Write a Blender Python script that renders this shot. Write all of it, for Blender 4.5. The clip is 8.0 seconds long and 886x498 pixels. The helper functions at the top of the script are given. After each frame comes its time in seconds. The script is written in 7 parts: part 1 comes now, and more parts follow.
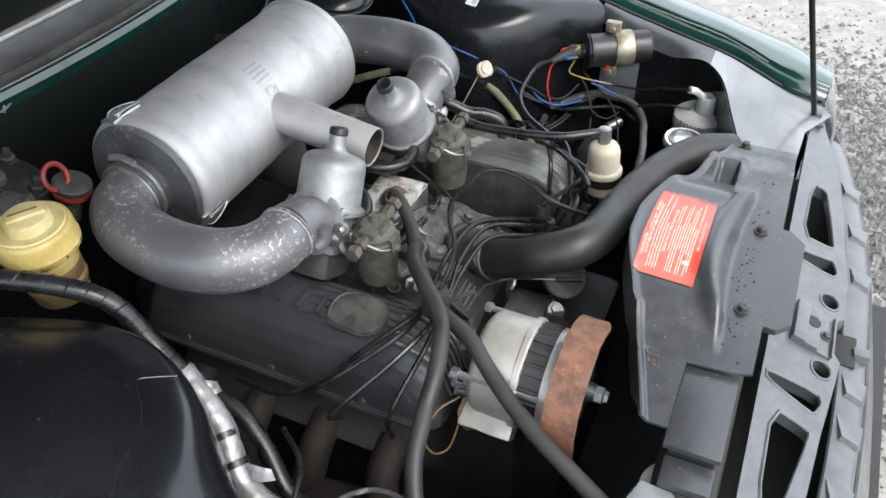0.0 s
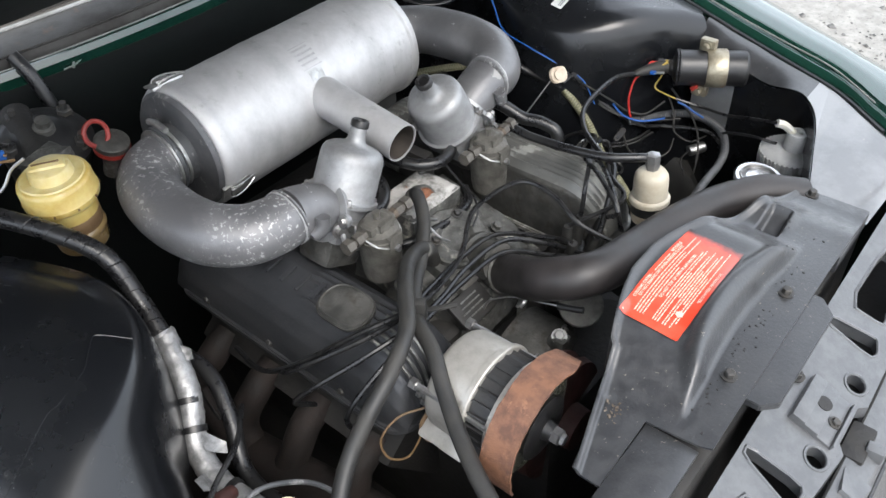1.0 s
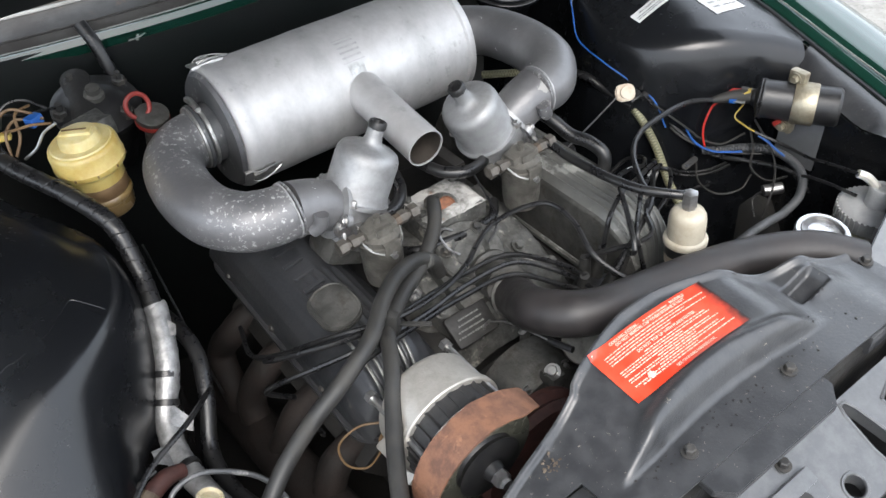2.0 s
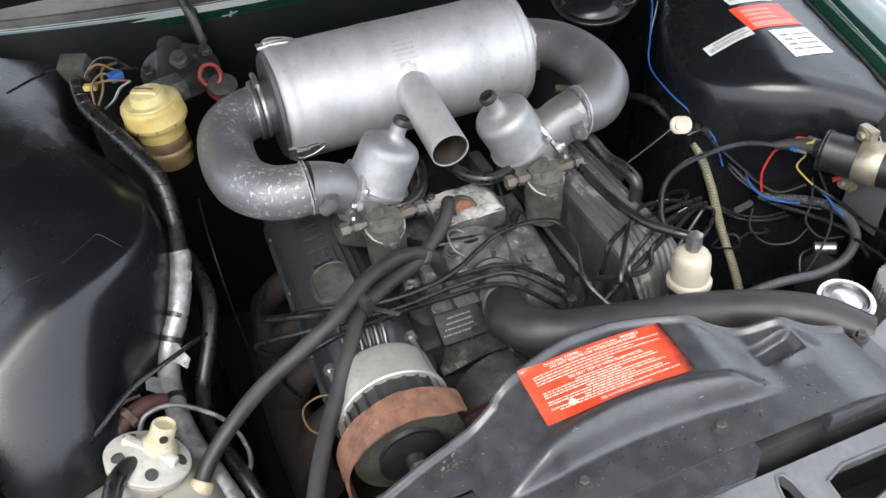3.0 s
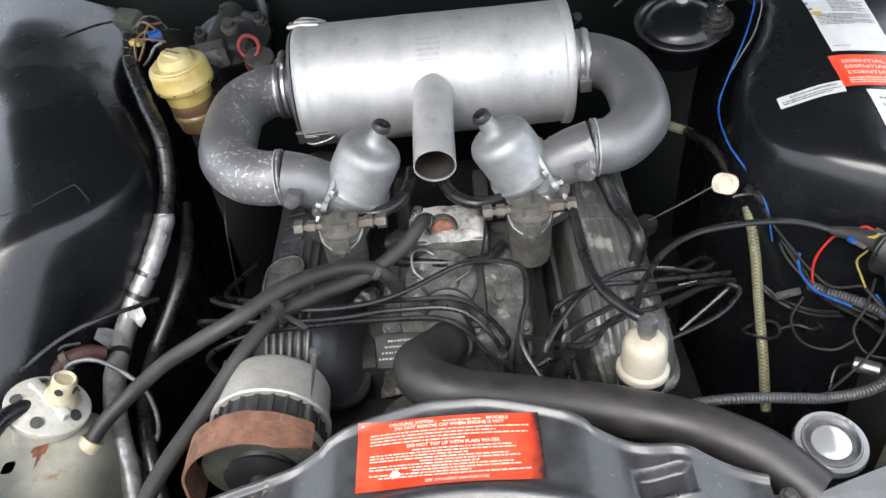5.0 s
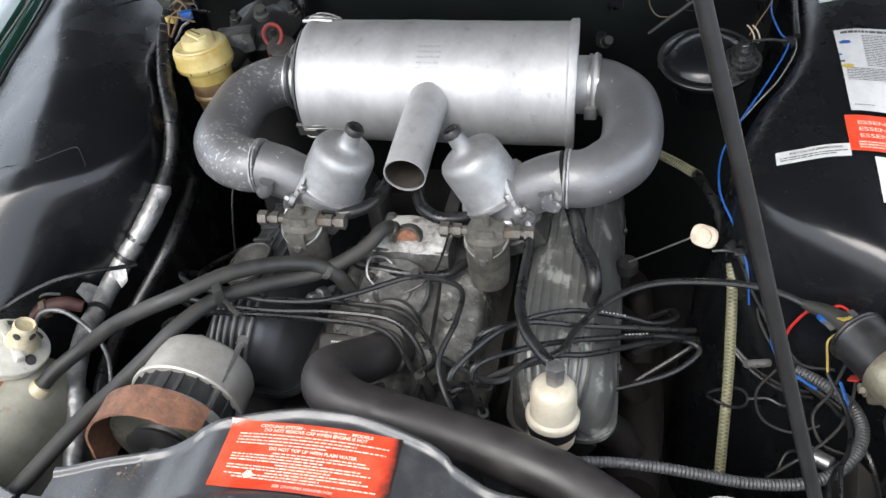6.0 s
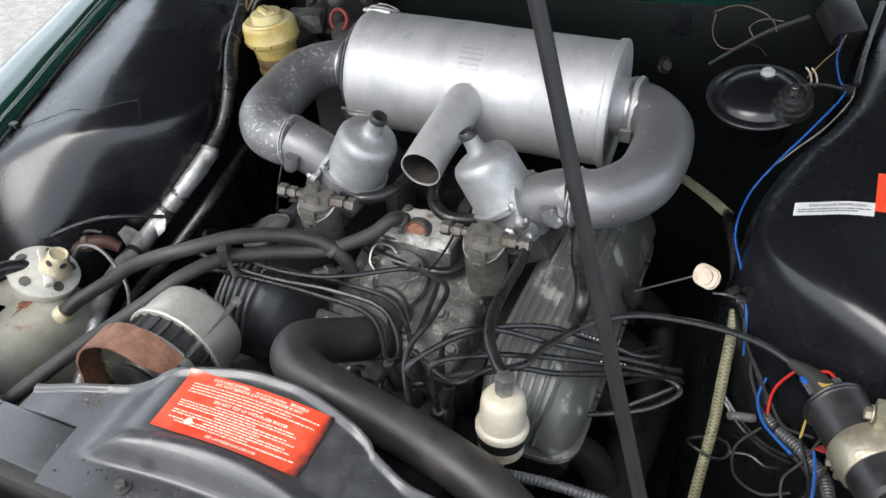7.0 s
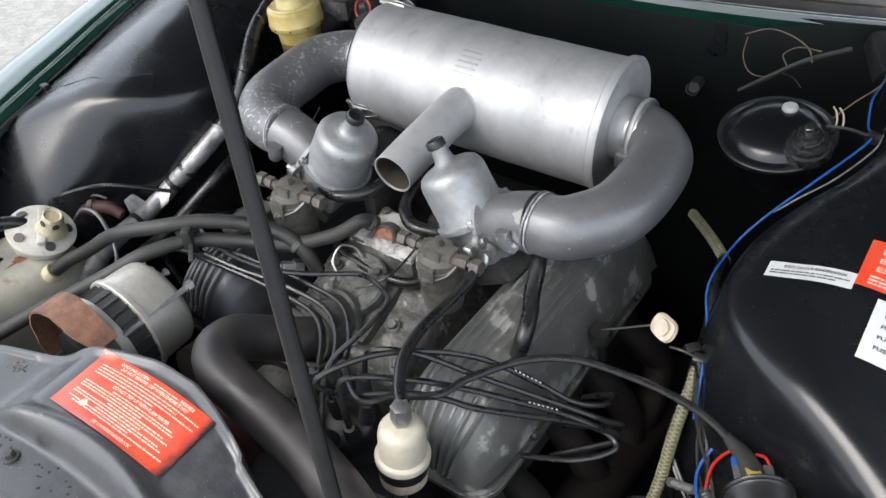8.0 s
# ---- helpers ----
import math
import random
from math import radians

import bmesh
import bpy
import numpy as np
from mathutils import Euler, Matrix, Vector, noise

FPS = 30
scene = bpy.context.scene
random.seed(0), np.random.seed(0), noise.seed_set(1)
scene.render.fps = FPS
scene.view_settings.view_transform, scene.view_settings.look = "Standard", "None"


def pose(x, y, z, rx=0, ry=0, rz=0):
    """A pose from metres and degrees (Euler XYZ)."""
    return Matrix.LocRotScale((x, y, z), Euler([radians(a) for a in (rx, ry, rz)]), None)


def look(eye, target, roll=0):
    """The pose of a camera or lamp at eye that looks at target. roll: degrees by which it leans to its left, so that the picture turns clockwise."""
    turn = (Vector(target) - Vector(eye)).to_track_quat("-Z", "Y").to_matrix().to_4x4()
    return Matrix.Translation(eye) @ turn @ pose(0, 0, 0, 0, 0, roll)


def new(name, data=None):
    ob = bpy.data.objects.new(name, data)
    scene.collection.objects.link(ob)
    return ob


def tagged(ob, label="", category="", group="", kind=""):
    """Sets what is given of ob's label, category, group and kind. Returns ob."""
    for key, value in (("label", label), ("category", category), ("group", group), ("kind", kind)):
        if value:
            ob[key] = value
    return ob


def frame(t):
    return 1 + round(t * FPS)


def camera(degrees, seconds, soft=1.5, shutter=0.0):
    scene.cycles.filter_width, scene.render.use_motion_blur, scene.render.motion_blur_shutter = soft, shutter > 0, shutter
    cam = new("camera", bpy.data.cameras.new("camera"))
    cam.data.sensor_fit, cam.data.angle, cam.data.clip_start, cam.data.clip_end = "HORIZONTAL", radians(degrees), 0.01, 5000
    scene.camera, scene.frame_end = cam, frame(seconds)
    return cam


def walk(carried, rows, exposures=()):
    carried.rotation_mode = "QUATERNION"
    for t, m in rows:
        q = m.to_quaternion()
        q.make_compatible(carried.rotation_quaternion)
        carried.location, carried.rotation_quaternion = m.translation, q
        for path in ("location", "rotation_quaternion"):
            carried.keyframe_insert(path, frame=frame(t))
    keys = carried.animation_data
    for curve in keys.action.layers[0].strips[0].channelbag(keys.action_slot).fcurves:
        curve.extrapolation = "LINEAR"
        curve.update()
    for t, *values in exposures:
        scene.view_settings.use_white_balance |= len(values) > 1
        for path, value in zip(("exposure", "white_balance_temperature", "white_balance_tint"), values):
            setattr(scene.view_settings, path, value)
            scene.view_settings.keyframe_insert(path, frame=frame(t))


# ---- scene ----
cam = camera(58.6, 8.0)
PATH = [
    (0, (-0.754, 0.03, 1.425), (0.608, 0.689, 0.116), -1.9),
    (0.5, (-0.698, -0.045, 1.416), (0.569, 0.785, 0.11), -2.5),
    (1, (-0.622, -0.118, 1.429), (0.498, 0.872, 0.1), -3.3),
    (1.5, (-0.543, -0.163, 1.426), (0.439, 0.948, 0.083), -3.5),
    (1.7, (-0.511, -0.179, 1.424), (0.415, 0.978, 0.081), -4.1),
    (2.8, (-0.325, -0.322, 1.434), (0.206, 1.095, 0.126), -5.7),
    (3, (-0.294, -0.341, 1.44), (0.17, 1.096, 0.129), -5.6),
    (3.5, (-0.211, -0.354, 1.432), (0.101, 1.126, 0.123), -6.5),
    (4, (-0.127, -0.345, 1.427), (0.039, 1.153, 0.113), -7.2),
    (5.5, (0.147, -0.291, 1.408), (-0.101, 1.199, 0.097), -7.6),
    (6, (0.254, -0.273, 1.406), (-0.165, 1.191, 0.109), -7.0),
    (6.5, (0.329, -0.278, 1.413), (-0.23, 1.155, 0.135), -5.2),
    (7, (0.394, -0.243, 1.399), (-0.308, 1.135, 0.13), -4.8),
    (7.5, (0.465, -0.175, 1.393), (-0.366, 1.117, 0.113), -5.6),
    (8, (0.542, -0.096, 1.389), (-0.425, 1.095, 0.106), -5.4),
]
walk(cam, [(t, look(eye, target, roll)) for t, eye, target, roll in PATH], exposures=[(0, 0.80), (1.5, 0.79), (3.5, 0.83), (5.5, 0.87), (6.5, 0.74), (8, 0.68)])

# ---- light ----
world = bpy.data.worlds.new("overcast_sky")
scene.world = world
world.use_nodes = True
wn = world.node_tree
sky = wn.nodes.new("ShaderNodeTexSky")
sky.sky_type = "NISHITA"
sky.sun_disc = False
sky.sun_elevation = radians(52)
sky.sun_rotation = radians(200)
sky.air_density, sky.dust_density, sky.ozone_density = 1.0, 6.0, 1.0
grey = wn.nodes.new("ShaderNodeMixRGB")
grey.inputs[0].default_value = 0.62
grey.inputs[2].default_value = (12.2, 13.2, 14.6, 1)
wn.links.new(sky.outputs[0], grey.inputs[1])
wn.links.new(grey.outputs[0], wn.nodes["Background"].inputs[0])
wn.nodes["Background"].inputs[1].default_value = 0.15
sun = new("sun", bpy.data.lights.new("sun", "SUN"))
sun.data.energy, sun.data.angle, sun.data.color = 1.5, radians(35), (1.0, 0.99, 0.97)
sun.matrix_world = look((-1.2, -2.0, 4.0), (0, 0.4, 0.8))

# ---- materials ----


def surf(name, col, col2=None, rough=0.5, metal=0.0, scale=30.0, lo=0.42, hi=0.62, bump=0.15, bscale=220.0, rough2=None,
         coat=0.0, spot=None, spot_scale=60.0, spot_lo=0.62, spot_hi=0.70, trans=0.0, stretch=(1, 1, 1), spot_rough=0.85, sub=0.0, spot_mask=0.0, coat_rough=0.08):
    """A painted, cast or moulded surface: two colours mixed in patches, fine relief, and specks or stains of a third colour."""
    m = bpy.data.materials.new(name)
    m.use_nodes = True
    nt = m.node_tree
    b = nt.nodes["Principled BSDF"]
    co = nt.nodes.new("ShaderNodeTexCoord")
    mp = nt.nodes.new("ShaderNodeMapping")
    mp.inputs["Scale"].default_value = stretch
    nt.links.new(co.outputs["Object"], mp.inputs[0])

    def nz(s, detail=5.0, r=0.6):
        n = nt.nodes.new("ShaderNodeTexNoise")
        n.inputs["Scale"].default_value, n.inputs["Detail"].default_value, n.inputs["Roughness"].default_value = s, detail, r
        nt.links.new(mp.outputs[0], n.inputs["Vector"])
        return n.outputs["Fac"]

    def ramp(fac, a, z):
        n = nt.nodes.new("ShaderNodeMapRange")
        n.inputs["From Min"].default_value, n.inputs["From Max"].default_value = a, z
        nt.links.new(fac, n.inputs["Value"])
        return n.outputs["Result"]

    def mix(fac, a, z):
        n = nt.nodes.new("ShaderNodeMix")
        n.data_type = "RGBA"
        nt.links.new(fac, n.inputs["Factor"])
        for k, v in (("A", a), ("B", z)):
            sock = [i for i in n.inputs if i.name == k and i.type == "RGBA"][0]
            if isinstance(v, tuple):
                sock.default_value = (*v, 1)
            else:
                nt.links.new(v, sock)
        return [o for o in n.outputs if o.type == "RGBA"][0]

    def blend(fac, a, z):
        n = nt.nodes.new("ShaderNodeMapRange")
        n.inputs["To Min"].default_value, n.inputs["To Max"].default_value = a, z
        nt.links.new(fac, n.inputs["Value"])
        return n.outputs["Result"]

    col2 = col2 or tuple(c * 0.7 for c in col)
    patch = ramp(nz(scale, 6.0, 0.65), lo, hi)
    colour = mix(patch, col, col2)
    r = blend(patch, rough, rough2 if rough2 is not None else min(1, rough + 0.12))
    metal_out = None
    if spot:
        sp = ramp(nz(spot_scale, 4.0, 0.7), spot_lo, spot_hi)
        if spot_mask:
            mul = nt.nodes.new("ShaderNodeMath")
            mul.operation = "MULTIPLY"
            nt.links.new(sp, mul.inputs[0])
            nt.links.new(ramp(nz(spot_mask, 2.0, 0.5), 0.46, 0.56), mul.inputs[1])
            sp = mul.outputs[0]
        colour = mix(sp, colour, spot)
        n = nt.nodes.new("ShaderNodeMix")
        n.data_type = "FLOAT"
        nt.links.new(sp, n.inputs[0])
        nt.links.new(r, n.inputs[2])
        n.inputs[3].default_value = spot_rough
        r = n.outputs[0]
        if metal:
            metal_out = blend(sp, metal, 0.0)
    nt.links.new(colour, b.inputs["Base Color"])
    nt.links.new(r, b.inputs["Roughness"])
    if metal_out:
        nt.links.new(metal_out, b.inputs["Metallic"])
    else:
        b.inputs["Metallic"].default_value = metal
    b.inputs["Coat Weight"].default_value = coat
    b.inputs["Coat Roughness"].default_value = coat_rough
    b.inputs["Transmission Weight"].default_value = trans
    if sub:
        b.inputs["Subsurface Weight"].default_value = sub
        b.inputs["Subsurface Radius"].default_value = (0.02, 0.015, 0.006)
    if bump:
        bp = nt.nodes.new("ShaderNodeBump")
        bp.inputs["Strength"].default_value, bp.inputs["Distance"].default_value = bump, 0.002
        nt.links.new(nz(bscale, 4.0, 0.6), bp.inputs["Height"])
        nt.links.new(bp.outputs[0], b.inputs["Normal"])
    return m


M_BLACK = surf("black_body_paint", (0.0058, 0.0064, 0.0078), (0.0078, 0.0086, 0.0100), 0.23, scale=9, bump=0.04, bscale=70, coat=0.12, coat_rough=0.12, rough2=0.30,
               spot=(0.15, 0.15, 0.145), spot_scale=150, spot_lo=0.69, spot_hi=0.77, spot_rough=0.7)
M_BULK = surf("green_black_bulkhead_paint", (0.0042, 0.0060, 0.0060), (0.0033, 0.0046, 0.0049), 0.48, scale=11, bump=0.08, bscale=90, rough2=0.55,
              spot=(0.06, 0.058, 0.052), spot_scale=150, spot_lo=0.70, spot_hi=0.80)
M_GREEN = surf("dark_green_car_paint", (0.006, 0.032, 0.022), (0.008, 0.038, 0.027), 0.15, scale=4, bump=0.02, bscale=40, coat=1.0)
M_SLAM = surf("dusty_black_panel_paint", (0.076, 0.078, 0.082), (0.105, 0.108, 0.112), 0.30, scale=40, bump=0.18, bscale=260, rough2=0.45, coat=0.5,
              spot=(0.06, 0.056, 0.05), spot_scale=180, spot_lo=0.66, spot_hi=0.74, spot_mask=12.0)
M_SHROUD = surf("dusty_black_shroud", (0.029, 0.0300, 0.0325), (0.040, 0.0412, 0.0435), 0.34, scale=60, bump=0.25, bscale=240, rough2=0.55, coat=0.6, coat_rough=0.22,
                spot=(0.22, 0.20, 0.165), spot_scale=200, spot_lo=0.64, spot_hi=0.71, spot_mask=14.0)
M_CAN = surf("silver_painted_steel", (0.58, 0.58, 0.58), (0.43, 0.43, 0.43), 0.54, metal=0.55, scale=14, lo=0.36, hi=0.66, bump=0.25, bscale=34, rough2=0.64,
             spot=(0.27, 0.266, 0.258), spot_scale=46, spot_lo=0.58, spot_hi=0.80, spot_rough=0.66, spot_mask=7.0, stretch=(1.15, 0.85, 0.85))
M_CANGREY = surf("faint_grey_stamp", (0.36, 0.36, 0.365), (0.44, 0.44, 0.445), 0.5, metal=0.4, scale=60, bump=0.1)
M_CANDARK = surf("dull_grey_painted_steel", (0.085, 0.089, 0.094), (0.14, 0.14, 0.145), 0.42, metal=0.4, scale=22, bump=0.2, bscale=120,
                 spot=(0.24, 0.24, 0.24), spot_scale=38, spot_lo=0.60, spot_hi=0.66, spot_rough=0.5)
M_ELBOW = surf("worn_grey_painted_elbow", (0.15, 0.15, 0.155), (0.20, 0.20, 0.205), 0.40, metal=0.45, scale=18, bump=0.3, bscale=160, rough2=0.5,
               spot=(0.40, 0.40, 0.395), spot_scale=170, spot_lo=0.575, spot_hi=0.605, spot_rough=0.55, spot_mask=9.0)
M_ELBOWR = surf("grey_painted_elbow", (0.16, 0.16, 0.165), (0.20, 0.20, 0.205), 0.36, metal=0.45, scale=18, bump=0.25, bscale=160, rough2=0.46,
                spot=(0.66, 0.66, 0.65), spot_scale=95, spot_lo=0.685, spot_hi=0.705, spot_rough=0.55)
M_ADAPT = surf("patchy_grey_adapter_paint", (0.15, 0.15, 0.155), (0.19, 0.19, 0.195), 0.38, metal=0.45, scale=18, bump=0.3, bscale=160, rough2=0.48,
               spot=(0.27, 0.265, 0.255), spot_scale=22, spot_lo=0.565, spot_hi=0.585, spot_rough=0.5)
M_FILTER = surf("dull_beige_grey_casting", (0.135, 0.128, 0.112), (0.078, 0.073, 0.064), 0.46, metal=0.35, scale=45, bump=0.4, bscale=260, rough2=0.6)
M_THREAD = surf("pale_hose_braid", (0.31, 0.30, 0.20), (0.24, 0.23, 0.14), 0.5, scale=80, bump=0)
M_CARB = surf("cast_aluminium", (0.34, 0.345, 0.35), (0.27, 0.272, 0.275), 0.47, metal=0.6, scale=34, bump=0.18, bscale=300, rough2=0.58,
              spot=(0.10, 0.095, 0.085), spot_scale=80, spot_lo=0.66, spot_hi=0.76)
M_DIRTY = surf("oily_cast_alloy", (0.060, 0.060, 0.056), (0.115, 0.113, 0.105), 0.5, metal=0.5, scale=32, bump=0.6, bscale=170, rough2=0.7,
               spot=(0.045, 0.04, 0.034), spot_scale=45, spot_lo=0.52, spot_hi=0.66)
M_CORRODED = surf("corroded_alloy", (0.135, 0.135, 0.128), (0.060, 0.060, 0.056), 0.5, metal=0.4, scale=32, bump=0.8, bscale=150, rough2=0.7,
                  spot=(0.34, 0.325, 0.285), spot_scale=48, spot_lo=0.58, spot_hi=0.70)
M_CHALK = surf("white_bloom_on_alloy", (0.44, 0.43, 0.41), (0.15, 0.147, 0.137), 0.7, scale=38, lo=0.44, hi=0.60, bump=0.9, bscale=150, rough2=0.8,
               spot=(0.19, 0.085, 0.04), spot_scale=50, spot_lo=0.60, spot_hi=0.72)
# darker copy of the silver cover paint, with the left side's shade in it
M_ROCKER = surf("shaded_silver_rocker_cover", (0.056, 0.0585, 0.064), (0.074, 0.0755, 0.080), 0.36, metal=0.45, scale=20, bump=0.25, bscale=180, rough2=0.52,
                spot=(0.10, 0.10, 0.095), spot_scale=48, spot_lo=0.70, spot_hi=0.72, spot_rough=0.6)
M_ROCKERS = surf("worn_silver_rocker_cover", (0.160, 0.162, 0.155), (0.205, 0.206, 0.194), 0.34, metal=0.5, scale=20, bump=0.25, bscale=180, rough2=0.5,
                 spot=(0.30, 0.305, 0.285), spot_scale=21, spot_lo=0.57, spot_hi=0.615, spot_rough=0.5)
# grimy iron; also the painted shade below the slam panel and lip
M_BLOCK = surf("grimy_block_and_gap_shade", (0.013, 0.0125, 0.012), (0.024, 0.0225, 0.0205), 0.6, scale=25, bump=0.6, bscale=120)
M_RUBBER = surf("aged_black_rubber", (0.019, 0.019, 0.0185), (0.032, 0.0305, 0.0275), 0.48, scale=35, bump=0.2, bscale=300, rough2=0.68)
M_RADHOSE = surf("radiator_hose_rubber", (0.021, 0.0190, 0.0187), (0.033, 0.0285, 0.028), 0.40, scale=24, bump=0.12, bscale=160, rough2=0.6)
M_LEAD = surf("black_ignition_lead", (0.008, 0.008, 0.009), (0.016, 0.016, 0.016), 0.26, scale=50, bump=0.05)
M_PLASTIC = surf("black_plastic", (0.012, 0.012, 0.013), (0.02, 0.02, 0.02), 0.33, scale=60, bump=0.08)
M_EXH = surf("dull_brown_exhaust_iron", (0.010, 0.0078, 0.007), (0.018, 0.012, 0.010), 0.7, scale=30, bump=0.5, bscale=140)
# dusty paint, made paler to hold the sky's reflection at the corner
M_CORNER = surf("dusty_corner_paint_with_sky_sheen", (0.19, 0.195, 0.20), (0.13, 0.134, 0.14), 0.30, scale=9, bump=0.15, bscale=200, rough2=0.42, coat=1.0, coat_rough=0.15, spot=(0.30, 0.29, 0.27), spot_scale=160, spot_lo=0.66, spot_hi=0.76)
M_SCUTTLE = surf("dirty_scuttle_paint", (0.045, 0.043, 0.039), (0.030, 0.027, 0.024), 0.7, scale=16, bump=0.2, spot=(0.10, 0.065, 0.045), spot_scale=30, spot_lo=0.6, spot_hi=0.75)
M_TRIM = surf("weathered_grey_trim", (0.26, 0.26, 0.25), (0.17, 0.17, 0.16), 0.45, metal=0.3, scale=25, bump=0.2)
M_WELL = surf("dusty_brown_wiper_well", (0.075, 0.066, 0.055), (0.05, 0.045, 0.04), 0.7, scale=18, bump=0.3)
M_RUST = surf("rusty_steel", (0.20, 0.095, 0.055), (0.11, 0.055, 0.038), 0.62, scale=45, bump=0.5, bscale=220, rough2=0.8,
              spot=(0.33, 0.17, 0.10), spot_scale=60, spot_lo=0.60, spot_hi=0.72)
M_RUSTDIM = surf("dull_tan_rusted_steel", (0.11, 0.085, 0.06), (0.075, 0.055, 0.04), 0.6, scale=60, bump=0.4)
M_COPPER = surf("rusty_water_port", (0.22, 0.085, 0.038), (0.10, 0.04, 0.02), 0.6, scale=90, bump=0.4)
M_YELLOW = surf("aged_yellow_plastic", (0.52, 0.42, 0.155), (0.43, 0.31, 0.085), 0.28, scale=30, bump=0.05, sub=0.3, coat=0.4, spot=(0.20, 0.13, 0.03), spot_scale=60, spot_lo=0.66, spot_hi=0.76, spot_rough=0.5)
M_PALEYEL = surf("milky_yellow_plastic", (0.60, 0.52, 0.27), (0.50, 0.40, 0.16), 0.34, scale=24, bump=0.05, sub=0.3, coat=0.3)
M_CREAM = surf("cream_plastic_cap", (0.47, 0.42, 0.30), (0.36, 0.30, 0.18), 0.45, scale=50, bump=0.15, sub=0.2)
M_FLUID = surf("brown_translucent_plastic", (0.235, 0.165, 0.075), (0.15, 0.10, 0.045), 0.26, scale=14, bump=0.06, sub=0.15, coat=0.4)
M_WHITE = surf("white_plastic", (0.54, 0.53, 0.49), (0.40, 0.385, 0.33), 0.38, scale=30, bump=0.08, sub=0.15, spot=(0.30, 0.26, 0.20), spot_scale=45,
               spot_lo=0.60, spot_hi=0.74)
M_CAP = surf("faded_grey_black_cap", (0.34, 0.34, 0.335), (0.44, 0.44, 0.43), 0.5, scale=30, bump=0.2)
M_WHITECAP = surf("white_enamelled_steel", (0.72, 0.73, 0.75), (0.60, 0.61, 0.63), 0.16, metal=0.65, scale=45, bump=0.1)
M_IVORY = surf("ivory_plastic", (0.47, 0.435, 0.355), (0.38, 0.335, 0.255), 0.36, scale=26, bump=0.06)
M_TANK = surf("stained_translucent_tank", (0.36, 0.352, 0.300), (0.26, 0.25, 0.20), 0.42, scale=12, bump=0.15, bscale=80, sub=0.2,
              spot=(0.24, 0.11, 0.05), spot_scale=22, spot_lo=0.64, spot_hi=0.76)
M_TAPE = surf("silver_foil_tape", (0.34, 0.34, 0.34), (0.20, 0.20, 0.20), 0.42, metal=0.55, scale=60, bump=1.0, bscale=60, rough2=0.45)
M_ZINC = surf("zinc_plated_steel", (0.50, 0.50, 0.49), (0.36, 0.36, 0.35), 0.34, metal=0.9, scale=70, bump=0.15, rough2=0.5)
M_STEEL = surf("dull_bright_steel", (0.42, 0.42, 0.42), (0.30, 0.29, 0.28), 0.33, metal=0.9, scale=60, bump=0.15, rough2=0.5)
M_STAY = surf("satin_black_rod", (0.006, 0.006, 0.0065), (0.010, 0.010, 0.0105), 0.30, scale=60, bump=0.05)
M_STAY.node_tree.nodes["Principled BSDF"].inputs["Specular IOR Level"].default_value = 0.3
M_BOLT = surf("dull_dirty_bolt", (0.050, 0.050, 0.050), (0.078, 0.072, 0.064), 0.5, metal=0.4, scale=90, bump=0.2)
M_TAG = surf("aged_cream_tag", (0.50, 0.43, 0.34), (0.38, 0.31, 0.23), 0.45, scale=60, bump=0.1)
M_BOSS = surf("polished_dark_steel", (0.15, 0.15, 0.15), (0.12, 0.12, 0.12), 0.2, metal=0.9, scale=30, bump=0.02)
M_CLAMP = surf("corroded_cream_clamp", (0.34, 0.31, 0.235), (0.23, 0.20, 0.145), 0.36, metal=0.6, scale=50, bump=0.4, bscale=200, spot=(0.35, 0.16, 0.08), spot_scale=60, spot_lo=0.66, spot_hi=0.74)
M_BRASS = surf("dull_passivated_nut", (0.13, 0.12, 0.105), (0.09, 0.08, 0.07), 0.5, metal=0.5, scale=80, bump=0.2)
M_STATOR = surf("black_stator_plates", (0.02, 0.02, 0.021), (0.03, 0.03, 0.03), 0.5, scale=80, bump=0.3)
M_ALTAL = surf("alternator_cast_alloy", (0.52, 0.50, 0.46), (0.42, 0.40, 0.36), 0.42, metal=0.55, scale=26, bump=0.3, bscale=260, rough2=0.55,
               spot=(0.20, 0.17, 0.13), spot_scale=70, spot_lo=0.70, spot_hi=0.80)
M_RED = surf("faded_red_label", (0.72, 0.055, 0.022), (0.64, 0.085, 0.04), 0.30, scale=30, bump=0.05)
M_PAPER = surf("white_label_paper", (0.60, 0.605, 0.60), (0.54, 0.545, 0.54), 0.45, scale=40, bump=0.03)
M_INK = surf("black_label_ink", (0.05, 0.05, 0.06), (0.08, 0.08, 0.09), 0.5, scale=50, bump=0)
M_LETTER = surf("cream_label_ink", (0.82, 0.58, 0.48), (0.78, 0.44, 0.34), 0.5, scale=160, bump=0)
M_WORN = surf("worn_label_paper", (0.70, 0.55, 0.47), (0.60, 0.36, 0.27), 0.6, scale=300, bump=0.3)
M_BLUE = surf("blue_wire", (0.010, 0.075, 0.30), (0.016, 0.10, 0.36), 0.4, scale=50, bump=0.05)
M_REDCAP = surf("faded_red_plastic", (0.24, 0.026, 0.020), (0.16, 0.02, 0.016), 0.42, scale=40, bump=0.1)
M_REDW = surf("red_wire", (0.45, 0.02, 0.015), (0.5, 0.04, 0.03), 0.4, scale=50, bump=0.05)
M_YELW = surf("yellow_wire", (0.46, 0.33, 0.07), (0.52, 0.40, 0.12), 0.45, scale=50, bump=0.05)
M_BROWNW = surf("tan_wire", (0.16, 0.10, 0.05), (0.11, 0.065, 0.03), 0.5, scale=50, bump=0.05)
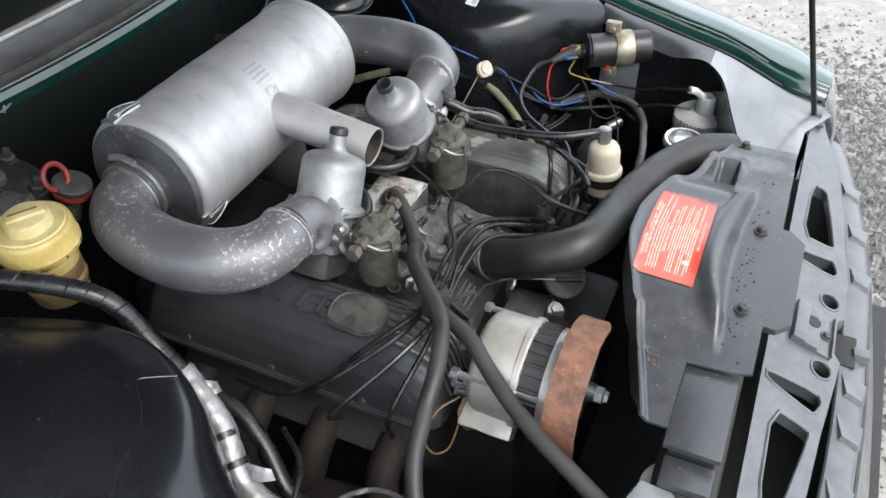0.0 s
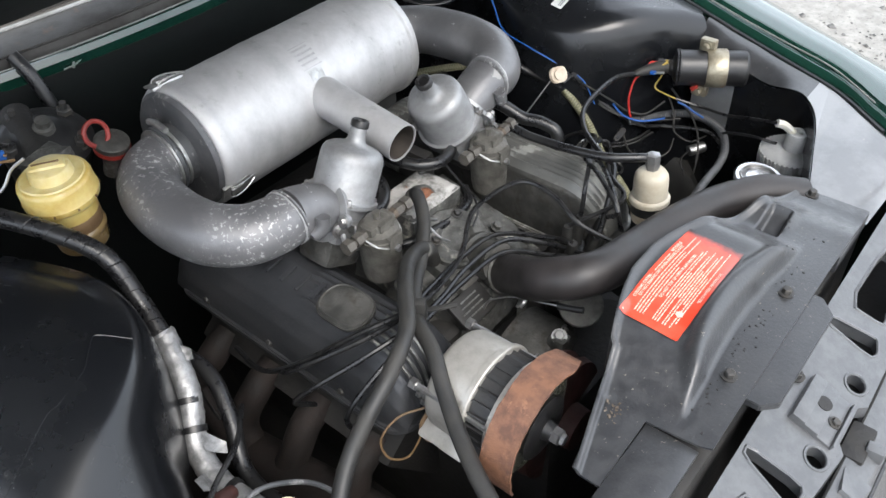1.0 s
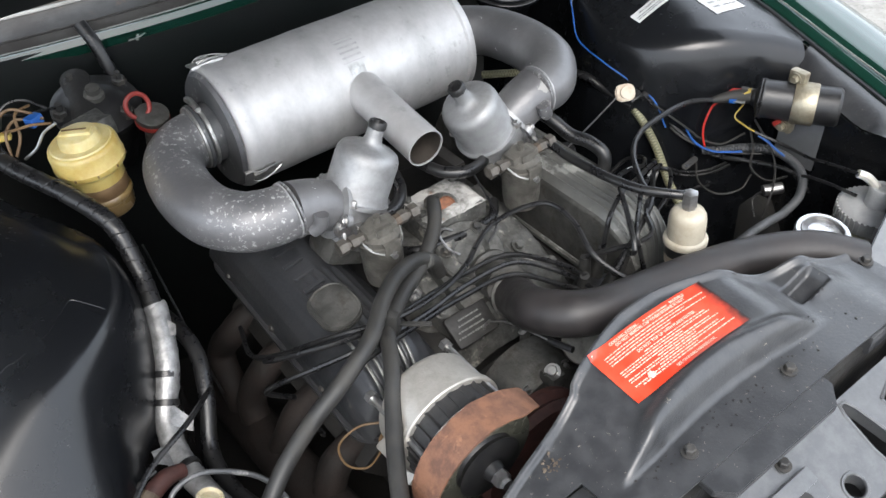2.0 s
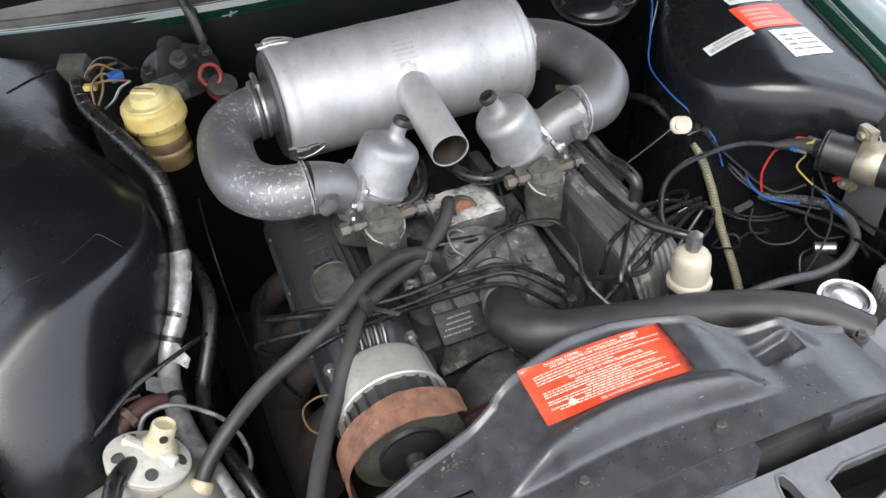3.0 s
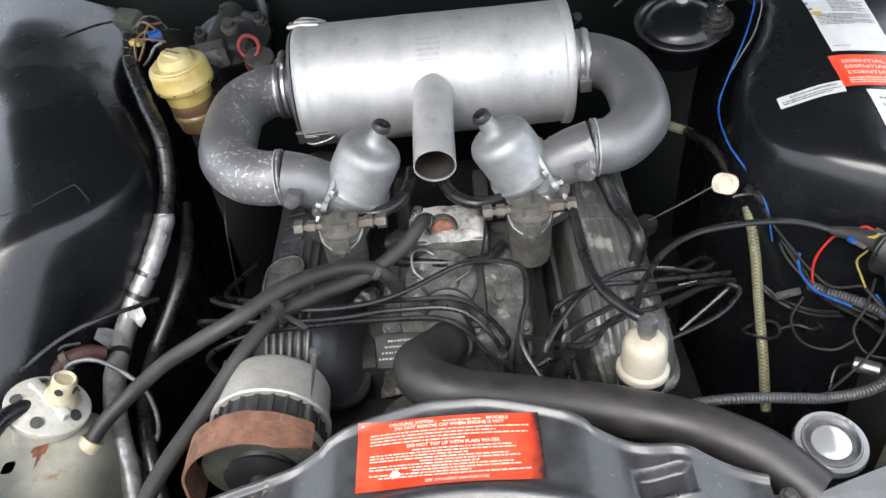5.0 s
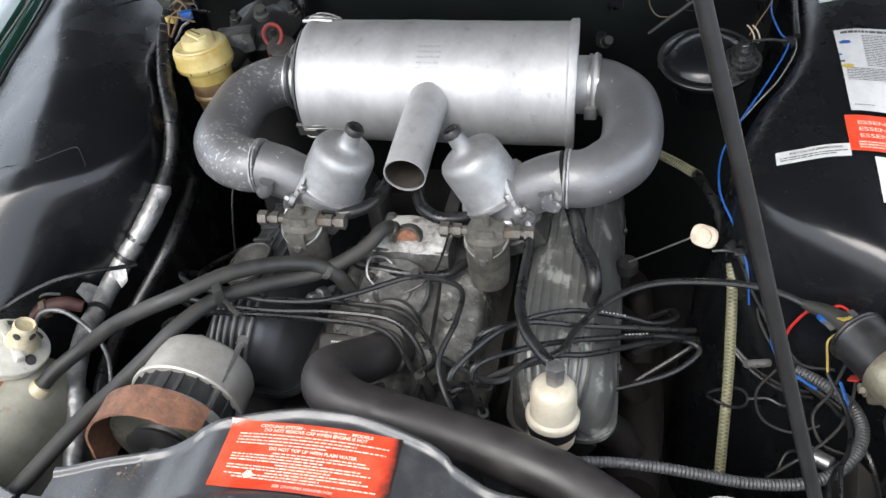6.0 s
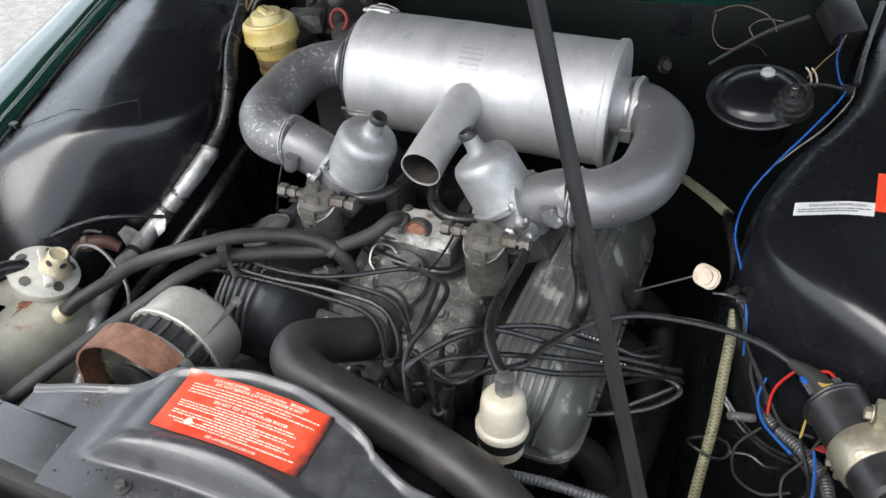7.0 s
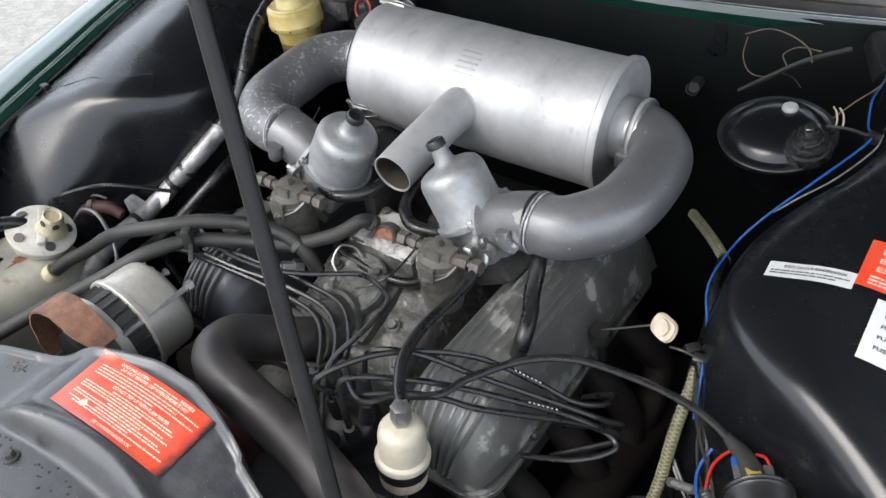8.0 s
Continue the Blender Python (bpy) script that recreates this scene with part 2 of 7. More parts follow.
M_REDIRON = surf("dark_red_brown_iron", (0.060, 0.022, 0.018), (0.035, 0.014, 0.012), 0.6, scale=30, bump=0.4, bscale=140)
M_FAN = surf("dull_green_grey_fan", (0.07, 0.072, 0.058), (0.045, 0.046, 0.038), 0.25, scale=20, bump=0.2)
# dark brown that holds the shade inside the snout
M_BORE = surf("shaded_bore", (0.035, 0.030, 0.025), (0.06, 0.05, 0.042), 0.5, metal=0.3, scale=30, bump=0.2)
M_CONDUIT = surf("grey_plastic_conduit", (0.050, 0.052, 0.055), (0.075, 0.077, 0.080), 0.4, scale=60, bump=0.05)
M_TAPEBLACK = surf("glossy_black_tape", (0.010, 0.010, 0.011), (0.018, 0.018, 0.018), 0.26, scale=60, bump=0.15, bscale=160)
M_BOXGREY = surf("grey_green_plastic", (0.07, 0.075, 0.06), (0.045, 0.048, 0.04), 0.45, scale=60, bump=0.1)
M_CLEAR = surf("braided_clear_hose", (0.13, 0.127, 0.072), (0.085, 0.083, 0.048), 0.38, scale=60, bump=0.4, bscale=380, sub=0.1)
M_GROUND = surf("wet_grey_gravel", (0.21, 0.20, 0.18), (0.30, 0.288, 0.262), 0.6, scale=16, bump=0.8, bscale=60, rough2=0.7,
                spot=(0.14, 0.137, 0.13), spot_scale=70, spot_lo=0.55, spot_hi=0.70)
M_STONE = surf("gravel_stone", (0.085, 0.083, 0.078), (0.21, 0.205, 0.195), 0.75, scale=35, bump=0.3)
M_GLASS = surf("clear_lamp_glass", (0.75, 0.77, 0.78), (0.7, 0.72, 0.74), 0.08, scale=10, bump=0.0, trans=0.7)
M_ORANGE = surf("orange_lamp_glass", (0.75, 0.20, 0.03), (0.7, 0.18, 0.03), 0.12, scale=10, bump=0.0, trans=0.3)

# the label's one end is scorched black, with an uneven edge
M_LABEL = surf("scorched_red_label", (0.70, 0.055, 0.022), (0.62, 0.085, 0.04), 0.30, scale=30, bump=0.05, coat=1.0, coat_rough=0.12)
lt = M_LABEL.node_tree
lb = lt.nodes["Principled BSDF"]
red = lb.inputs["Base Color"].links[0].from_socket
lc, lx, ln = lt.nodes.new("ShaderNodeTexCoord"), lt.nodes.new("ShaderNodeSeparateXYZ"), lt.nodes.new("ShaderNodeTexNoise")
la, lr, lm = lt.nodes.new("ShaderNodeMath"), lt.nodes.new("ShaderNodeMapRange"), lt.nodes.new("ShaderNodeMixRGB")
ln.inputs["Scale"].default_value, ln.inputs["Detail"].default_value = 70, 4
la.operation, la.inputs[1].default_value = "MULTIPLY_ADD", 0.022
lr.inputs["From Min"].default_value, lr.inputs["From Max"].default_value = 0.078, 0.093
lm.inputs[2].default_value = (0.022, 0.016, 0.015, 1)
lt.links.new(lc.outputs["Object"], lx.inputs[0])
lt.links.new(lc.outputs["Object"], ln.inputs["Vector"])
lt.links.new(ln.outputs["Fac"], la.inputs[0])
lt.links.new(lx.outputs["X"], la.inputs[2])
lt.links.new(la.outputs[0], lr.inputs["Value"])
lt.links.new(lr.outputs["Result"], lm.inputs[0])
lt.links.new(red, lm.inputs[1])
lt.links.new(lm.outputs[0], lb.inputs["Base Color"])

# ---- mesh helpers ----
BASE = {}


def link(name, bm, material, smooth=40):
    me = bpy.data.meshes.new(name)
    bmesh.ops.recalc_face_normals(bm, faces=bm.faces)
    bm.to_mesh(me)
    bm.free()
    me.materials.append(material)
    if smooth:
        me.shade_smooth()
        me.set_sharp_from_angle(angle=radians(smooth))
    return new(name, me)


def thing(name, base, label, category, group="", kind=""):
    """An empty at the base of a thing, to hold its parts."""
    ob = new(name)
    ob.location = base
    ob.empty_display_size = 0.02
    BASE[ob] = Vector(base)
    return tagged(ob, label, category, group, kind)


def part(name, bm, material, parent, label="", smooth=40):
    """One mesh, made in world places, under a thing or a part."""
    bm.transform(Matrix.Translation(-BASE[parent]))
    ob = link(name, bm, material, smooth)
    ob.parent = parent
    BASE[ob] = BASE[parent]
    return tagged(ob, label)


def whole(name, bm, material, label, category, group="", kind="", smooth=40):
    """A thing of one mesh, with its origin at the middle of its foot."""
    c = [v.co for v in bm.verts]
    base = Vector(((min(v.x for v in c) + max(v.x for v in c)) / 2, (min(v.y for v in c) + max(v.y for v in c)) / 2, min(v.z for v in c)))
    bm.transform(Matrix.Translation(-base))
    ob = link(name, bm, material, smooth)
    ob.location = base
    BASE[ob] = base
    return tagged(ob, label, category, group, kind)


def catmull(pts, n=6):
    p = [Vector(q) for q in pts]
    p = [p[0] * 2 - p[1], *p, p[-1] * 2 - p[-2]]
    out = []
    for i in range(1, len(p) - 2):
        a, b, c, d = p[i - 1:i + 3]
        for k in range(n):
            t = k / n
            out.append(0.5 * (2 * b + (c - a) * t + (2 * a - 5 * b + 4 * c - d) * t * t + (3 * b - a - 3 * c + d) * t ** 3))
    return out + [p[-2]]


def sweep(bm, pts, r, seg=10, n=6, ribs=0.0, pitch=0.006, hollow=0.0, smooth_path=True, squash=1.0, depth=0.05):
    """A round tube along a smooth line. r: a radius, or one for each point; ribs: height of the rings of a ribbed hose."""
    line = catmull(pts, n) if smooth_path else [Vector(q) for q in pts]
    if isinstance(r, (int, float)):
        rr = [r] * len(line)
    else:
        step = (len(line) - 1) / (len(r) - 1)
        rr = []
        for i in range(len(line)):
            k = min(int(i / step), len(r) - 2)
            f = i / step - k
            rr.append(r[k] * (1 - f) + r[k + 1] * f)
    if ribs:
        fine, fr, run = [], [], 0.0
        for i in range(len(line) - 1):
            m = max(1, round((line[i + 1] - line[i]).length / (pitch / 2)))
            for k in range(m):
                fine.append(line[i].lerp(line[i + 1], k / m))
                fr.append(rr[i] + (ribs if len(fine) % 2 else 0))
        line, rr = fine + [line[-1]], fr + [rr[-1]]
    tang = [(line[min(i + 1, len(line) - 1)] - line[max(i - 1, 0)]).normalized() for i in range(len(line))]
    side = tang[0].orthogonal().normalized()
    rings = []
    for i, (c, t) in enumerate(zip(line, tang)):
        side = (side - t * side.dot(t)).normalized()
        up = t.cross(side)
        rings.append([bm.verts.new(c + (side * math.cos(a) + up * math.sin(a) * squash) * rr[i]) for a in [2 * math.pi * k / seg for k in range(seg)]])
    for a, b in zip(rings, rings[1:]):
        for k in range(seg):
            bm.faces.new((a[k], a[(k + 1) % seg], b[(k + 1) % seg], b[k]))
    if hollow:
        bm.faces.new(rings[0][::-1])
        for ring, c, t, q in ((rings[-1], line[-1], tang[-1], -1),):
            inner = [bm.verts.new(c + (v.co - c) * hollow) for v in ring]
            deep = [bm.verts.new(v.co + t * q * depth) for v in inner]
            for k in range(seg):
                bm.faces.new((ring[k], ring[(k + 1) % seg], inner[(k + 1) % seg], inner[k]))
                bm.faces.new((inner[k], inner[(k + 1) % seg], deep[(k + 1) % seg], deep[k]))
            if depth > 0.01:
                bm.faces.new(deep)
    else:
        bm.faces.new(rings[0][::-1])
        bm.faces.new(rings[-1])
    return bm


def tube(pts, r, **k):
    return sweep(bmesh.new(), pts, r, **k)


def frame_of(base, axis):
    """A pose whose z points along axis."""
    return Matrix.Translation(base) @ Vector(axis).to_track_quat("Z", "Y").to_matrix().to_4x4()


def lathe(bm, profile, base=(0, 0, 0), axis=(0, 0, 1), seg=32, open_end=False):
    """Turn (height, radius) pairs round an axis."""
    m = frame_of(base, axis)
    rings = []
    for h, r in profile:
        rings.append([bm.verts.new(m @ Vector((r * math.cos(2 * math.pi * k / seg), r * math.sin(2 * math.pi * k / seg), h))) for k in range(seg)]
                     if r > 1e-5 else [bm.verts.new(m @ Vector((0, 0, h)))])
    for a, b in zip(rings, rings[1:]):
        if len(a) == 1 and len(b) == 1:
            continue
        for k in range(seg):
            j = (k + 1) % seg
            bm.faces.new([v for v in ((a[0],) if len(a) == 1 else (a[k], a[j]))] + [v for v in ((b[0],) if len(b) == 1 else (b[j], b[k]))])
    for ring, flip in ((rings[0], True), (rings[-1], False)):
        if len(ring) > 1 and not (open_end and flip):
            bm.faces.new(ring[::-1] if flip else ring)
    return bm


def turned(profile, base=(0, 0, 0), axis=(0, 0, 1), seg=32):
    return lathe(bmesh.new(), profile, base, axis, seg)


def box(bm, lo, hi, bevel=0.003, m=None, segs=2):
    """A block with rounded edges between two corners, laid by the pose m."""
    b2 = bmesh.new()
    bmesh.ops.create_cube(b2, size=1)
    for v in b2.verts:
        v.co = Vector([lo[i] + (v.co[i] + 0.5) * (hi[i] - lo[i]) for i in range(3)])
    if bevel:
        bmesh.ops.bevel(b2, geom=b2.edges[:], offset=bevel, segments=segs, affect="EDGES", profile=0.6)
    if m:
        b2.transform(m)
    me = bpy.data.meshes.new("tmp")
    b2.to_mesh(me)
    b2.free()
    bm.from_mesh(me)
    bpy.data.meshes.remove(me)
    return bm


def block(lo, hi, bevel=0.003, m=None):
    return box(bmesh.new(), lo, hi, bevel, m)


def hexbolt(bm, base, axis, r=0.006, h=0.005, washer=True):
    if washer:
        lathe(bm, [(0, r * 1.5), (0.0015, r * 1.5), (0.0015, 0)], base, axis, 14)
    lathe(bm, [(0.001, r), (h, r), (h + 0.001, r * 0.8), (h + 0.001, 0)], base, axis, 6)
    return bm


def sheet(fn, us, vs, thick=0.0015):
    """A curved sheet of metal over a grid, with a second face under it."""
    bm = bmesh.new()
    top = [[bm.verts.new(fn(u, v)) for v in vs] for u in us]
    for i in range(len(us) - 1):
        for j in range(len(vs) - 1):
            bm.faces.new((top[i][j], top[i + 1][j], top[i + 1][j + 1], top[i][j + 1]))
    bmesh.ops.recalc_face_normals(bm, faces=bm.faces)
    if thick:
        bmesh.ops.solidify(bm, geom=bm.faces[:], thickness=thick)
    return bm


def lumpy(bm, amp=0.004, size=40.0, cuts=3, seed=0.0):
    """Uneven cast skin: split every face and push the points in and out."""
    bmesh.ops.subdivide_edges(bm, edges=[e for e in bm.edges if e.calc_length() > 0.012], cuts=cuts, use_grid_fill=True)
    bm.normal_update()
    for v in bm.verts:
        v.co += v.normal * amp * noise.noise(v.co * size + Vector((seed, seed, seed)))
    return bm


def crinkle(*a, **k):
    """A taped length with a creased, uneven skin."""
    bm = tube(*a, **k)
    bm.normal_update()
    for v in bm.verts:
        q = 0.6 * noise.noise(v.co * 75) + 1.3 * abs(noise.noise(v.co * 150 + Vector((3, 1, 2))))
        v.co += v.normal * 0.0014 * q
    return bm


def span(a, b, n):
    return [a + (b - a) * i / (n - 1) for i in range(n)]


def ease(x):
    x = min(1, max(0, x))
    return x * x * (3 - 2 * x)


def prism(outline, z0, z1, bevel=0.0, m=None):
    """A plate with the given outline, between two heights."""
    bm = bmesh.new()
    f = bm.faces.new([bm.verts.new((*p, z0)) for p in outline])
    ex = bmesh.ops.extrude_face_region(bm, geom=[f])
    for v in ex["geom"]:
        if isinstance(v, bmesh.types.BMVert):
            v.co.z = z1
    if bevel:
        bmesh.ops.bevel(bm, geom=bm.edges[:], offset=bevel, segments=2, affect="EDGES")
    if m:
        bm.transform(m)
    return bm


def soften(loop, times=2):
    """Cut the corners of a closed outline until it is round."""
    for _ in range(times):
        out = []
        for i, a in enumerate(loop):
            b = loop[(i + 1) % len(loop)]
            k = 0.25 if times > 1 else 0.2
            out += [(a[0] * (1 - k) + b[0] * k, a[1] * (1 - k) + b[1] * k), (a[0] * k + b[0] * (1 - k), a[1] * k + b[1] * (1 - k))]
        loop = out
    return loop


def rounded(w, h, r, n=5, cx=0.0, cy=0.0):
    out = []
    for sx, sy, a0 in ((1, 1, 0), (-1, 1, 90), (-1, -1, 180), (1, -1, 270)):
        for k in range(n + 1):
            a = radians(a0 + 90 * k / n)
            out.append((cx + sx * (w / 2 - r) + r * math.cos(a), cy + sy * (h / 2 - r) + r * math.sin(a)))
    return out


def text_on(words, x, y, size, zf, lift, width=None, bm=None):
    """Raised print: words in the built-in font, laid on a curved surface from (x, y), reading towards +x."""
    cu = bpy.data.curves.new("print", "FONT")
    cu.body, cu.size = words, size
    cu.resolution_u = 2
    cu.offset = 0.00016
    ob = bpy.data.objects.new("print", cu)
    scene.collection.objects.link(ob)
    me = bpy.data.meshes.new_from_object(ob.evaluated_get(bpy.context.evaluated_depsgraph_get()))
    k = width / max(1e-6, max(v.co.x for v in me.vertices)) if width else 1.0
    out = bm or bmesh.new()
    vs = []
    for v in me.vertices:
        px, py = x + v.co.x * k, y + v.co.y
        vs.append(out.verts.new((px, py, zf(px, py) + lift)))
    for f in me.polygons:
        try:
            out.faces.new([vs[i] for i in f.vertices])
        except ValueError:
            pass
    bpy.data.objects.remove(ob)
    bpy.data.curves.remove(cu)
    bpy.data.meshes.remove(me)
    return out

# ---- the ground and the car's body ----
gr = sheet(lambda u, v: (u, v, 0.004 * noise.noise((u * 3, v * 3, 0))), [-400, -60, -12] + span(-5, 5, 60) + [12, 60, 400],
           [-400, -60, -12] + span(-5, 5, 60) + [12, 60, 400], 0)
whole("ground", gr, M_GROUND, "wet grey gravel yard round the car", "ground", kind="structure")


def stones(n, x0, x1, y0, y1):
    """Loose gravel: many small angular stones in one mesh."""
    rg, vs, fs = random.Random(11), [], []
    for _ in range(n):
        c = Vector((rg.gauss(1.35, 0.45), rg.gauss(-0.35, 0.5), 0.0))
        if not (x0 < c.x < x1 and y0 < c.y < y1):
            continue
        r = rg.choice((0.004, 0.005, 0.005, 0.006, 0.007, 0.009, 0.014))
        b = len(vs)
        for d in ((1, 0, 0), (0, 1, 0), (-1, 0, 0), (0, -1, 0), (0, 0, 0.8), (0, 0, -0.5)):
            vs.append(tuple(c + Vector(d) * r * rg.uniform(0.7, 1.3) + Vector((rg.uniform(-1, 1), rg.uniform(-1, 1), 0.5)) * r * 0.3))
        fs += [(b + i, b + (i + 1) % 4, b + 4) for i in range(4)] + [(b + (i + 1) % 4, b + i, b + 5) for i in range(4)]
    me = bpy.data.meshes.new("gravel")
    me.from_pydata(vs, [], fs)
    me.materials.append(M_STONE)
    return tagged(new("gravel", me), "loose grey gravel stones on the yard", "gravel", kind="stuff")


stones(30000, -2.6, 2.9, -2.6, 1.2)


def gutter(y):
    """Half width of the car at the drain channel; it turns in round the front corner."""
    y = min(y, 0.95)
    if y > 0.14:
        return 0.525 + 0.28 * y if y < 0.3 else 0.609 + 0.17 * (y - 0.3)
    return 0.478 + 0.0862 * ease((y + 0.01) / 0.15)


def wing_edge(y):
    """Half width at the outer edge of the wing's crown, which tucks in at the headlamp."""
    return 0.660 + 0.33 * min(y, 0.3) + 0.10 * max(0, min(y, 0.95) - 0.3) - 0.055 * ease((0.02 - y) / 0.08)


def wing_top(x, y, side=1):
    """Height of the crowned top of an inner wing at a distance x from the middle of the car."""
    xc, zc = 0.505 + (0.16 if side > 0 or y < 0.46 else 0.32) * (y - 0.46), 0.862 + 0.17 * (y - 0.47)
    if side < 0:
        zc += 0.016 * ease((0.85 - y) / 0.3)
    d = x - xc
    z = zc - (0.36 if d < 0 else 0.24 if side > 0 else 0.34) * (math.hypot(d, 0.05) - 0.05)
    return z + 0.0035 * noise.noise((x * 9, y * 7, 1.5)) + 0.0012 * noise.noise((x * 30, y * 22, 4.0))


def rim(y, side=1):
    return wing_top(gutter(y), y, side)


EDGE = [(0.600, 0.345), (0.545, 0.385), (0.485, 0.420), (0.446, 0.450), (0.417, 0.487), (0.404, 0.530), (0.406, 0.585), (0.428, 0.645), (0.462, 0.700), (0.482, 0.760), (0.490, 0.850), (0.490, 0.940)]
EDGE_SLOPED = [(0.635, 0.325), (0.590, 0.350), (0.540, 0.384), (0.492, 0.412), (0.455, 0.440), (0.425, 0.480), (0.405, 0.530), (0.403, 0.585), (0.428, 0.645), (0.462, 0.700), (0.482, 0.760), (0.490, 0.850), (0.490, 0.940)]
WALL = ((-0.045, -0.62), (-0.043, -0.45), (-0.035, -0.26), (-0.022, -0.12), (-0.014, -0.055), (-0.009, -0.030), (-0.004, -0.015), (0.002, -0.006), (0.010, -0.0015))
WALL_STEEP = ((-0.022, -0.62), (-0.021, -0.45), (-0.020, -0.26), (-0.019, -0.12), (-0.0175, -0.055), (-0.014, -0.028), (-0.0085, -0.0125), (-0.001, -0.0045), (0.010, -0.0010))
WALL_SLOPED = ((-0.135, -0.62), (-0.131, -0.34), (-0.121, -0.200), (-0.096, -0.118), (-0.056, -0.060), (-0.024, -0.0275), (-0.010, -0.0130), (0.000, -0.0055), (0.010, -0.0015))


def turret(side):
    """The pressed top of the inner wing over the suspension, its rounded edge and the wall under it.

    The wall on the side of the expansion tank leans forward at its front, and its top stands a little higher."""
    line = [v.xy for v in catmull([(x, y, 0) for x, y in (EDGE if side > 0 else EDGE_SLOPED)], 8)]
    rows = []
    n = len(line)
    for i, p in enumerate(line):
        t = (line[min(i + 1, n - 1)] - line[max(i - 1, 0)]).normalized()
        nrm = Vector((t.y, -t.x))
        fy = 0.36 + 0.60 * i / (n - 1)
        far = Vector((gutter(fy), fy))
        lean = ease((0.33 - i / (n - 1)) / 0.23) if side < 0 else 0.0

        def top(q):
            return wing_top(q.x, q.y, side)
        row = []
        for (d0, z0), (d1, z1) in zip(WALL if side > 0 else WALL_STEEP, WALL_SLOPED):
            q = p + nrm * (d0 + (d1 - d0) * lean)
            row.append(Vector((side * q.x, q.y, top(p) + z0 + (z1 - z0) * lean)))
        q0 = p + nrm * 0.018
        for k in range(15):
            q = q0.lerp(far, k / 14)
            row.append(Vector((side * q.x, q.y, top(q))))
        rows.append(row)
    return sheet(lambda i, j: rows[int(i)][int(j)], range(n), range(len(rows[0])), 0)


car = thing("car_body", (0, 0.4, 0), "dark green car with its bonnet propped open, engine bay painted black", "car")
for side in (-1, 1):
    part("inner_wing", turret(side), M_BLACK, car, "glossy black inner wing with pressed turret", 75)

    def out_pt(u, y):
        g, z = gutter(y), rim(y, side)
        prof = [(0, 0), (0.004, -0.010), (0.014, -0.012), (0.018, 0.0), (0.026, 0.007), (0.034, 0.006), (0.040, 0.014), (0.06, 0.016), (0.085, 0.012), (0.106, 0.001), (0.116, -0.024), (0.122, -0.08), (0.12, -0.30), (0.11, -0.62)]
        k = min(int(u * (len(prof) - 1)), len(prof) - 2)
        f = u * (len(prof) - 1) - k
        dx, dz = (prof[k][i] * (1 - f) + prof[k + 1][i] * f for i in (0, 1))
        dy = abs(y - 0.52)
        arch = 0.30 + math.sqrt(0.35 ** 2 - dy ** 2) if dy < 0.35 else 0.0
        if dx > 0.04:
            dx = 0.04 + (dx - 0.04) / 0.082 * (wing_edge(y) + 0.016 - g - 0.04)
        return Vector((side * (g + dx), y, max(z + dz, arch if dz < -0.1 else 0)))
    part("outer_wing", sheet(out_pt, span(0, 1, 49), span(-0.05, 1.5, 60), 0), M_GREEN, car, "dark green outer wing with drain channel", 50)
    seal = [(side * (gutter(y) + 0.009), y, rim(y, side) - 0.004) for y in span(0.02, 0.95, 12)]
    part("bonnet_seal", tube(seal, 0.004, seg=8), M_PLASTIC, car)
    # thin pale tube drawn for the highlight along the channel's seam edge
    cable = [(side * (gutter(y) + 0.030 + 0.004 * math.sin(y * 11)), y, rim(y, side) + 0.011) for y in span(0.05, 0.95, 12)]
    part("edge_highlight_line", tube(cable, 0.0014, seg=6), M_TRIM, car)
    part("headlamp_glass", sheet(lambda u, v: Vector((side * (0.478 + 0.150 * u), -0.056 - 0.022 * math.sin(v * 3.1) + 0.012 * u, 0.645 + 0.135 * v)), span(0, 1, 8), span(0, 1, 8), 0.004), M_GLASS, car, "clear headlamp glass")
    part("indicator_glass", sheet(lambda u, v: Vector((side * (0.490 + 0.10 * u), -0.060 - 0.016 * math.sin(v * 3.1), 0.590 + 0.050 * v)), span(0, 1, 5), span(0, 1, 5), 0.004), M_ORANGE, car, "orange indicator glass")
LAP = [(0.428, 0.4660), (0.440, 0.4800), (0.4500, 0.4900), (0.4560, 0.4880), (0.4700, 0.4720), (0.4860, 0.4560), (0.5180, 0.4430), (0.5310, 0.4420), (0.5600, 0.4290), (0.5820, 0.4180), (0.6150, 0.4050)]
part("lap_joint", tube([(-x, y, wing_top(x, y, -1) + 0.0002) for x, y in LAP], 0.0007, seg=6), M_BLACK, car, "worn edge of a lapped sheet on the inner wing")
part("blanking_plug", turned([(-0.004, 0.0150), (0.002, 0.0150), (0.0045, 0.0135), (0.005, 0.0110), (0.003, 0.0095), (0.003, 0)], (-0.4660, 0.4260, 0.7280), (0.62, -0.78, 0.12), 8), M_PLASTIC, car, "black rubber blanking plug")
REL = [(0.623, 0.390), (0.647, 0.490), (0.678, 0.617), (0.700, 0.700), (0.722, 0.793)]
for side in (-1, 1):
    for y in (0.52, 3.2):
        wh = part("wheel", turned([(-0.09, 0.20), (-0.09, 0.29), (-0.07, 0.315), (0.07, 0.315), (0.09, 0.29), (0.09, 0.20)], (side * 0.62, y, 0.315), (side, 0, 0), 40), M_RUBBER, car, "black tyre on a steel wheel")
        part("rim", turned([(-0.06, 0.19), (0.05, 0.20), (0.06, 0.15), (0.05, 0)], (side * 0.62, y, 0.315), (side, 0, 0), 30), M_STEEL, wh)
part("undertray", block((-0.66, -0.30, 0.20), (0.66, 1.12, 0.25), 0.01), M_BLOCK, car, "black undertray beneath the engine bay")

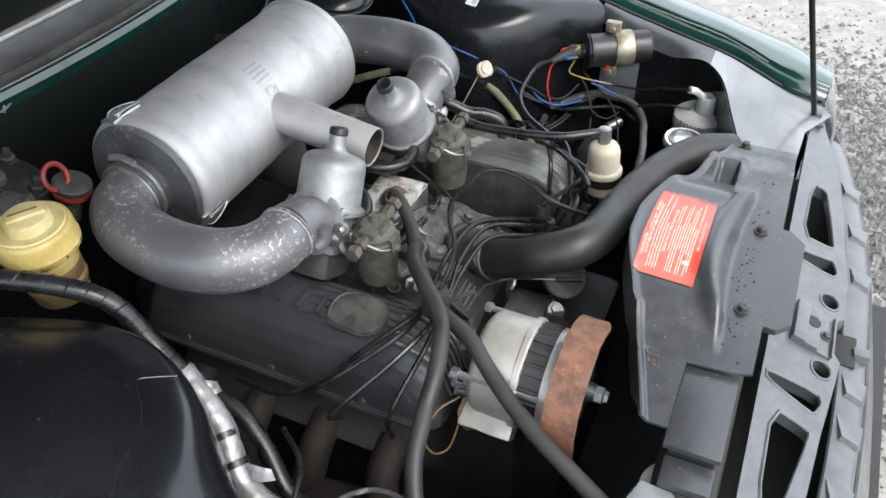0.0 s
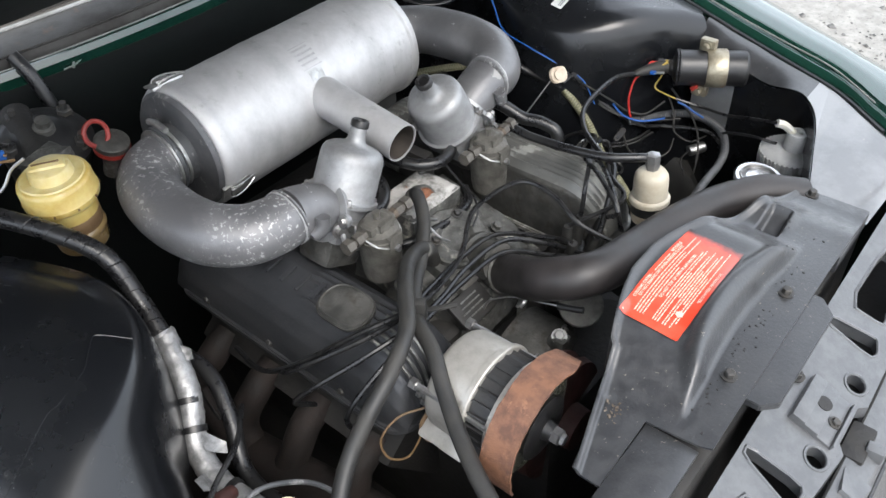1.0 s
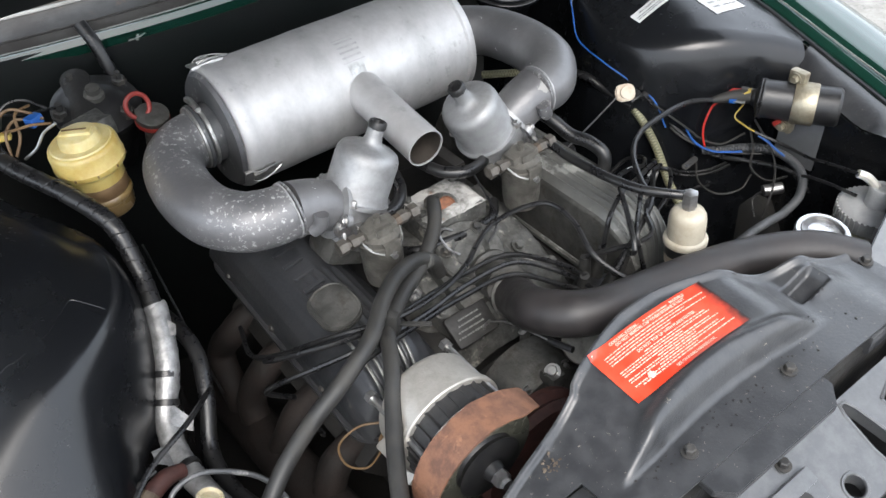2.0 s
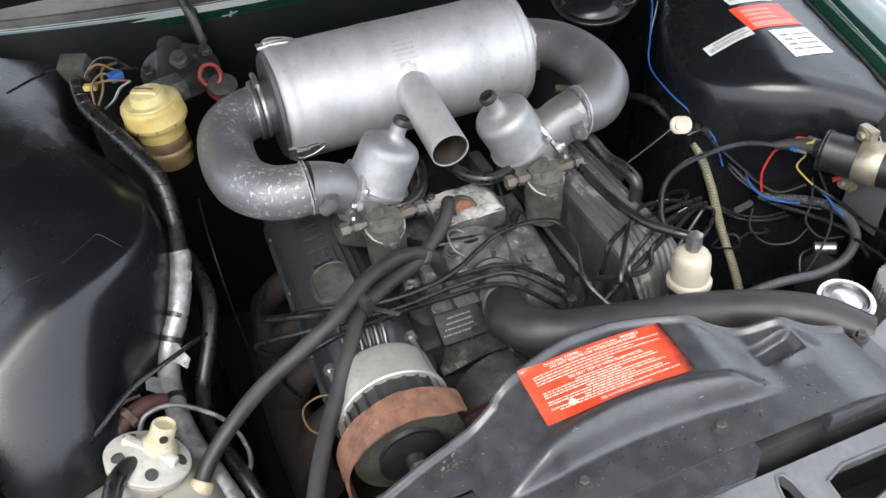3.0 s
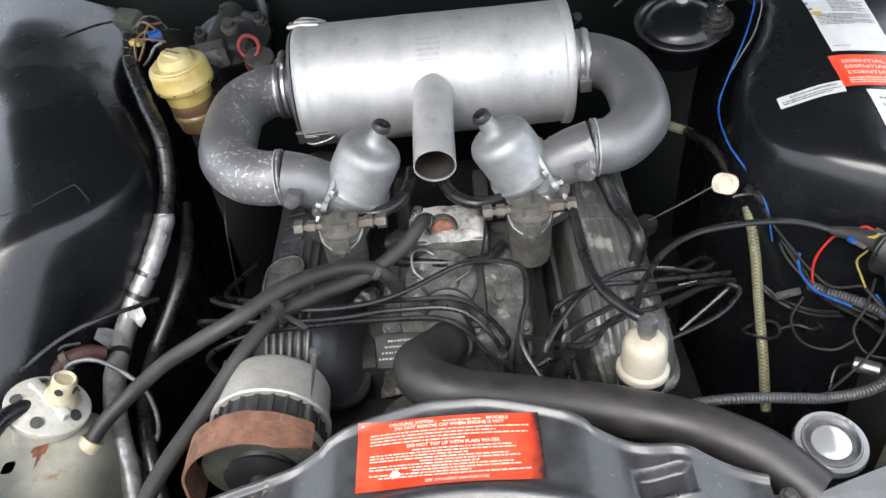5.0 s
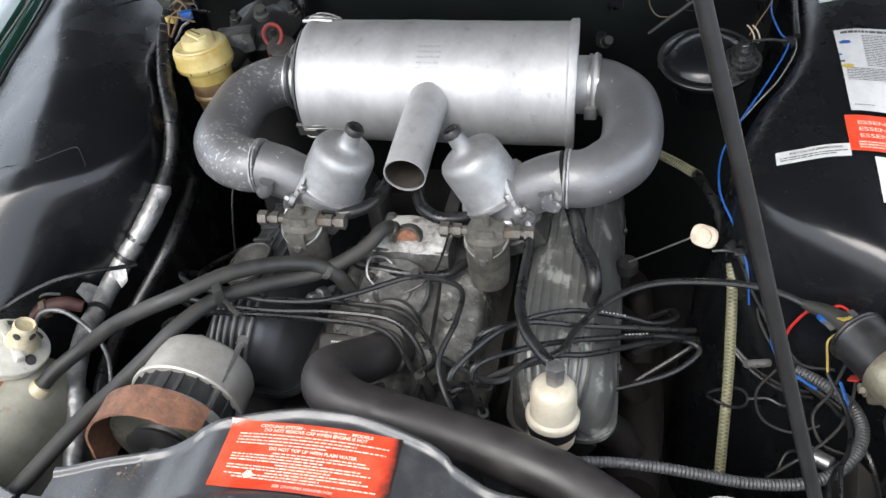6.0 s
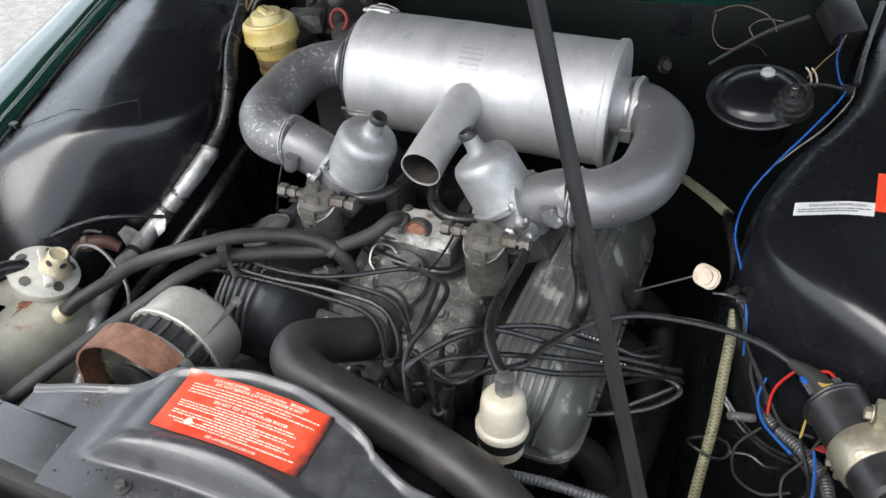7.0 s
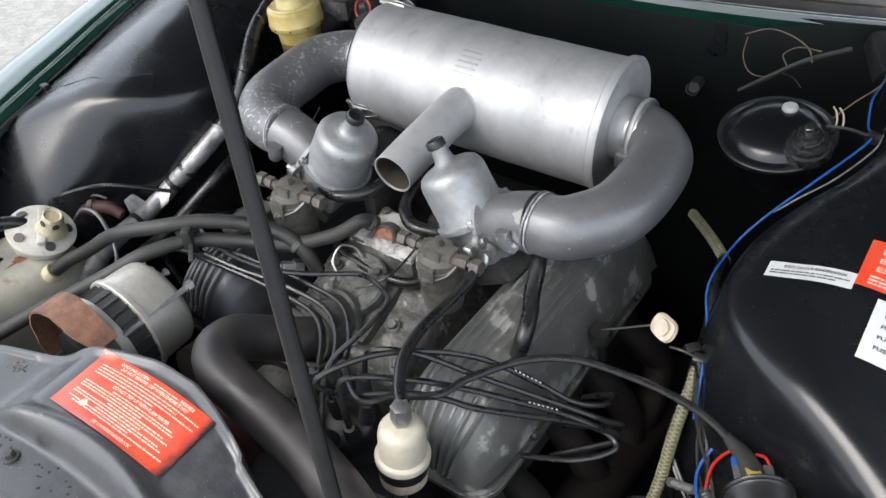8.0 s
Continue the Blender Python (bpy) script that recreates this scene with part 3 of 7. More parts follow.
# bulkhead and scuttle
part("bulkhead", sheet(lambda x, v: Vector((x, 0.93 - 0.04 * ease((v - 0.6) / 0.4) + 0.30 * x * x, 0.20 + 0.74 * v)), span(-0.72, 0.72, 50), span(0, 1, 24), 0.002), M_BULK, car,
     "black painted bulkhead")
prof = [(0.885, 0.925), (0.880, 0.940), (0.884, 0.948), (0.890, 0.949), (0.892, 0.944), (0.899, 0.944), (0.905, 0.958), (0.950, 0.964), (0.970, 0.966), (0.973, 0.955), (1.005, 0.956), (1.008, 0.968), (1.06, 0.975), (1.07, 0.965), (1.18, 0.98)]


def bow(x):
    return 0.40 * x * x - 0.004, -0.02 * (x / 0.66) ** 2


part("scuttle", sheet(lambda x, k: Vector((x, prof[int(k)][0] + bow(x)[0], prof[int(k)][1] + bow(x)[1])), span(-0.75, 0.75, 40), range(len(prof)), 0), M_SCUTTLE, car,
     "dirty dark scuttle panel under the windscreen")
part("scuttle_edge", sheet(lambda x, k: Vector((x, prof[int(k)][0] - 0.0008 + bow(x)[0], prof[int(k)][1] + 0.0008 + bow(x)[1])), span(-0.75, 0.75, 40), range(4), 0), M_GREEN, car, "dark green folded scuttle edge")
for y, z, r, mt, nm in ((0.889, 0.9505, 0.0010, M_TRIM, "flange_edge"), (0.907, 0.960, 0.0014, M_SCUTTLE, "seal_lip"), (0.972, 0.967, 0.0035, M_TRIM, "grille_edge"), (1.008, 0.970, 0.0035, M_TRIM, "grille_edge")):
    part(nm, tube([(x, y + bow(x)[0], z + bow(x)[1]) for x in span(-0.7, 0.7, 9)], r, seg=8), mt, car)
part("wiper_well", sheet(lambda x, v: Vector((x, 0.976 + 0.028 * v + bow(x)[0], 0.961 + bow(x)[1])), span(-0.68, 0.68, 20), span(0, 1, 3), 0.002), M_WELL, car)
part("windscreen_trim", tube([(x, 1.03 + bow(x)[0], 0.975 + bow(x)[1]) for x in span(-0.7, 0.7, 9)], 0.007, seg=8), M_TRIM, car, "weathered windscreen surround")
part("windscreen", sheet(lambda x, v: Vector((x, 1.19 + 0.5 * v - 0.1 * x * x, 0.985 + 0.38 * v)), span(-0.72, 0.72, 12), span(0, 1, 6), 0.005), M_GLASS, car, "clear windscreen glass")
part("roof_and_cabin", sheet(lambda x, v: Vector((x, 1.69 + 1.4 * v - 0.1 * x * x, 1.36 + 0.05 * math.sin(v * 3))), span(-0.7, 0.7, 8), span(0, 1, 6), 0.01), M_GREEN, car)
for s in (-1, 1):
    def flank(y, v):
        dy = abs(y - 3.2)
        low = 0.30 + math.sqrt(0.36 ** 2 - dy ** 2) if dy < 0.36 else 0.22
        return Vector((s * (0.785 + 0.048 * math.sin(min(1, v * 2.2) * 1.57)), y, 0.955 + (low - 0.955) * v))
    part("body_side", sheet(flank, span(1.42, 4.25, 60), span(0, 1, 12), 0.004), M_GREEN, car, "dark green body side")
    part("side_window", sheet(lambda u, v: Vector((s * (0.775 - 0.085 * v), (1.26 + 2.16 * u) * (1 - v) + (1.72 + 1.36 * u) * v, 0.955 + 0.405 * v)), span(0, 1, 10), span(0, 1, 6), 0.004), M_GLASS, car, "side window glass")
part("rear_window", sheet(lambda x, v: Vector((x, 3.09 + 0.44 * v, 1.365 - 0.39 * v)), span(-0.72, 0.72, 8), span(0, 1, 5), 0.004), M_GLASS, car, "rear window glass")
part("boot_lid", sheet(lambda x, v: Vector((x, 3.53 + 0.73 * v, 0.975 - 0.05 * v * v)), span(-0.79, 0.79, 8), span(0, 1, 6), 0.006), M_GREEN, car)
part("tail_panel", sheet(lambda x, v: Vector((x, 4.26 + 0.03 * math.sin(3.1 * v), 0.92 - 0.66 * v)), span(-0.82, 0.82, 8), span(0, 1, 6), 0.006), M_GREEN, car)
part("floor_pan", block((-0.80, 1.10, 0.20), (0.80, 4.25, 0.24), 0.01), M_BLOCK, car)
# raised bonnet, hinged behind the scuttle and held by the stay
hinge, top = Vector((0, 0.95, 1.0)), Vector((0, -0.03, 1.76))
part("bonnet", sheet(lambda x, v: Vector((x, 0, 0)) + hinge.lerp(top, v) + Vector((0, 0.03, 0.03)) * math.sin(v * 3.1), span(-0.82, 0.82, 14), span(0, 1, 14), 0.012), M_BULK, car, "bonnet propped open, its underside dull black")

# front slam panel and radiator cover


def beam_z(y):
    return 0.767 + 0.36 * y


outer = [(-0.50, -0.036), (0.50, -0.036), (0.505, -0.046), (0.44, -0.061), (0.353, -0.0855), (0.252, -0.1025), (0.116, -0.1175), (0.046, -0.119), (0.036, -0.111), (-0.020, -0.111), (-0.030, -0.119), (-0.085, -0.1135), (-0.147, -0.1065), (-0.30, -0.094), (-0.45, -0.068), (-0.505, -0.05)]
holes = []
for s in (-1, 1):
    holes.append([(s * 0.0585 + 0.0035 + 0.0138 * math.cos(a), -0.0985 + 0.0118 * math.sin(a)) for a in [2 * math.pi * k / 18 for k in range(18)]])
    holes.append(soften([(s * 0.152 + 0.008, -0.053), (s * 0.156 + 0.008, -0.094), (s * 0.168 + 0.008, -0.0955), (s * 0.270 + 0.008, -0.078), (s * 0.278 + 0.008, -0.070), (s * 0.276 + 0.008, -0.055)], 1))
    holes.append(soften([(s * 0.105 + 0.008, -0.040), (s * 0.100 + 0.008, -0.098), (s * 0.112 + 0.008, -0.1045), (s * 0.133 + 0.008, -0.097), (s * 0.131 + 0.008, -0.086), (s * 0.119 + 0.008, -0.042)], 1))


def plate_with_holes(outer, holes, zf, depth):
    """A sheet panel cut through by openings, folded down round its rim and round each opening."""
    bm = bmesh.new()
    edges, loops = [], []
    for loop in [outer] + holes:
        vs = [bm.verts.new((*p, zf(p[1]))) for p in loop]
        loops.append(vs)
        edges += [bm.edges.new((vs[i], vs[(i + 1) % len(vs)])) for i in range(len(vs))]
    bmesh.ops.triangle_fill(bm, edges=edges, use_beauty=True, use_dissolve=False)
    for vs in loops:
        low = [bm.verts.new(v.co - Vector((0, 0, depth))) for v in vs]
        for i in range(len(vs)):
            j = (i + 1) % len(vs)
            bm.faces.new((vs[i], vs[j], low[j], low[i]))
    return bm


slam = thing("slam_panel", (0, -0.06, 0.70), "dusty black front slam panel with punched holes", "car panel")
part("panel", plate_with_holes(outer, holes, beam_z, 0.018), M_SLAM, slam, smooth=30)
for loop in holes:
    part("hole_lip", tube([(x, y, beam_z(y) - 0.0005) for x, y in loop + loop[:1]], 0.0022, seg=6, smooth_path=False), M_SLAM, slam)
lb = bmesh.new()
for y0, y1, z0 in ((-0.098, -0.066, 0.013),):
    m = Matrix.Translation((-0.003, -0.083, beam_z(-0.083) + 0.006)) @ Matrix.Rotation(radians(20), 4, "X")
    box(lb, (-0.033, -0.024, -0.006), (0.033, -0.006, -0.0015), 0.0015, m)
    box(lb, (-0.033, 0.008, -0.008), (0.033, 0.024, 0.004), 0.002, m)
    box(lb, (-0.033, -0.008, -0.006), (0.033, 0.010, 0.002), 0.0015, m)
    box(lb, (-0.033, -0.0265, -0.006), (0.033, -0.024, 0.003), 0.001, m)
br = part("latch_bracket", lb, M_SLAM, slam, "pressed bonnet latch bracket")
part("bracket_hole", turned([(0, 0.0085), (0.0012, 0.0085), (0.0012, 0)], (0.004, -0.0822, beam_z(-0.0822) + 0.0078), (0, -0.34, 0.94), 20), M_BLOCK, br)
part("bracket_bolt", hexbolt(bmesh.new(), (-0.006, -0.0985, beam_z(-0.0985) + 0.0042), (0, -0.34, 0.94), 0.0048, 0.004), M_BOLT, br)
# unseen dark board, added so the openings look shaded instead of showing bright ground
part("added_dark_floor", block((-0.50, -0.115, 0.60), (0.50, -0.025, 0.61), 0.002), M_BLOCK, slam)


def lip_y(x):
    """The outer edge of the slam panel, which the lower lip follows."""
    return -0.1185 + 0.30 * max(0, abs(x) - 0.05) ** 2 * (1.0 if x > 0 else 0.75)


part("front_lip", sheet(lambda x, v: Vector((x, lip_y(x) - 0.003 - 0.036 * v, beam_z(-0.12) - 0.014 - 0.016 * v * v - 0.020 * ease((v - 0.85) / 0.15))), span(-0.48, 0.48, 60), span(0, 1, 10), 0.002), M_SLAM, slam, "dusty lower lip in front of the slam panel")
# dark tube stands in for the shadow between panel and lip
part("painted_lip_shadow", tube([(x, lip_y(x) - 0.0025, beam_z(-0.12) - 0.016) for x in span(-0.47, 0.47, 30)], 0.0022, seg=6), M_BLOCK, slam)
for x in (0.345, 0.245, 0.150, -0.048, -0.112, -0.200, -0.300):
    # pressed pockets: a short ramp with an upright end
    y, z = lip_y(x), beam_z(-0.12) - 0.014
    pk = bmesh.new()
    c = [pk.verts.new(q) for q in ((x + 0.018, y - 0.006, z + 0.0005), (x + 0.018, y - 0.036, z - 0.010), (x - 0.016, y - 0.010, z + 0.0005), (x - 0.016, y - 0.034, z - 0.009), (x - 0.014, y - 0.012, z + 0.0055), (x - 0.014, y - 0.030, z - 0.003))]
    for f in ((0, 1, 5, 4), (2, 4, 5, 3), (0, 4, 2), (1, 3, 5), (0, 2, 3, 1)):
        pk.faces.new([c[k] for k in f])
    part("lip_pocket", pk, M_SLAM, slam, smooth=0)
lk = block((-0.018, -0.138, 0.66), (0.034, -0.112, 0.712), 0.004)
part("latch", lk, M_BLOCK, slam, "black bonnet latch in the notch of the panel")
part("latch_tab", block((-0.010, -0.152, 0.700), (0.004, -0.134, 0.716), 0.002, Matrix.Rotation(radians(4), 4, "Z")), M_SLAM, slam)
part("nose_panel", sheet(lambda x, v: Vector((x, lip_y(x) - 0.040 - 0.10 * math.sin(v * 1.5), 0.688 - 0.46 * v)), span(-0.6, 0.6, 20), span(0, 1, 8), 0.003), M_SLAM, slam)

# side panels joining slam panel and wings
for s in (-1, 1):
    inner = [v.xy for v in catmull([(s * 0.30, 0.050, 0), (s * 0.35, 0.066, 0), (s * 0.405, 0.083, 0), (s * 0.455, 0.100, 0), (s * 0.495, 0.122, 0), (s * 0.522, 0.156, 0), (s * 0.545, 0.22, 0), (s * 0.562, 0.29, 0), (s * 0.592, 0.348, 0)], 4)]
    ni = len(inner)
    edge = [Vector(q) for q in inner]
    fore = [q for q in edge if q.y < 0.145]
    aft = edge[len(fore) - 1:]

    def panel_of(out):
        bm = bmesh.new()
        vs = []
        for x, y in out:
            k = ease((abs(x) - 0.40) / 0.10)
            vs.append(bm.verts.new((x, y, (0.762 + 0.10 * y) * (1 - k) + (rim(y) - 0.001) * k)))
        bmesh.ops.triangle_fill(bm, edges=[bm.edges.new((vs[i], vs[(i + 1) % len(vs)])) for i in range(len(vs))])
        return bm

    ysplit = fore[-1].y
    bm = panel_of([(s * 0.30, -0.025), *fore, *[(s * gutter(y), y) for y in (ysplit, 0.12, 0.09, 0.06, 0.03, 0.0)], (s * 0.480, -0.045), (s * 0.46, -0.062), (s * 0.40, -0.030)])

    def flange(i, v):
        y = ysplit + (0.348 - ysplit) * i / (len(aft) - 1)
        a, b = aft[int(i)], Vector((s * gutter(y), y))
        q = a.lerp(b, v)
        return Vector((q.x, q.y, rim(q.y) - 0.001 - 0.024 * ease((q.y - ysplit) / 0.08) * (1 - v) ** 2.2))
    if s > 0:
        # darker paint than the corner panel: the reflection's fall-off put into colour
        part("wing_flange", sheet(flange, range(len(aft)), span(0, 1, 10), 0), M_SHROUD, car, "dusty rounded flange along the wing", 60)
    vs = [Vector((x, y, 0)) for x, y in inner]
    for v in vs:
        k = ease((abs(v.x) - 0.40) / 0.10)
        v.z = (0.762 + 0.10 * v.y) * (1 - k) + (rim(v.y) - 0.001) * k if v.y < ysplit else rim(v.y) - 0.001 - 0.024 * ease((v.y - ysplit) / 0.08)
    rimv = vs
    part("corner_panel", bm, M_CORNER, car, "dusty grey-black corner panel, sky sheen in its colour", 30)
    part("corner_wall", sheet(lambda i, v: rimv[int(i)] - Vector((0, 0, 0.003 + 0.50 * v)), range(ni if s > 0 else len(fore)), span(0, 1, 4), 0.002), M_BLACK, car)


# radiator top cover: a raised middle carrying the label, a curved rib, a flat strip
def cover_back(x):
    a = abs(x - 0.008)
    y = 0.142 - 0.66 * max(0, a - 0.02) ** 1.35 if a < 0.12 else 0.1085 - 0.30 * (a - 0.12)
    return max(y, 0.045 if x < 0 else 0.058)


def cover_z(x, y):
    a = abs(x - 0.008)
    z = 0.798 + 0.004 * ease((0.2 - a) / 0.1)
    # a crescent face climbs from a straight foot to a curved crest in front of the label
    crest = 0.048 - 1.75 * a * a
    side = ease((0.158 - a) / 0.065)
    climb = ease((y - 0.010 - 0.30 * (crest - 0.010)) / max(0.008, 0.42 * (crest - 0.010)))
    z += climb * side * (0.020 + 0.05 * (y - 0.05) * ease((y - crest) / 0.02) + 0.010 * side * math.exp(-((y - crest) / 0.011) ** 2))
    # side scallops
    if x > 0:
        z += 0.012 * math.exp(-((a - 0.195) / 0.022) ** 2) * ease((y - 0.03) / 0.02)
    z -= (0.012 if x > 0 else 0.006) * ease((a - 0.20) / 0.06)
    edge = cover_back(x) - y
    z += 0.005 * math.exp(-(edge / 0.006) ** 4)
    z -= 0.013 * ease((0.024 - abs(x - 0.184)) / 0.005) * ease((0.014 - abs(y - 0.058)) / 0.004)
    return z


def cover_front(x):
    return -0.024 + 0.064 * ease((-0.160 - x) / 0.006)


cover = thing("radiator_cover", (0, 0.06, 0.76), "dusty black radiator top cover with raised middle and bolts", "radiator cover")
shroud = part("shroud", sheet(lambda x, v: Vector((x, cover_front(x) + (cover_back(x) - cover_front(x)) * v, cover_z(x, cover_front(x) + (cover_back(x) - cover_front(x)) * v))), span(-0.250, 0.275, 120), span(0, 1, 56), 0.003),
              M_SHROUD, cover, smooth=60)
part("rear_flange", sheet(lambda x, v: Vector((x, cover_back(x) + 0.002 * v, cover_z(x, cover_back(x)) - 0.05 * v * ease((x + 0.252) / 0.07))), span(-0.250, 0.275, 80), span(0, 1, 4), 0.002), M_SHROUD, cover)
fl = bmesh.new()
box(fl, (-0.270, -0.014, 0.786), (-0.163, 0.040, 0.7925), 0.0012)
box(fl, (-0.264, -0.010, 0.764), (-0.165, 0.034, 0.7865), 0.001)
box(fl, (-0.300, -0.012, 0.765), (-0.268, 0.036, 0.776), 0.002)
part("side_plate", fl, M_SHROUD, cover)
fl = bmesh.new()
box(fl, (0.190, -0.024, 0.756), (0.298, 0.050, 0.783), 0.003)
part("side_plate", fl, M_SHROUD, cover)
for x, y, z in ((0.0735, 0.0, 0.8025), (-0.072, 0.0, 0.8025), (0.288, 0.046, 0.783), (0.016, -0.047, 0.751)):
    part("bolt", hexbolt(bmesh.new(), (x, y, z), (0, 0, 1), 0.0055, 0.007), M_BOLT, cover, "rusty hexagon bolt")

part("screw_tongue", prism([(-0.085, -0.022), (-0.085, -0.038), (-0.070, -0.052), (0.075, -0.052), (0.095, -0.034), (0.095, -0.022)], 0.790, 0.7985, 0.001), M_SHROUD, cover)
part("filler_plug", turned([(-0.02, 0.030), (0.0, 0.031), (0.004, 0.036), (0.010, 0.036), (0.014, 0.030), (0.014, 0.014), (0.018, 0.012), (0.018, 0)], (-0.285, 0.016, 0.735), (0, 0, 1), 32), M_TANK, cover, "translucent round filler plug")
# radiator block under the cover
rad = bmesh.new()
box(rad, (-0.33, -0.020, 0.33), (0.33, 0.042, 0.764), 0.01)
whole("radiator", rad, M_BLOCK, "black radiator core under its top cover", "radiator")

# bonnet stay
a, d = Vector((0.454, -0.0406, 0.750)), Vector((-0.3087, 0.229, 0.9232))
stay = thing("bonnet_stay", a, "thin dark steel bonnet stay rod standing on the corner panel", "stay rod")
part("rod", tube([a + d * 0.006, a + d * 0.4, a + d * 0.925], 0.0043, seg=10), M_STAY, stay)
ft = block((0.433, -0.055, 0.752), (0.478, -0.029, 0.758), 0.002)
box(ft, (0.445, -0.049, 0.756), (0.465, -0.033, 0.770), 0.003)
part("foot", ft, M_SLAM, stay, "folded steel stay bracket")

# ---- the engine ----
blk = thing("engine_block", (0, 0.5, 0.245), "grimy dark engine block and cylinder heads", "engine")
part("crankcase", block((-0.16, 0.22, 0.245), (0.16, 0.86, 0.60), 0.02), M_BLOCK, blk)
for s in (-1, 1):
    part("cylinder_head", block((-0.07, -0.18, -0.09), (0.065, 0.20, 0.07), 0.01, Matrix.Translation((s * 0.160, 0.50, 0.545)) @ Matrix.Rotation(radians(s * 35), 4, "Y")), M_BLOCK, blk)
    for y in (0.36, 0.46, 0.56, 0.66):
        part("exhaust_runner", tube([(s * 0.23, y, 0.57), (s * 0.27, y, 0.55), (s * 0.30, y + 0.01, 0.49), (s * 0.31, 0.52, 0.42)], 0.022, seg=12), M_EXH, blk, "dull brown cast exhaust runner")
    part("exhaust_collector", tube([(s * 0.295, 0.30, 0.50), (s * 0.305, 0.45, 0.47), (s * 0.31, 0.70, 0.40)], 0.035, seg=14), M_EXH, blk)
part("timing_cover", block((-0.13, 0.16, 0.33), (0.13, 0.24, 0.62), 0.02), M_BLOCK, blk)
part("valley", lumpy(block((-0.13, 0.33, 0.58), (0.13, 0.70, 0.665), 0.015), 0.008, 30), M_BLOCK, blk)


def rocker(s, y0, y1):
    MR = M_ROCKER if s < 0 else M_ROCKERS
    cov = thing("rocker_cover", (s * 0.21, (y0 + y1) / 2, 0.66), "finned rocker cover with an oval pad, its shade painted dark grey" if s < 0 else "worn silver-grey finned rocker cover with a breather hose", "rocker cover", "pair of rocker covers")
    rim_z = 0.645
    sec = [(0.112, 0.655), (0.122, 0.688), (0.137, 0.720), (0.153, 0.740), (0.169, 0.749), (0.186, 0.752), (0.204, 0.748), (0.220, 0.738), (0.235, 0.721), (0.246, 0.700), (0.252, 0.675), (0.254, 0.650)] if s < 0 else [(0.148, 0.655), (0.150, 0.712), (0.154, 0.740), (0.162, 0.751), (0.180, 0.7535), (0.205, 0.752), (0.228, 0.747), (0.242, 0.738), (0.254, 0.718), (0.264, 0.690), (0.268, 0.668)]

    def f(u, v):
        k = min(int(u * (len(sec) - 1)), len(sec) - 2)
        t = u * (len(sec) - 1) - k
        x, z = (sec[k][i] * (1 - t) + sec[k + 1][i] * t for i in (0, 1))
        y = y0 + (y1 - y0) * v
        e = max(0, 1 - (y - y0) / 0.07)
        e2 = max(0, 1 - (y1 - y) / 0.03)
        drop = 1 - 0.85 * (1 - math.sqrt(max(0, 1 - e ** 2))) - 0.7 * (1 - math.sqrt(max(0, 1 - e2 ** 2)))
        z = 0.655 + (z - 0.655) * drop
        mid, taper = (0.218, 0.74 + 0.26 * math.sqrt(max(0, 1 - e ** 2.5))) if s < 0 else (0.200, 0.60 + 0.40 * math.sqrt(max(0, 1 - e ** 2.5)))
        fin = max(0, math.cos((x - 0.165) / 0.0105 * 2 * math.pi)) if 0.158 < x < (0.226 if s < 0 else 0.246) else 0.0
        long = ease((y0 + 0.20 - y) / 0.015) if s < 0 else ease((y0 + 0.40 - y) / 0.015)
        x = mid + (x - mid) * taper
        return Vector((s * x, y - 0.0045 * fin * e, z + 0.0042 * fin * long))
    cutline = 0.0 if s < 0 else 0.24
    part("cover", sheet(f, span(cutline, 1, 101), [i / 60 for i in range(61)], 0), MR, cov, smooth=70)
    if cutline:
        part("inner_side", sheet(f, span(0, cutline, 24), [i / 60 for i in range(61)], 0), M_DIRTY, cov, "darker inner side", 70)
    w = 0.152 if s < 0 else 0.128
    lip = prism(rounded(w, y1 - y0 + 0.006, 0.035, 5, s * ((0.107 if s < 0 else 0.143) + w / 2), (y0 + y1) / 2), rim_z, rim_z + 0.010, 0.002)
    part("flange", lip, MR, cov)
    for k in range(6) if s < 0 else ():
        # crests of the fins where they turn down over the nose, paler for the sky's highlight
        u = next(j / 400 for j in range(400) if abs(f(j / 400, 1).x) >= 0.165 + 0.0105 * k)
        part("rib", tube([f(u, 0.002 + 0.028 * j) + Vector((0, -0.0002, 0.0002)) for j in range(7)], 0.0022, seg=6, n=2), M_ROCKERS, cov, "rib over the nose with a painted highlight")
    for y in span(y0 + 0.10, y1 - 0.07, 3):
        part("bolt", hexbolt(bmesh.new(), (s * (0.251 if s < 0 else 0.268), y, 0.662), (s, 0, 0.5), 0.0045, 0.005), M_BOLT, cov)
    return cov


RL = rocker(-1, 0.288, 0.72)
RR = rocker(1, 0.270, 0.70)
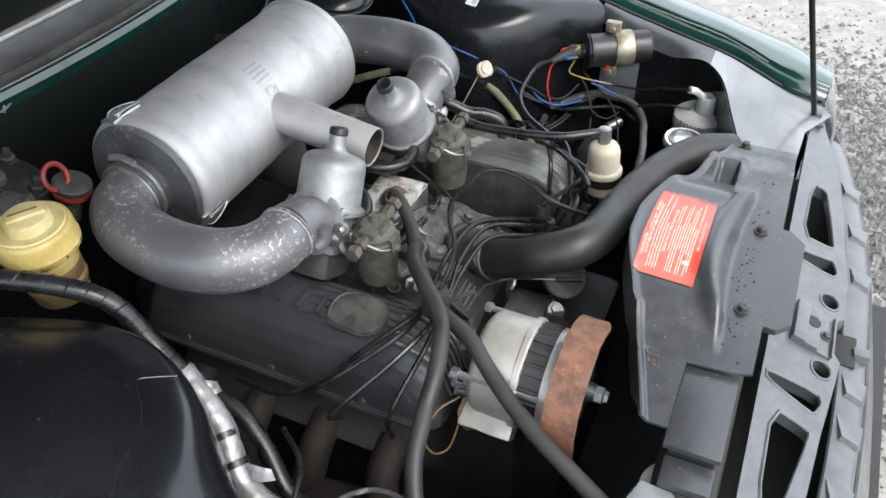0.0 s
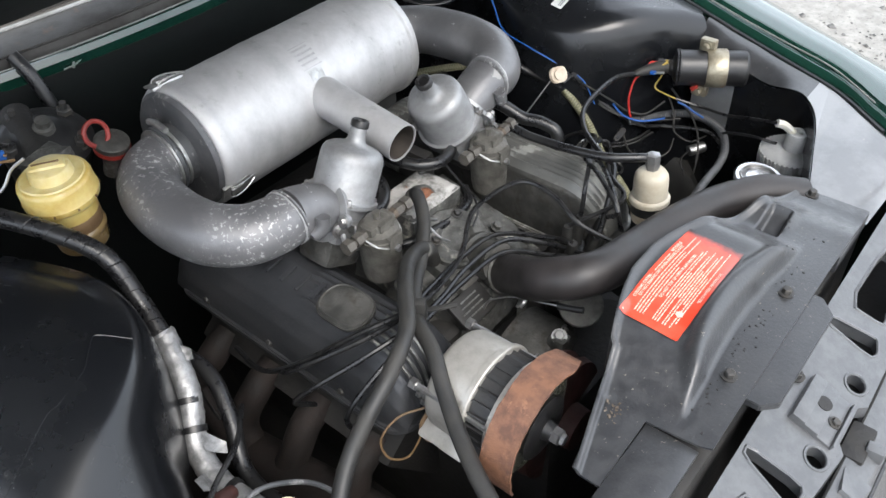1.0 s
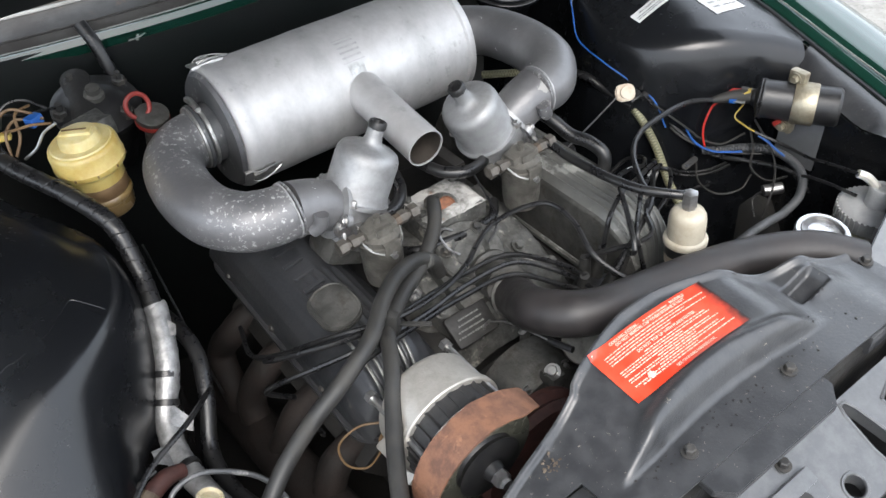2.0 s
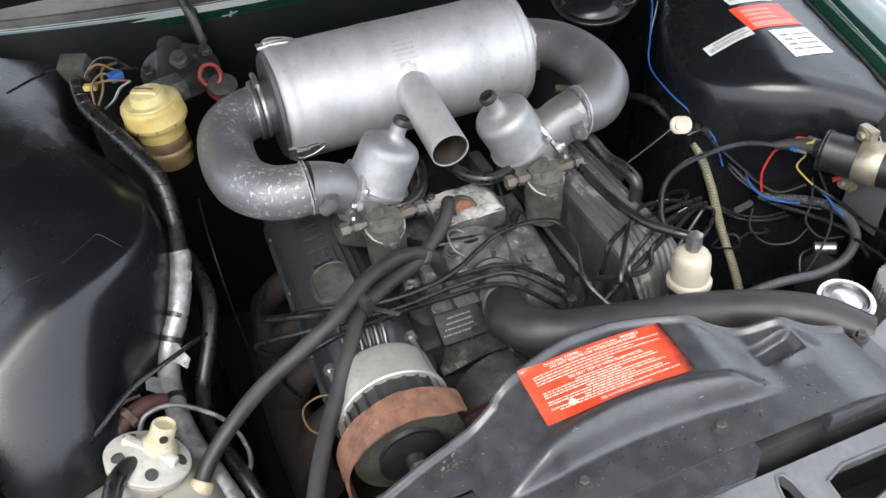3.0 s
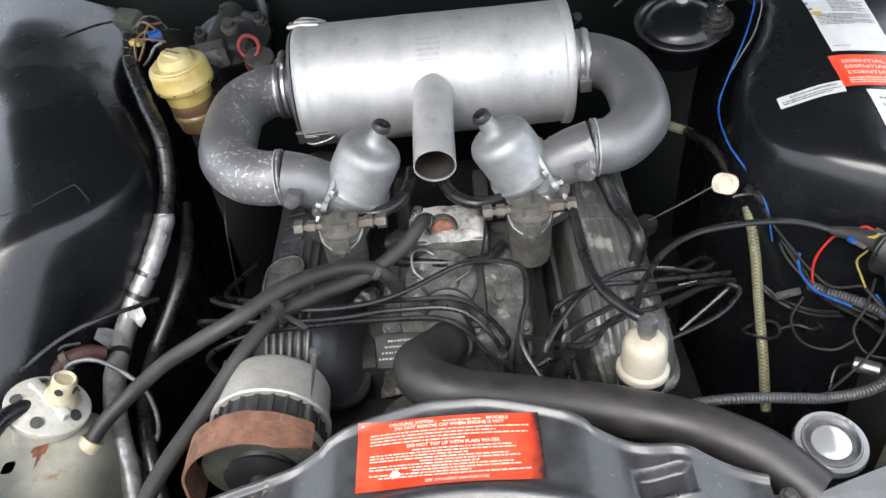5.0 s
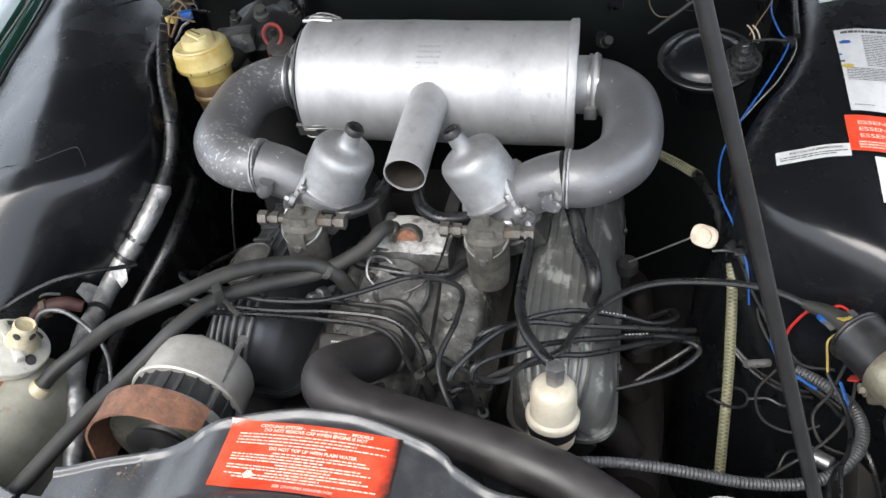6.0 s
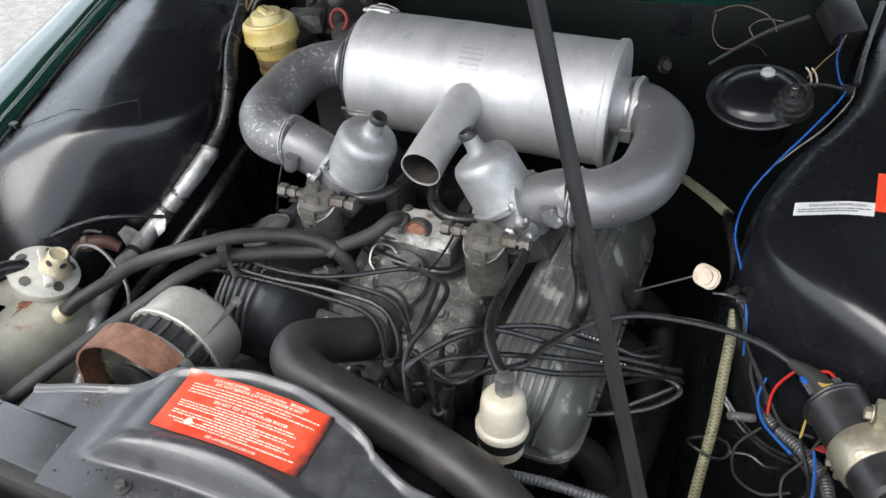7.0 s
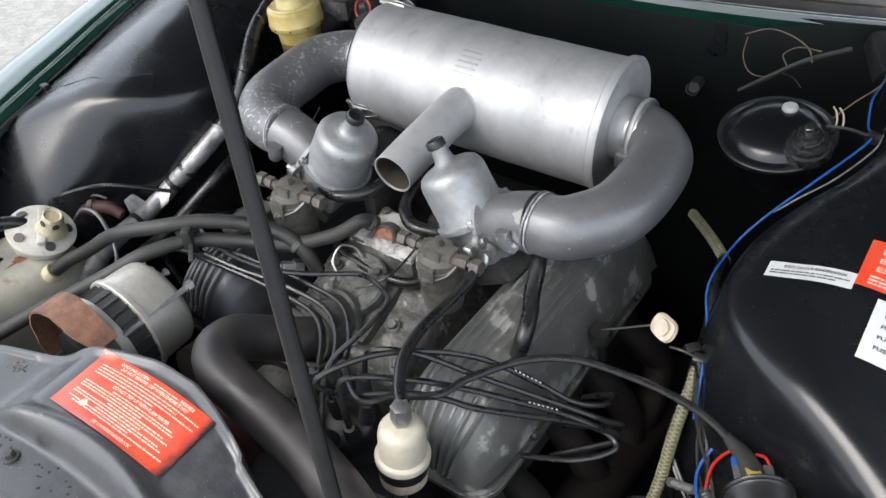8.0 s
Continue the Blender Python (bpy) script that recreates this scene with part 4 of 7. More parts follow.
# raised oval pad and worn badge bars on each cover
for s, cov, y in ((-1, RL, 0.412), (1, RR, 0.47)):
    pad = prism(rounded(0.055, 0.076, 0.024), 0, 0.008, 0.002, Matrix.Translation((s * 0.203, y, 0.7495)) @ Matrix.Rotation(radians(s * 9), 4, "Y"))
    if s < 0:
        op = part("oval_pad", pad, M_DIRTY, cov, "worn oval pad with a pale rim")
        loop = [Vector((-0.2027, y, 0.7575)) + Matrix.Rotation(radians(-9), 3, "Y") @ Vector((px, py, 0)) for px, py in rounded(0.049, 0.070, 0.022)]
        part("pad_rim", tube(loop + [loop[0]], 0.0017, seg=6, smooth_path=False), M_DIRTY, op)
    else:
        pad.free()
    for k in range(5):
        yy = (0.462 if s < 0 else 0.475) + k * 0.027
        part("badge_bar", block((-0.014, -0.003, 0), (0.014, 0.003, 0.004), 0.001, Matrix.Translation((s * 0.203, yy, 0.750)) @ Matrix.Rotation(radians(s * 8), 4, "Y")), M_ROCKER if s < 0 else M_ROCKERS, cov)

# air cleaner canister
AR = 0.0854
AC, AD = Vector((0, 0.7113, 0.8529)), Vector((1, 0.0377, -0.0248)).normalized()
AX, AY, AZ = AC + AD * -0.193, AC.y, AC.z
can = thing("air_cleaner", (0, AY, AZ - AR), "dented silver air cleaner canister lying across the engine", "air cleaner")
prof = [(0.0, 0.050), (0.002, AR - 0.006), (0.004, AR - 0.002), (0.010, AR + 0.001), (0.020, AR + 0.001), (0.022, AR)] + [(0.03 + 0.33 * k / 44, AR) for k in range(45)] + \
       [(0.372, AR), (0.3745, AR + 0.0035), (0.3835, AR + 0.0040), (0.3850, AR + 0.0025), (0.3845, AR - 0.001), (0.3790, AR - 0.0035), (0.3785, 0.055), (0.3815, 0.052), (0.3815, 0.04)]
skin = turned(prof, AX, AD, 96)
for v in skin.verts:
    out = v.co - (AX + AD * (v.co - AX).dot(AD))
    if out.length > AR - 0.004:
        v.co += out.normalized() * (0.0011 * noise.noise(v.co * 16) + 0.0005 * noise.noise(v.co * 42 + Vector((5, 1, 3))))
part("body", skin, M_CAN, can, smooth=50)
part("end_cap", turned([(-0.004, 0.0), (-0.004, 0.045), (-0.0045, AR - 0.010), (0.0005, AR - 0.005), (0.001, 0)], AX, AD, 64), M_CANDARK, can, "dark grey end cap")
part("snout", tube([(0, 0.660, 0.8685), (0, 0.632, 0.8665), (-0.001, 0.612, 0.8645), (-0.002, 0.545, 0.8555), (-0.002, 0.490, 0.847)], [0.0285, 0.0280, 0.0274, 0.0269, 0.0268], seg=36, hollow=0.95, depth=0.004), M_CAN, can, "open silver intake snout")
part("snout_bore", lathe(bmesh.new(), [(-0.002, 0.0240), (-0.02, 0.0236), (-0.085, 0.0225), (-0.085, 0.0)], (-0.002, 0.4895, 0.8468), (0, -0.988, -0.152), 36, True), M_BORE, can, "inside of the snout, painted dark for its shade")
for y, z, n in ((0.733, 0.9385, (0, 0.21, 1)), (0.6290, 0.8200, (0, -0.93, -0.37))):
    # a bent and crumpled spring clip with a wire loop
    ax = Vector(n).normalized()
    along = Vector((1, 0, 0))
    w = ax.cross(along).normalized()
    c = Vector((-0.172, y, z))
    clip = lumpy(block((-0.024, -0.011, 0.0), (0.020, 0.011, 0.0040), 0.001, Matrix.Translation(c - ax * 0.002) @ Matrix((along, w, ax)).transposed().to_4x4()), 0.0030, 95, 2, y)
    box(clip, (-0.014, -0.006, 0.002), (0.006, 0.006, 0.0085), 0.002, Matrix.Translation(c - ax * 0.002) @ Matrix((along, w, ax)).transposed().to_4x4())
    for q in (-1, 1):
        sweep(clip, [c + along * -0.018 + w * q * 0.008 - ax * 0.001, c + along * -0.008 + w * q * 0.010 + ax * 0.006, c + along * 0.010 + w * q * 0.009 + ax * 0.005, c + along * 0.027 + w * q * 0.004 + ax * 0.001, c + along * 0.030], 0.0011, seg=6, n=4)
    part("spring_clip", clip, M_ZINC, can, "bright crumpled spring clip")


def on_can(x, a, r=AR):
    """A point of the canister's skin, by place along it and angle from the rear."""
    c = AC + AD * x
    return Vector((c.x, c.y + r * math.cos(radians(a)), c.z + r * math.sin(radians(a))))


rgs = random.Random(21)
for j in range(4):
    # one row of a faint stamped notice
    st = bmesh.new()
    a, x = 118 + j * 5.2, -0.016
    while x < 0.013:
        w = rgs.uniform(0.0012, 0.0034)
        box(st, (0, -0.0015, -0.0002), (w, 0.0015, 0.0004), 0, Matrix.Translation(on_can(x, a)) @ Matrix.Rotation(radians(a - 90), 4, "X"))
        x += w + 0.0009
    part("stamped_row", st, M_CANGREY, can)
for a, xs in ((114.5, (-0.018, 0.016)), (138.5, (-0.018, 0.016))):
    part("stamp_border", tube([on_can(x, a, AR + 0.0003) for x in span(*xs, 5)], 0.0005, seg=5), M_CANGREY, can)
part("snout_weld", tube([(0.0288 * math.cos(a), 0.6325 - 0.0050 * abs(math.cos(a)) + 0.005 * math.sin(a), 0.8665 + 0.0285 * math.sin(a)) for a in [2 * math.pi * k / 24 for k in range(25)]], 0.0009, seg=6, n=2), M_CAN, can)
part("bright_patch", sheet(lambda x, a: on_can(x, a, AR + 0.0006), span(-0.014, 0.010, 5), span(140, 157, 7), 0), M_ZINC, can, "small bright patch")


# U-shaped intake elbows, clamps and carburettors
def elbow(s):
    x0 = 0.186
    el = thing("intake_elbow", (s * 0.29, 0.60, 0.81), "grey painted intake elbow with flaking specks", "intake elbow", "pair of intake elbows")
    o = 0.280 if s < 0 else 0.270
    e = AC + AD * (s * x0)
    y, z = e.y, e.z
    path = [(s * x0, y, z), (s * 0.216, y, z), (s * (o - 0.032), y - 0.011, z), (s * (o - 0.007), y - 0.047, z), (s * o, 0.606, 0.850), (s * (o - 0.007), 0.550, 0.848), (s * (o - 0.032), 0.515, 0.846), (s * 0.218, 0.502, 0.845), (s * 0.196, 0.500, 0.845)]
    part("pipe", tube(path, [0.037, 0.037, 0.037, 0.0375, 0.038, 0.0375, 0.036, 0.035, 0.034], seg=40, n=8), M_ELBOW if s < 0 else M_ELBOWR, el)
    part("collar", turned([(0, 0.040), (0.022, 0.040), (0.026, 0.044), (0.030, 0.044), (0.031, 0.038)], (s * 0.190, y, z), (s, 0, 0), 40), M_CAN if s > 0 else M_CANDARK, el)
    for x in (0.207, 0.218):
        part("clamp_band", turned([(0, 0.0405), (0.001, 0.0425), (0.005, 0.0425), (0.006, 0.0405)], (s * x, y, z), (s, 0, 0), 40), M_ZINC, el, "bright hose clamp band")
    if s > 0:
        part("clamp_screw", block((s * 0.205, y - 0.050, z - 0.026), (s * 0.222, y - 0.040, z - 0.008), 0.002), M_ZINC, el)
    else:
        part("clamp_screw", tube([(-0.212, y - 0.012, z + 0.044), (-0.212, y + 0.006, z + 0.048), (-0.212, y + 0.024, z + 0.044)], 0.0045, seg=8), M_ZINC, el)
    part("joint_ring", turned([(0, 0.0345), (0.001, 0.0362), (0.003, 0.0362), (0.004, 0.0345)], (s * 0.1965, 0.500, 0.845), (-s, 0, 0), 40), M_ELBOW, el)
    gk = crinkle([(s * 0.1985, 0.500 + 0.0352 * math.cos(a), 0.845 + 0.0352 * math.sin(a)) for a in [2 * math.pi * k / 20 for k in range(21)]], 0.0009, seg=6, n=3)
    part("gasket_edge", gk, M_CANGREY, el, "ragged pale gasket edge")
    return el


def carb(s):
    cb = thing("carburettor", (s * 0.11, 0.50, 0.79), "cast aluminium constant-depression carburettor with domed dashpot", "carburettor", "pair of carburettors")
    ax = Vector((-s * 0.484, 0, 0.875))
    base = Vector((s * 0.108, 0.502, 0.818))
    part("dashpot", turned([(0, 0.046), (0.005, 0.046), (0.006, 0.042), (0.008, 0.0408), (0.054, 0.0402), (0.060, 0.0392), (0.0655, 0.0362), (0.0688, 0.0305), (0.0708, 0.0230), (0.0730, 0.0155), (0.077, 0.0120), (0.084, 0.0106), (0.096, 0.0102), (0.097, 0)], base, ax, 48), M_CARB, cb,
         "domed aluminium dashpot")
    part("damper_cap", turned([(0.093, 0.0106), (0.0945, 0.0120), (0.1010, 0.0118), (0.1032, 0.0100), (0.1020, 0.0072), (0.0990, 0.0066), (0.0990, 0)], base, ax, 9), M_PLASTIC, cb, "black damper cap")
    part("inlet_adapter", tube([(s * 0.196, 0.500, 0.845), (s * 0.172, 0.500, 0.838), (s * 0.148, 0.500, 0.826), (s * 0.128, 0.501, 0.812)], [0.0345, 0.0335, 0.032, 0.032], seg=36), M_ADAPT if s > 0 else M_ELBOWR, cb, "grey cast inlet adapter with patchy paint" if s > 0 else "grey cast inlet adapter")
    part("adapter_lug", tube([(s * 0.186, 0.468, 0.828), (s * 0.178, 0.462, 0.836), (s * 0.174, 0.462, 0.850)], 0.009, seg=12), M_ELBOW, cb)
    part("adapter_flange", turned([(0, 0.036), (0.001, 0.041), (0.006, 0.041), (0.007, 0.036)], (s * 0.146, 0.500, 0.825), (-s * 0.86, 0, -0.5), 32), M_CARB, cb)
    for q in (-1, 1):
        lug = turned([(0, 0.0085), (0.007, 0.0085), (0.008, 0)], (s * 0.147, 0.500 + q * 0.040, 0.826), (-s * 0.86, 0, -0.5), 14)
        part("flange_lug", lug, M_CARB, cb)
        part("flange_bolt", hexbolt(bmesh.new(), (s * 0.1475, 0.500 + q * 0.041, 0.8265), (s * 0.86, 0, 0.5), 0.005, 0.005), M_STEEL, cb)
    bd = block((-0.036, -0.034, -0.050), (0.036, 0.034, 0.004), 0.008, frame_of(base, ax))
    part("body", bd, M_CARB, cb)
    for q, w in ((0.036, 0.036), (-0.036, 0.036), (0.040, -0.036)):
        fl = hexbolt(bmesh.new(), base + Vector((0, q, 0)) + Vector((0.875 * s, 0, 0.484)).normalized() * w * 0.8 + ax * 0.004, ax, 0.0045, 0.007)
        part("screw", fl, M_STEEL, cb)
    fc = block((-0.030, -0.030, -0.085), (0.026, 0.032, -0.048), 0.010, frame_of(base, ax))
    part("float_chamber", fc, M_DIRTY, cb)
    tf = bmesh.new()
    box(tf, (s * 0.052 - 0.010, 0.492, 0.745), (s * 0.052 + 0.010, 0.548, 0.796), 0.006)
    part("manifold_flange", tf, M_BLOCK, cb)
    lk = bmesh.new()
    sweep(lk, [(s * 0.150, 0.462, 0.815), (s * 0.155, 0.452, 0.800), (s * 0.140, 0.448, 0.785), (s * 0.118, 0.452, 0.782)], 0.0035, seg=6)
    lathe(lk, [(0, 0.011), (0.004, 0.011), (0.004, 0.006), (0.010, 0.006), (0.010, 0)], (s * 0.150, 0.466, 0.812), (s * 0.3, -1, 0.1), 14)
    lathe(lk, [(0, 0.009), (0.014, 0.009), (0.016, 0.006), (0.016, 0)], (s * 0.128, 0.466, 0.800), (s * 0.1, -1, 0.3), 6)
    part("linkage", lk, M_STEEL, cb, "steel throttle linkage")
    return cb


for s in (-1, 1):
    elbow(s)
    carb(s)


# bowl-shaped fuel filters in front of the carburettors
def fuel_filter(s, x, y, z):
    ff = thing("fuel_filter", (x, y, z - 0.085), "grey alloy fuel filter with bowl, wire bail and brass unions", "fuel filter", "pair of fuel filters")
    part("bowl", turned([(-0.078, 0.020), (-0.075, 0.0235), (-0.060, 0.0255), (-0.018, 0.0268), (-0.016, 0.028), (-0.010, 0.028), (-0.008, 0.024), (-0.008, 0)], (x, y, z), (0, 0, 1), 32), M_FILTER, ff)
    hd = turned([(-0.009, 0.026), (-0.002, 0.026), (0.002, 0.018), (0.010, 0.016), (0.012, 0.012), (0.012, 0)], (x, y, z), (0, 0, 1), 24)
    box(hd, (x - 0.022, y - 0.011, z - 0.008), (x + 0.022, y + 0.011, z + 0.010), 0.004)
    part("head", hd, M_FILTER, ff)
    st = bmesh.new()
    box(st, (x - 0.011, y - 0.0295, z - 0.022), (x + 0.011, y - 0.0275, z - 0.003), 0.0008)
    box(st, (x - 0.011, y - 0.0285, z - 0.0045), (x + 0.011, y - 0.014, z - 0.0015), 0.0008)
    box(st, (x - 0.011, y - 0.0165, z - 0.003), (x + 0.011, y - 0.0105, z + 0.0125), 0.0008)
    part("strap", st, M_FILTER, ff, "folded metal strap")
    part("rusty_nut", turned([(0.0, 0.0075), (0.009, 0.0075), (0.010, 0)], (x + 0.0215, y - 0.001, z + 0.001), (1, 0, 0), 6), M_RUSTDIM, ff, "rusty hexagon collar", 30)
    for q in (-1, 1):
        part("union", turned([(0, 0.006), (0.012, 0.006), (0.012, 0.0085), (0.022, 0.0085), (0.022, 0.006), (0.027, 0.006), (0.027, 0.0095), (0.038, 0.0095), (0.039, 0)], (x + q * 0.018, y, z + 0.001), (q, 0, 0), 6), M_BRASS, ff, "hexagon union nut", 30)
    part("wire_bail", tube([(x - 0.027, y, z - 0.002), (x - 0.020, y - 0.018, z - 0.012), (x, y - 0.029, z - 0.019), (x + 0.020, y - 0.018, z - 0.012), (x + 0.027, y, z - 0.002)], 0.0017, seg=6), M_ZINC, ff)
    part("bail_knot", turned([(0, 0.004), (0.006, 0.004), (0.007, 0)], (x, y - 0.028, z - 0.02), (0, -1, 0), 8), M_STEEL, ff)
    part("stud", turned([(0.01, 0.005), (0.022, 0.005), (0.023, 0)], (x, y, z), (0, 0, 1), 8), M_FILTER, ff)


fuel_filter(-1, -0.121, 0.428, 0.818)
fuel_filter(1, 0.108, 0.432, 0.812)

# intake manifold: water outlet tower, round flange, sloping cover
man = thing("intake_manifold", (0, 0.42, 0.66), "corroded alloy intake manifold with a rusty open water port", "intake manifold")
tw = block((-0.046, 0.440, 0.690), (0.056, 0.515, 0.767), 0.010)
part("tower", lumpy(tw, 0.003, 45), M_CORRODED, man, "oily outlet tower")


def bloom(u, v):
    x, y = -0.045 + 0.100 * u, 0.4405 + 0.073 * v
    e = min(u, 1 - u, v, 1 - v) / 0.10
    return Vector((x, y, 0.7705 - 0.007 * (1 - ease(e)) + 0.0022 * noise.noise((x * 60, y * 60, 8.0)) + 0.0012 * noise.noise((x * 150, y * 150, 2.0))))


part("bloom", sheet(bloom, span(0, 1, 40), span(0, 1, 30), 0), M_CHALK, man, "crust of white bloom and rust", 70)
part("water_port", turned([(0.0065, 0.0), (0.0065, 0.0125), (0.0085, 0.0140), (-0.006, 0.0145)], (-0.001, 0.461, 0.767), (0.1, -0.75, 0.66), 24), M_COPPER, man, "rusty orange open water port")
part("port_rim", turned([(-0.006, 0.0150), (0.0085, 0.0142), (0.0100, 0.016), (0.007, 0.019), (-0.006, 0.022)], (-0.001, 0.461, 0.767), (0.1, -0.75, 0.66), 24), M_CORRODED, man)
part("flange", turned([(0, 0.046), (0.010, 0.046), (0.013, 0.043), (0.013, 0.026), (0.006, 0.020), (0.006, 0)], (-0.008, 0.402, 0.728), (-0.05, -0.35, 0.94), 28), M_CORRODED, man)
for a in (40, 160, 280):
    part("bolt", hexbolt(bmesh.new(), (-0.008 + 0.034 * math.cos(radians(a)), 0.397 + 0.034 * math.sin(radians(a)), 0.7415 + 0.012 * math.sin(radians(a))), (0, -0.35, 0.94), 0.0055, 0.006), M_BOLT, man)
part("neck", block((-0.055, -0.060, -0.06), (0.055, 0.050, 0.0), 0.012, Matrix.Translation((-0.008, 0.400, 0.727)) @ Matrix.Rotation(radians(20), 4, "X")), M_DIRTY, man)
part("runner", lumpy(block((0.020, -0.075, -0.05), (0.105, 0.045, 0.0), 0.012, Matrix.Translation((0.0, 0.400, 0.708)) @ Matrix.Rotation(radians(24), 4, "X") @ Matrix.Rotation(radians(12), 4, "Y")), 0.005, 40), M_CORRODED, man)
part("runner", block((-0.115, -0.055, -0.05), (-0.045, 0.045, 0.0), 0.012, Matrix.Translation((0.0, 0.400, 0.690)) @ Matrix.Rotation(radians(14), 4, "X") @ Matrix.Rotation(radians(-10), 4, "Y")), M_DIRTY, man)


def crust(u, v):
    x, y = -0.098 + 0.212 * u, 0.318 + 0.195 * v
    z = 0.752 - 0.40 * max(0, 0.455 - y) - 0.9 * max(0, x - 0.045) ** 1.5 - 1.2 * max(0, -0.045 - x) ** 1.5
    edge = min(u, 1 - u, v) / 0.08
    z += 0.009 * noise.noise((x * 22, y * 22, 2.0)) + 0.004 * noise.noise((x * 60, y * 60, 5.0)) - 0.05 * (1 - ease(edge))
    return Vector((x, y, z - 0.016))


part("top_casting", sheet(crust, span(0, 1, 56), span(0, 1, 52), 0), M_CORRODED, man, "sloping corroded casting", 70)
th = turned([(0, 0.034), (0.006, 0.034), (0.008, 0.029), (0.04, 0.027), (0.042, 0)], (0.000, 0.368, 0.712), (-0.15, -1, 0.35), 28)
part("thermostat_outlet", th, M_DIRTY, man)

for x, y, z, ax in ((-0.034, 0.465, 0.767, (0, 0, 1)), (0.042, 0.500, 0.767, (0, 0, 1)), (-0.032, 0.502, 0.767, (0, 0, 1)), (0.062, 0.385, 0.712, (0.2, -0.4, 0.9)), (0.090, 0.352, 0.690, (0.2, -0.4, 0.9)), (-0.078, 0.372, 0.690, (-0.2, -0.3, 0.9)), (-0.100, 0.42, 0.705, (-0.2, -0.3, 0.9)), (0.030, 0.350, 0.694, (0.1, -0.5, 0.85))):
    part("bolt", hexbolt(bmesh.new(), (x, y, z), ax, 0.0065, 0.007), M_CORRODED, man)
part("sender", turned([(0, 0.010), (0.012, 0.010), (0.012, 0.007), (0.028, 0.007), (0.028, 0.003), (0.036, 0.003), (0.036, 0)], (-0.100, 0.400, 0.722), (-0.45, -0.8, 0.4), 6), M_STEEL, man, "hexagon temperature sender")
part("breather_pipe", tube([(-0.085, 0.470, 0.735), (-0.062, 0.435, 0.745), (0.000, 0.424, 0.744), (0.050, 0.426, 0.744), (0.075, 0.45, 0.745)], 0.0065, seg=10), M_LEAD, man, "black rubber cross pipe")
part("loop_wire", tube([(-0.028, 0.395, 0.744), (-0.040, 0.402, 0.757), (-0.040, 0.420, 0.768), (-0.026, 0.430, 0.764), (-0.014, 0.428, 0.756)], 0.0016, seg=6), M_STEEL, man, "pale loop of wire")
part("thin_wire", tube([(0.010, 0.385, 0.748), (0.030, 0.392, 0.757), (0.045, 0.410, 0.765), (0.052, 0.440, 0.775), (0.056, 0.470, 0.790)], 0.0016, seg=6), M_LEAD, man)

# timing and water pump front plates with nuts
wp = thing("water_pump", (-0.03, 0.25, 0.55), "oily alloy water pump housing with bolts", "water pump")
part("housing", turned([(-0.05, 0.07), (0.0, 0.07), (0.012, 0.062), (0.02, 0.03), (0.05, 0.028), (0.05, 0)], (-0.03, 0.235, 0.60), (0, -1, 0), 30), M_DIRTY, wp)
for a in range(0, 360, 60):
    part("bolt", hexbolt(bmesh.new(), (-0.03 + 0.062 * math.cos(radians(a)), 0.232, 0.60 + 0.062 * math.sin(radians(a))), (0, -1, 0), 0.006, 0.006), M_STEEL, wp)
rgw = random.Random(33)
for j in range(4):
    # one line of small raised casting marks
    ln = bmesh.new()
    x = -0.090 + 0.004 * j
    while x < -0.048:
        w = rgw.uniform(0.0012, 0.0032)
        box(ln, (0, -0.0011, 0), (w, 0.0011, 0.0012), 0, Matrix.Translation((x, 0.321 + 0.0058 * j, 0.6890 + 0.0041 * j)) @ Matrix.Rotation(radians(35), 4, "X"))
        x += w + rgw.uniform(0.0008, 0.0022)
    part("cast_marks", ln, M_ROCKERS, wp)
part("marked_pad", lumpy(block((-0.095, -0.024, -0.004), (-0.030, 0.020, 0.006), 0.006, Matrix.Translation((0.0, 0.335, 0.690)) @ Matrix.Rotation(radians(35), 4, "X")), 0.002, 70, 2), M_BLOCK, wp)

pf = thing("fan_pulley", (-0.08, 0.19, 0.50), "dark red-brown fan pulley behind the radiator", "pulley")
part("disc", turned([(0, 0.055), (0.004, 0.082), (0.012, 0.084), (0.020, 0.076), (0.028, 0.084), (0.040, 0.082), (0.044, 0.04), (0.05, 0)], (-0.085, 0.212, 0.600), (0, -1, 0), 40), M_REDIRON, pf)
part("hub", turned([(0, 0.03), (0.02, 0.028), (0.022, 0)], (-0.085, 0.166, 0.600), (0, -1, 0), 20), M_REDIRON, pf)
hc = thing("hose_clip", (-0.012, 0.289, 0.67), "small bright wire hose clip below the hose", "hose clip")
part("loop", tube([(-0.020, 0.286, 0.682), (-0.014, 0.283, 0.688), (-0.006, 0.288, 0.688), (-0.003, 0.294, 0.682)], 0.0035, seg=8), M_ZINC, hc)
part("tail", tube([(-0.020, 0.290, 0.678), (-0.010, 0.292, 0.682), (-0.002, 0.298, 0.678)], 0.0025, seg=8), M_ZINC, hc)
part("foot", block((-0.016, 0.284, 0.655), (-0.006, 0.294, 0.68), 0.002), M_DIRTY, hc)
rd = thing("cable_end", (-0.036, 0.22, 0.70), "thin steel wire with a black plastic sleeve beneath the hose", "cable")
part("wire", tube([(-0.050, 0.310, 0.705), (-0.0447, 0.277, 0.7243), (-0.0357, 0.2166, 0.7377)], 0.0011, seg=6), M_STEEL, rd)
part("sleeve", tube([(-0.0362, 0.2200, 0.7370), (-0.0330, 0.2020, 0.7407), (-0.0296, 0.1883, 0.7436)], 0.0040, seg=10), M_PLASTIC, rd)
part("stem", tube([(-0.050, 0.310, 0.706), (-0.052, 0.318, 0.690), (-0.053, 0.322, 0.665)], 0.0018, seg=6), M_STEEL, rd)
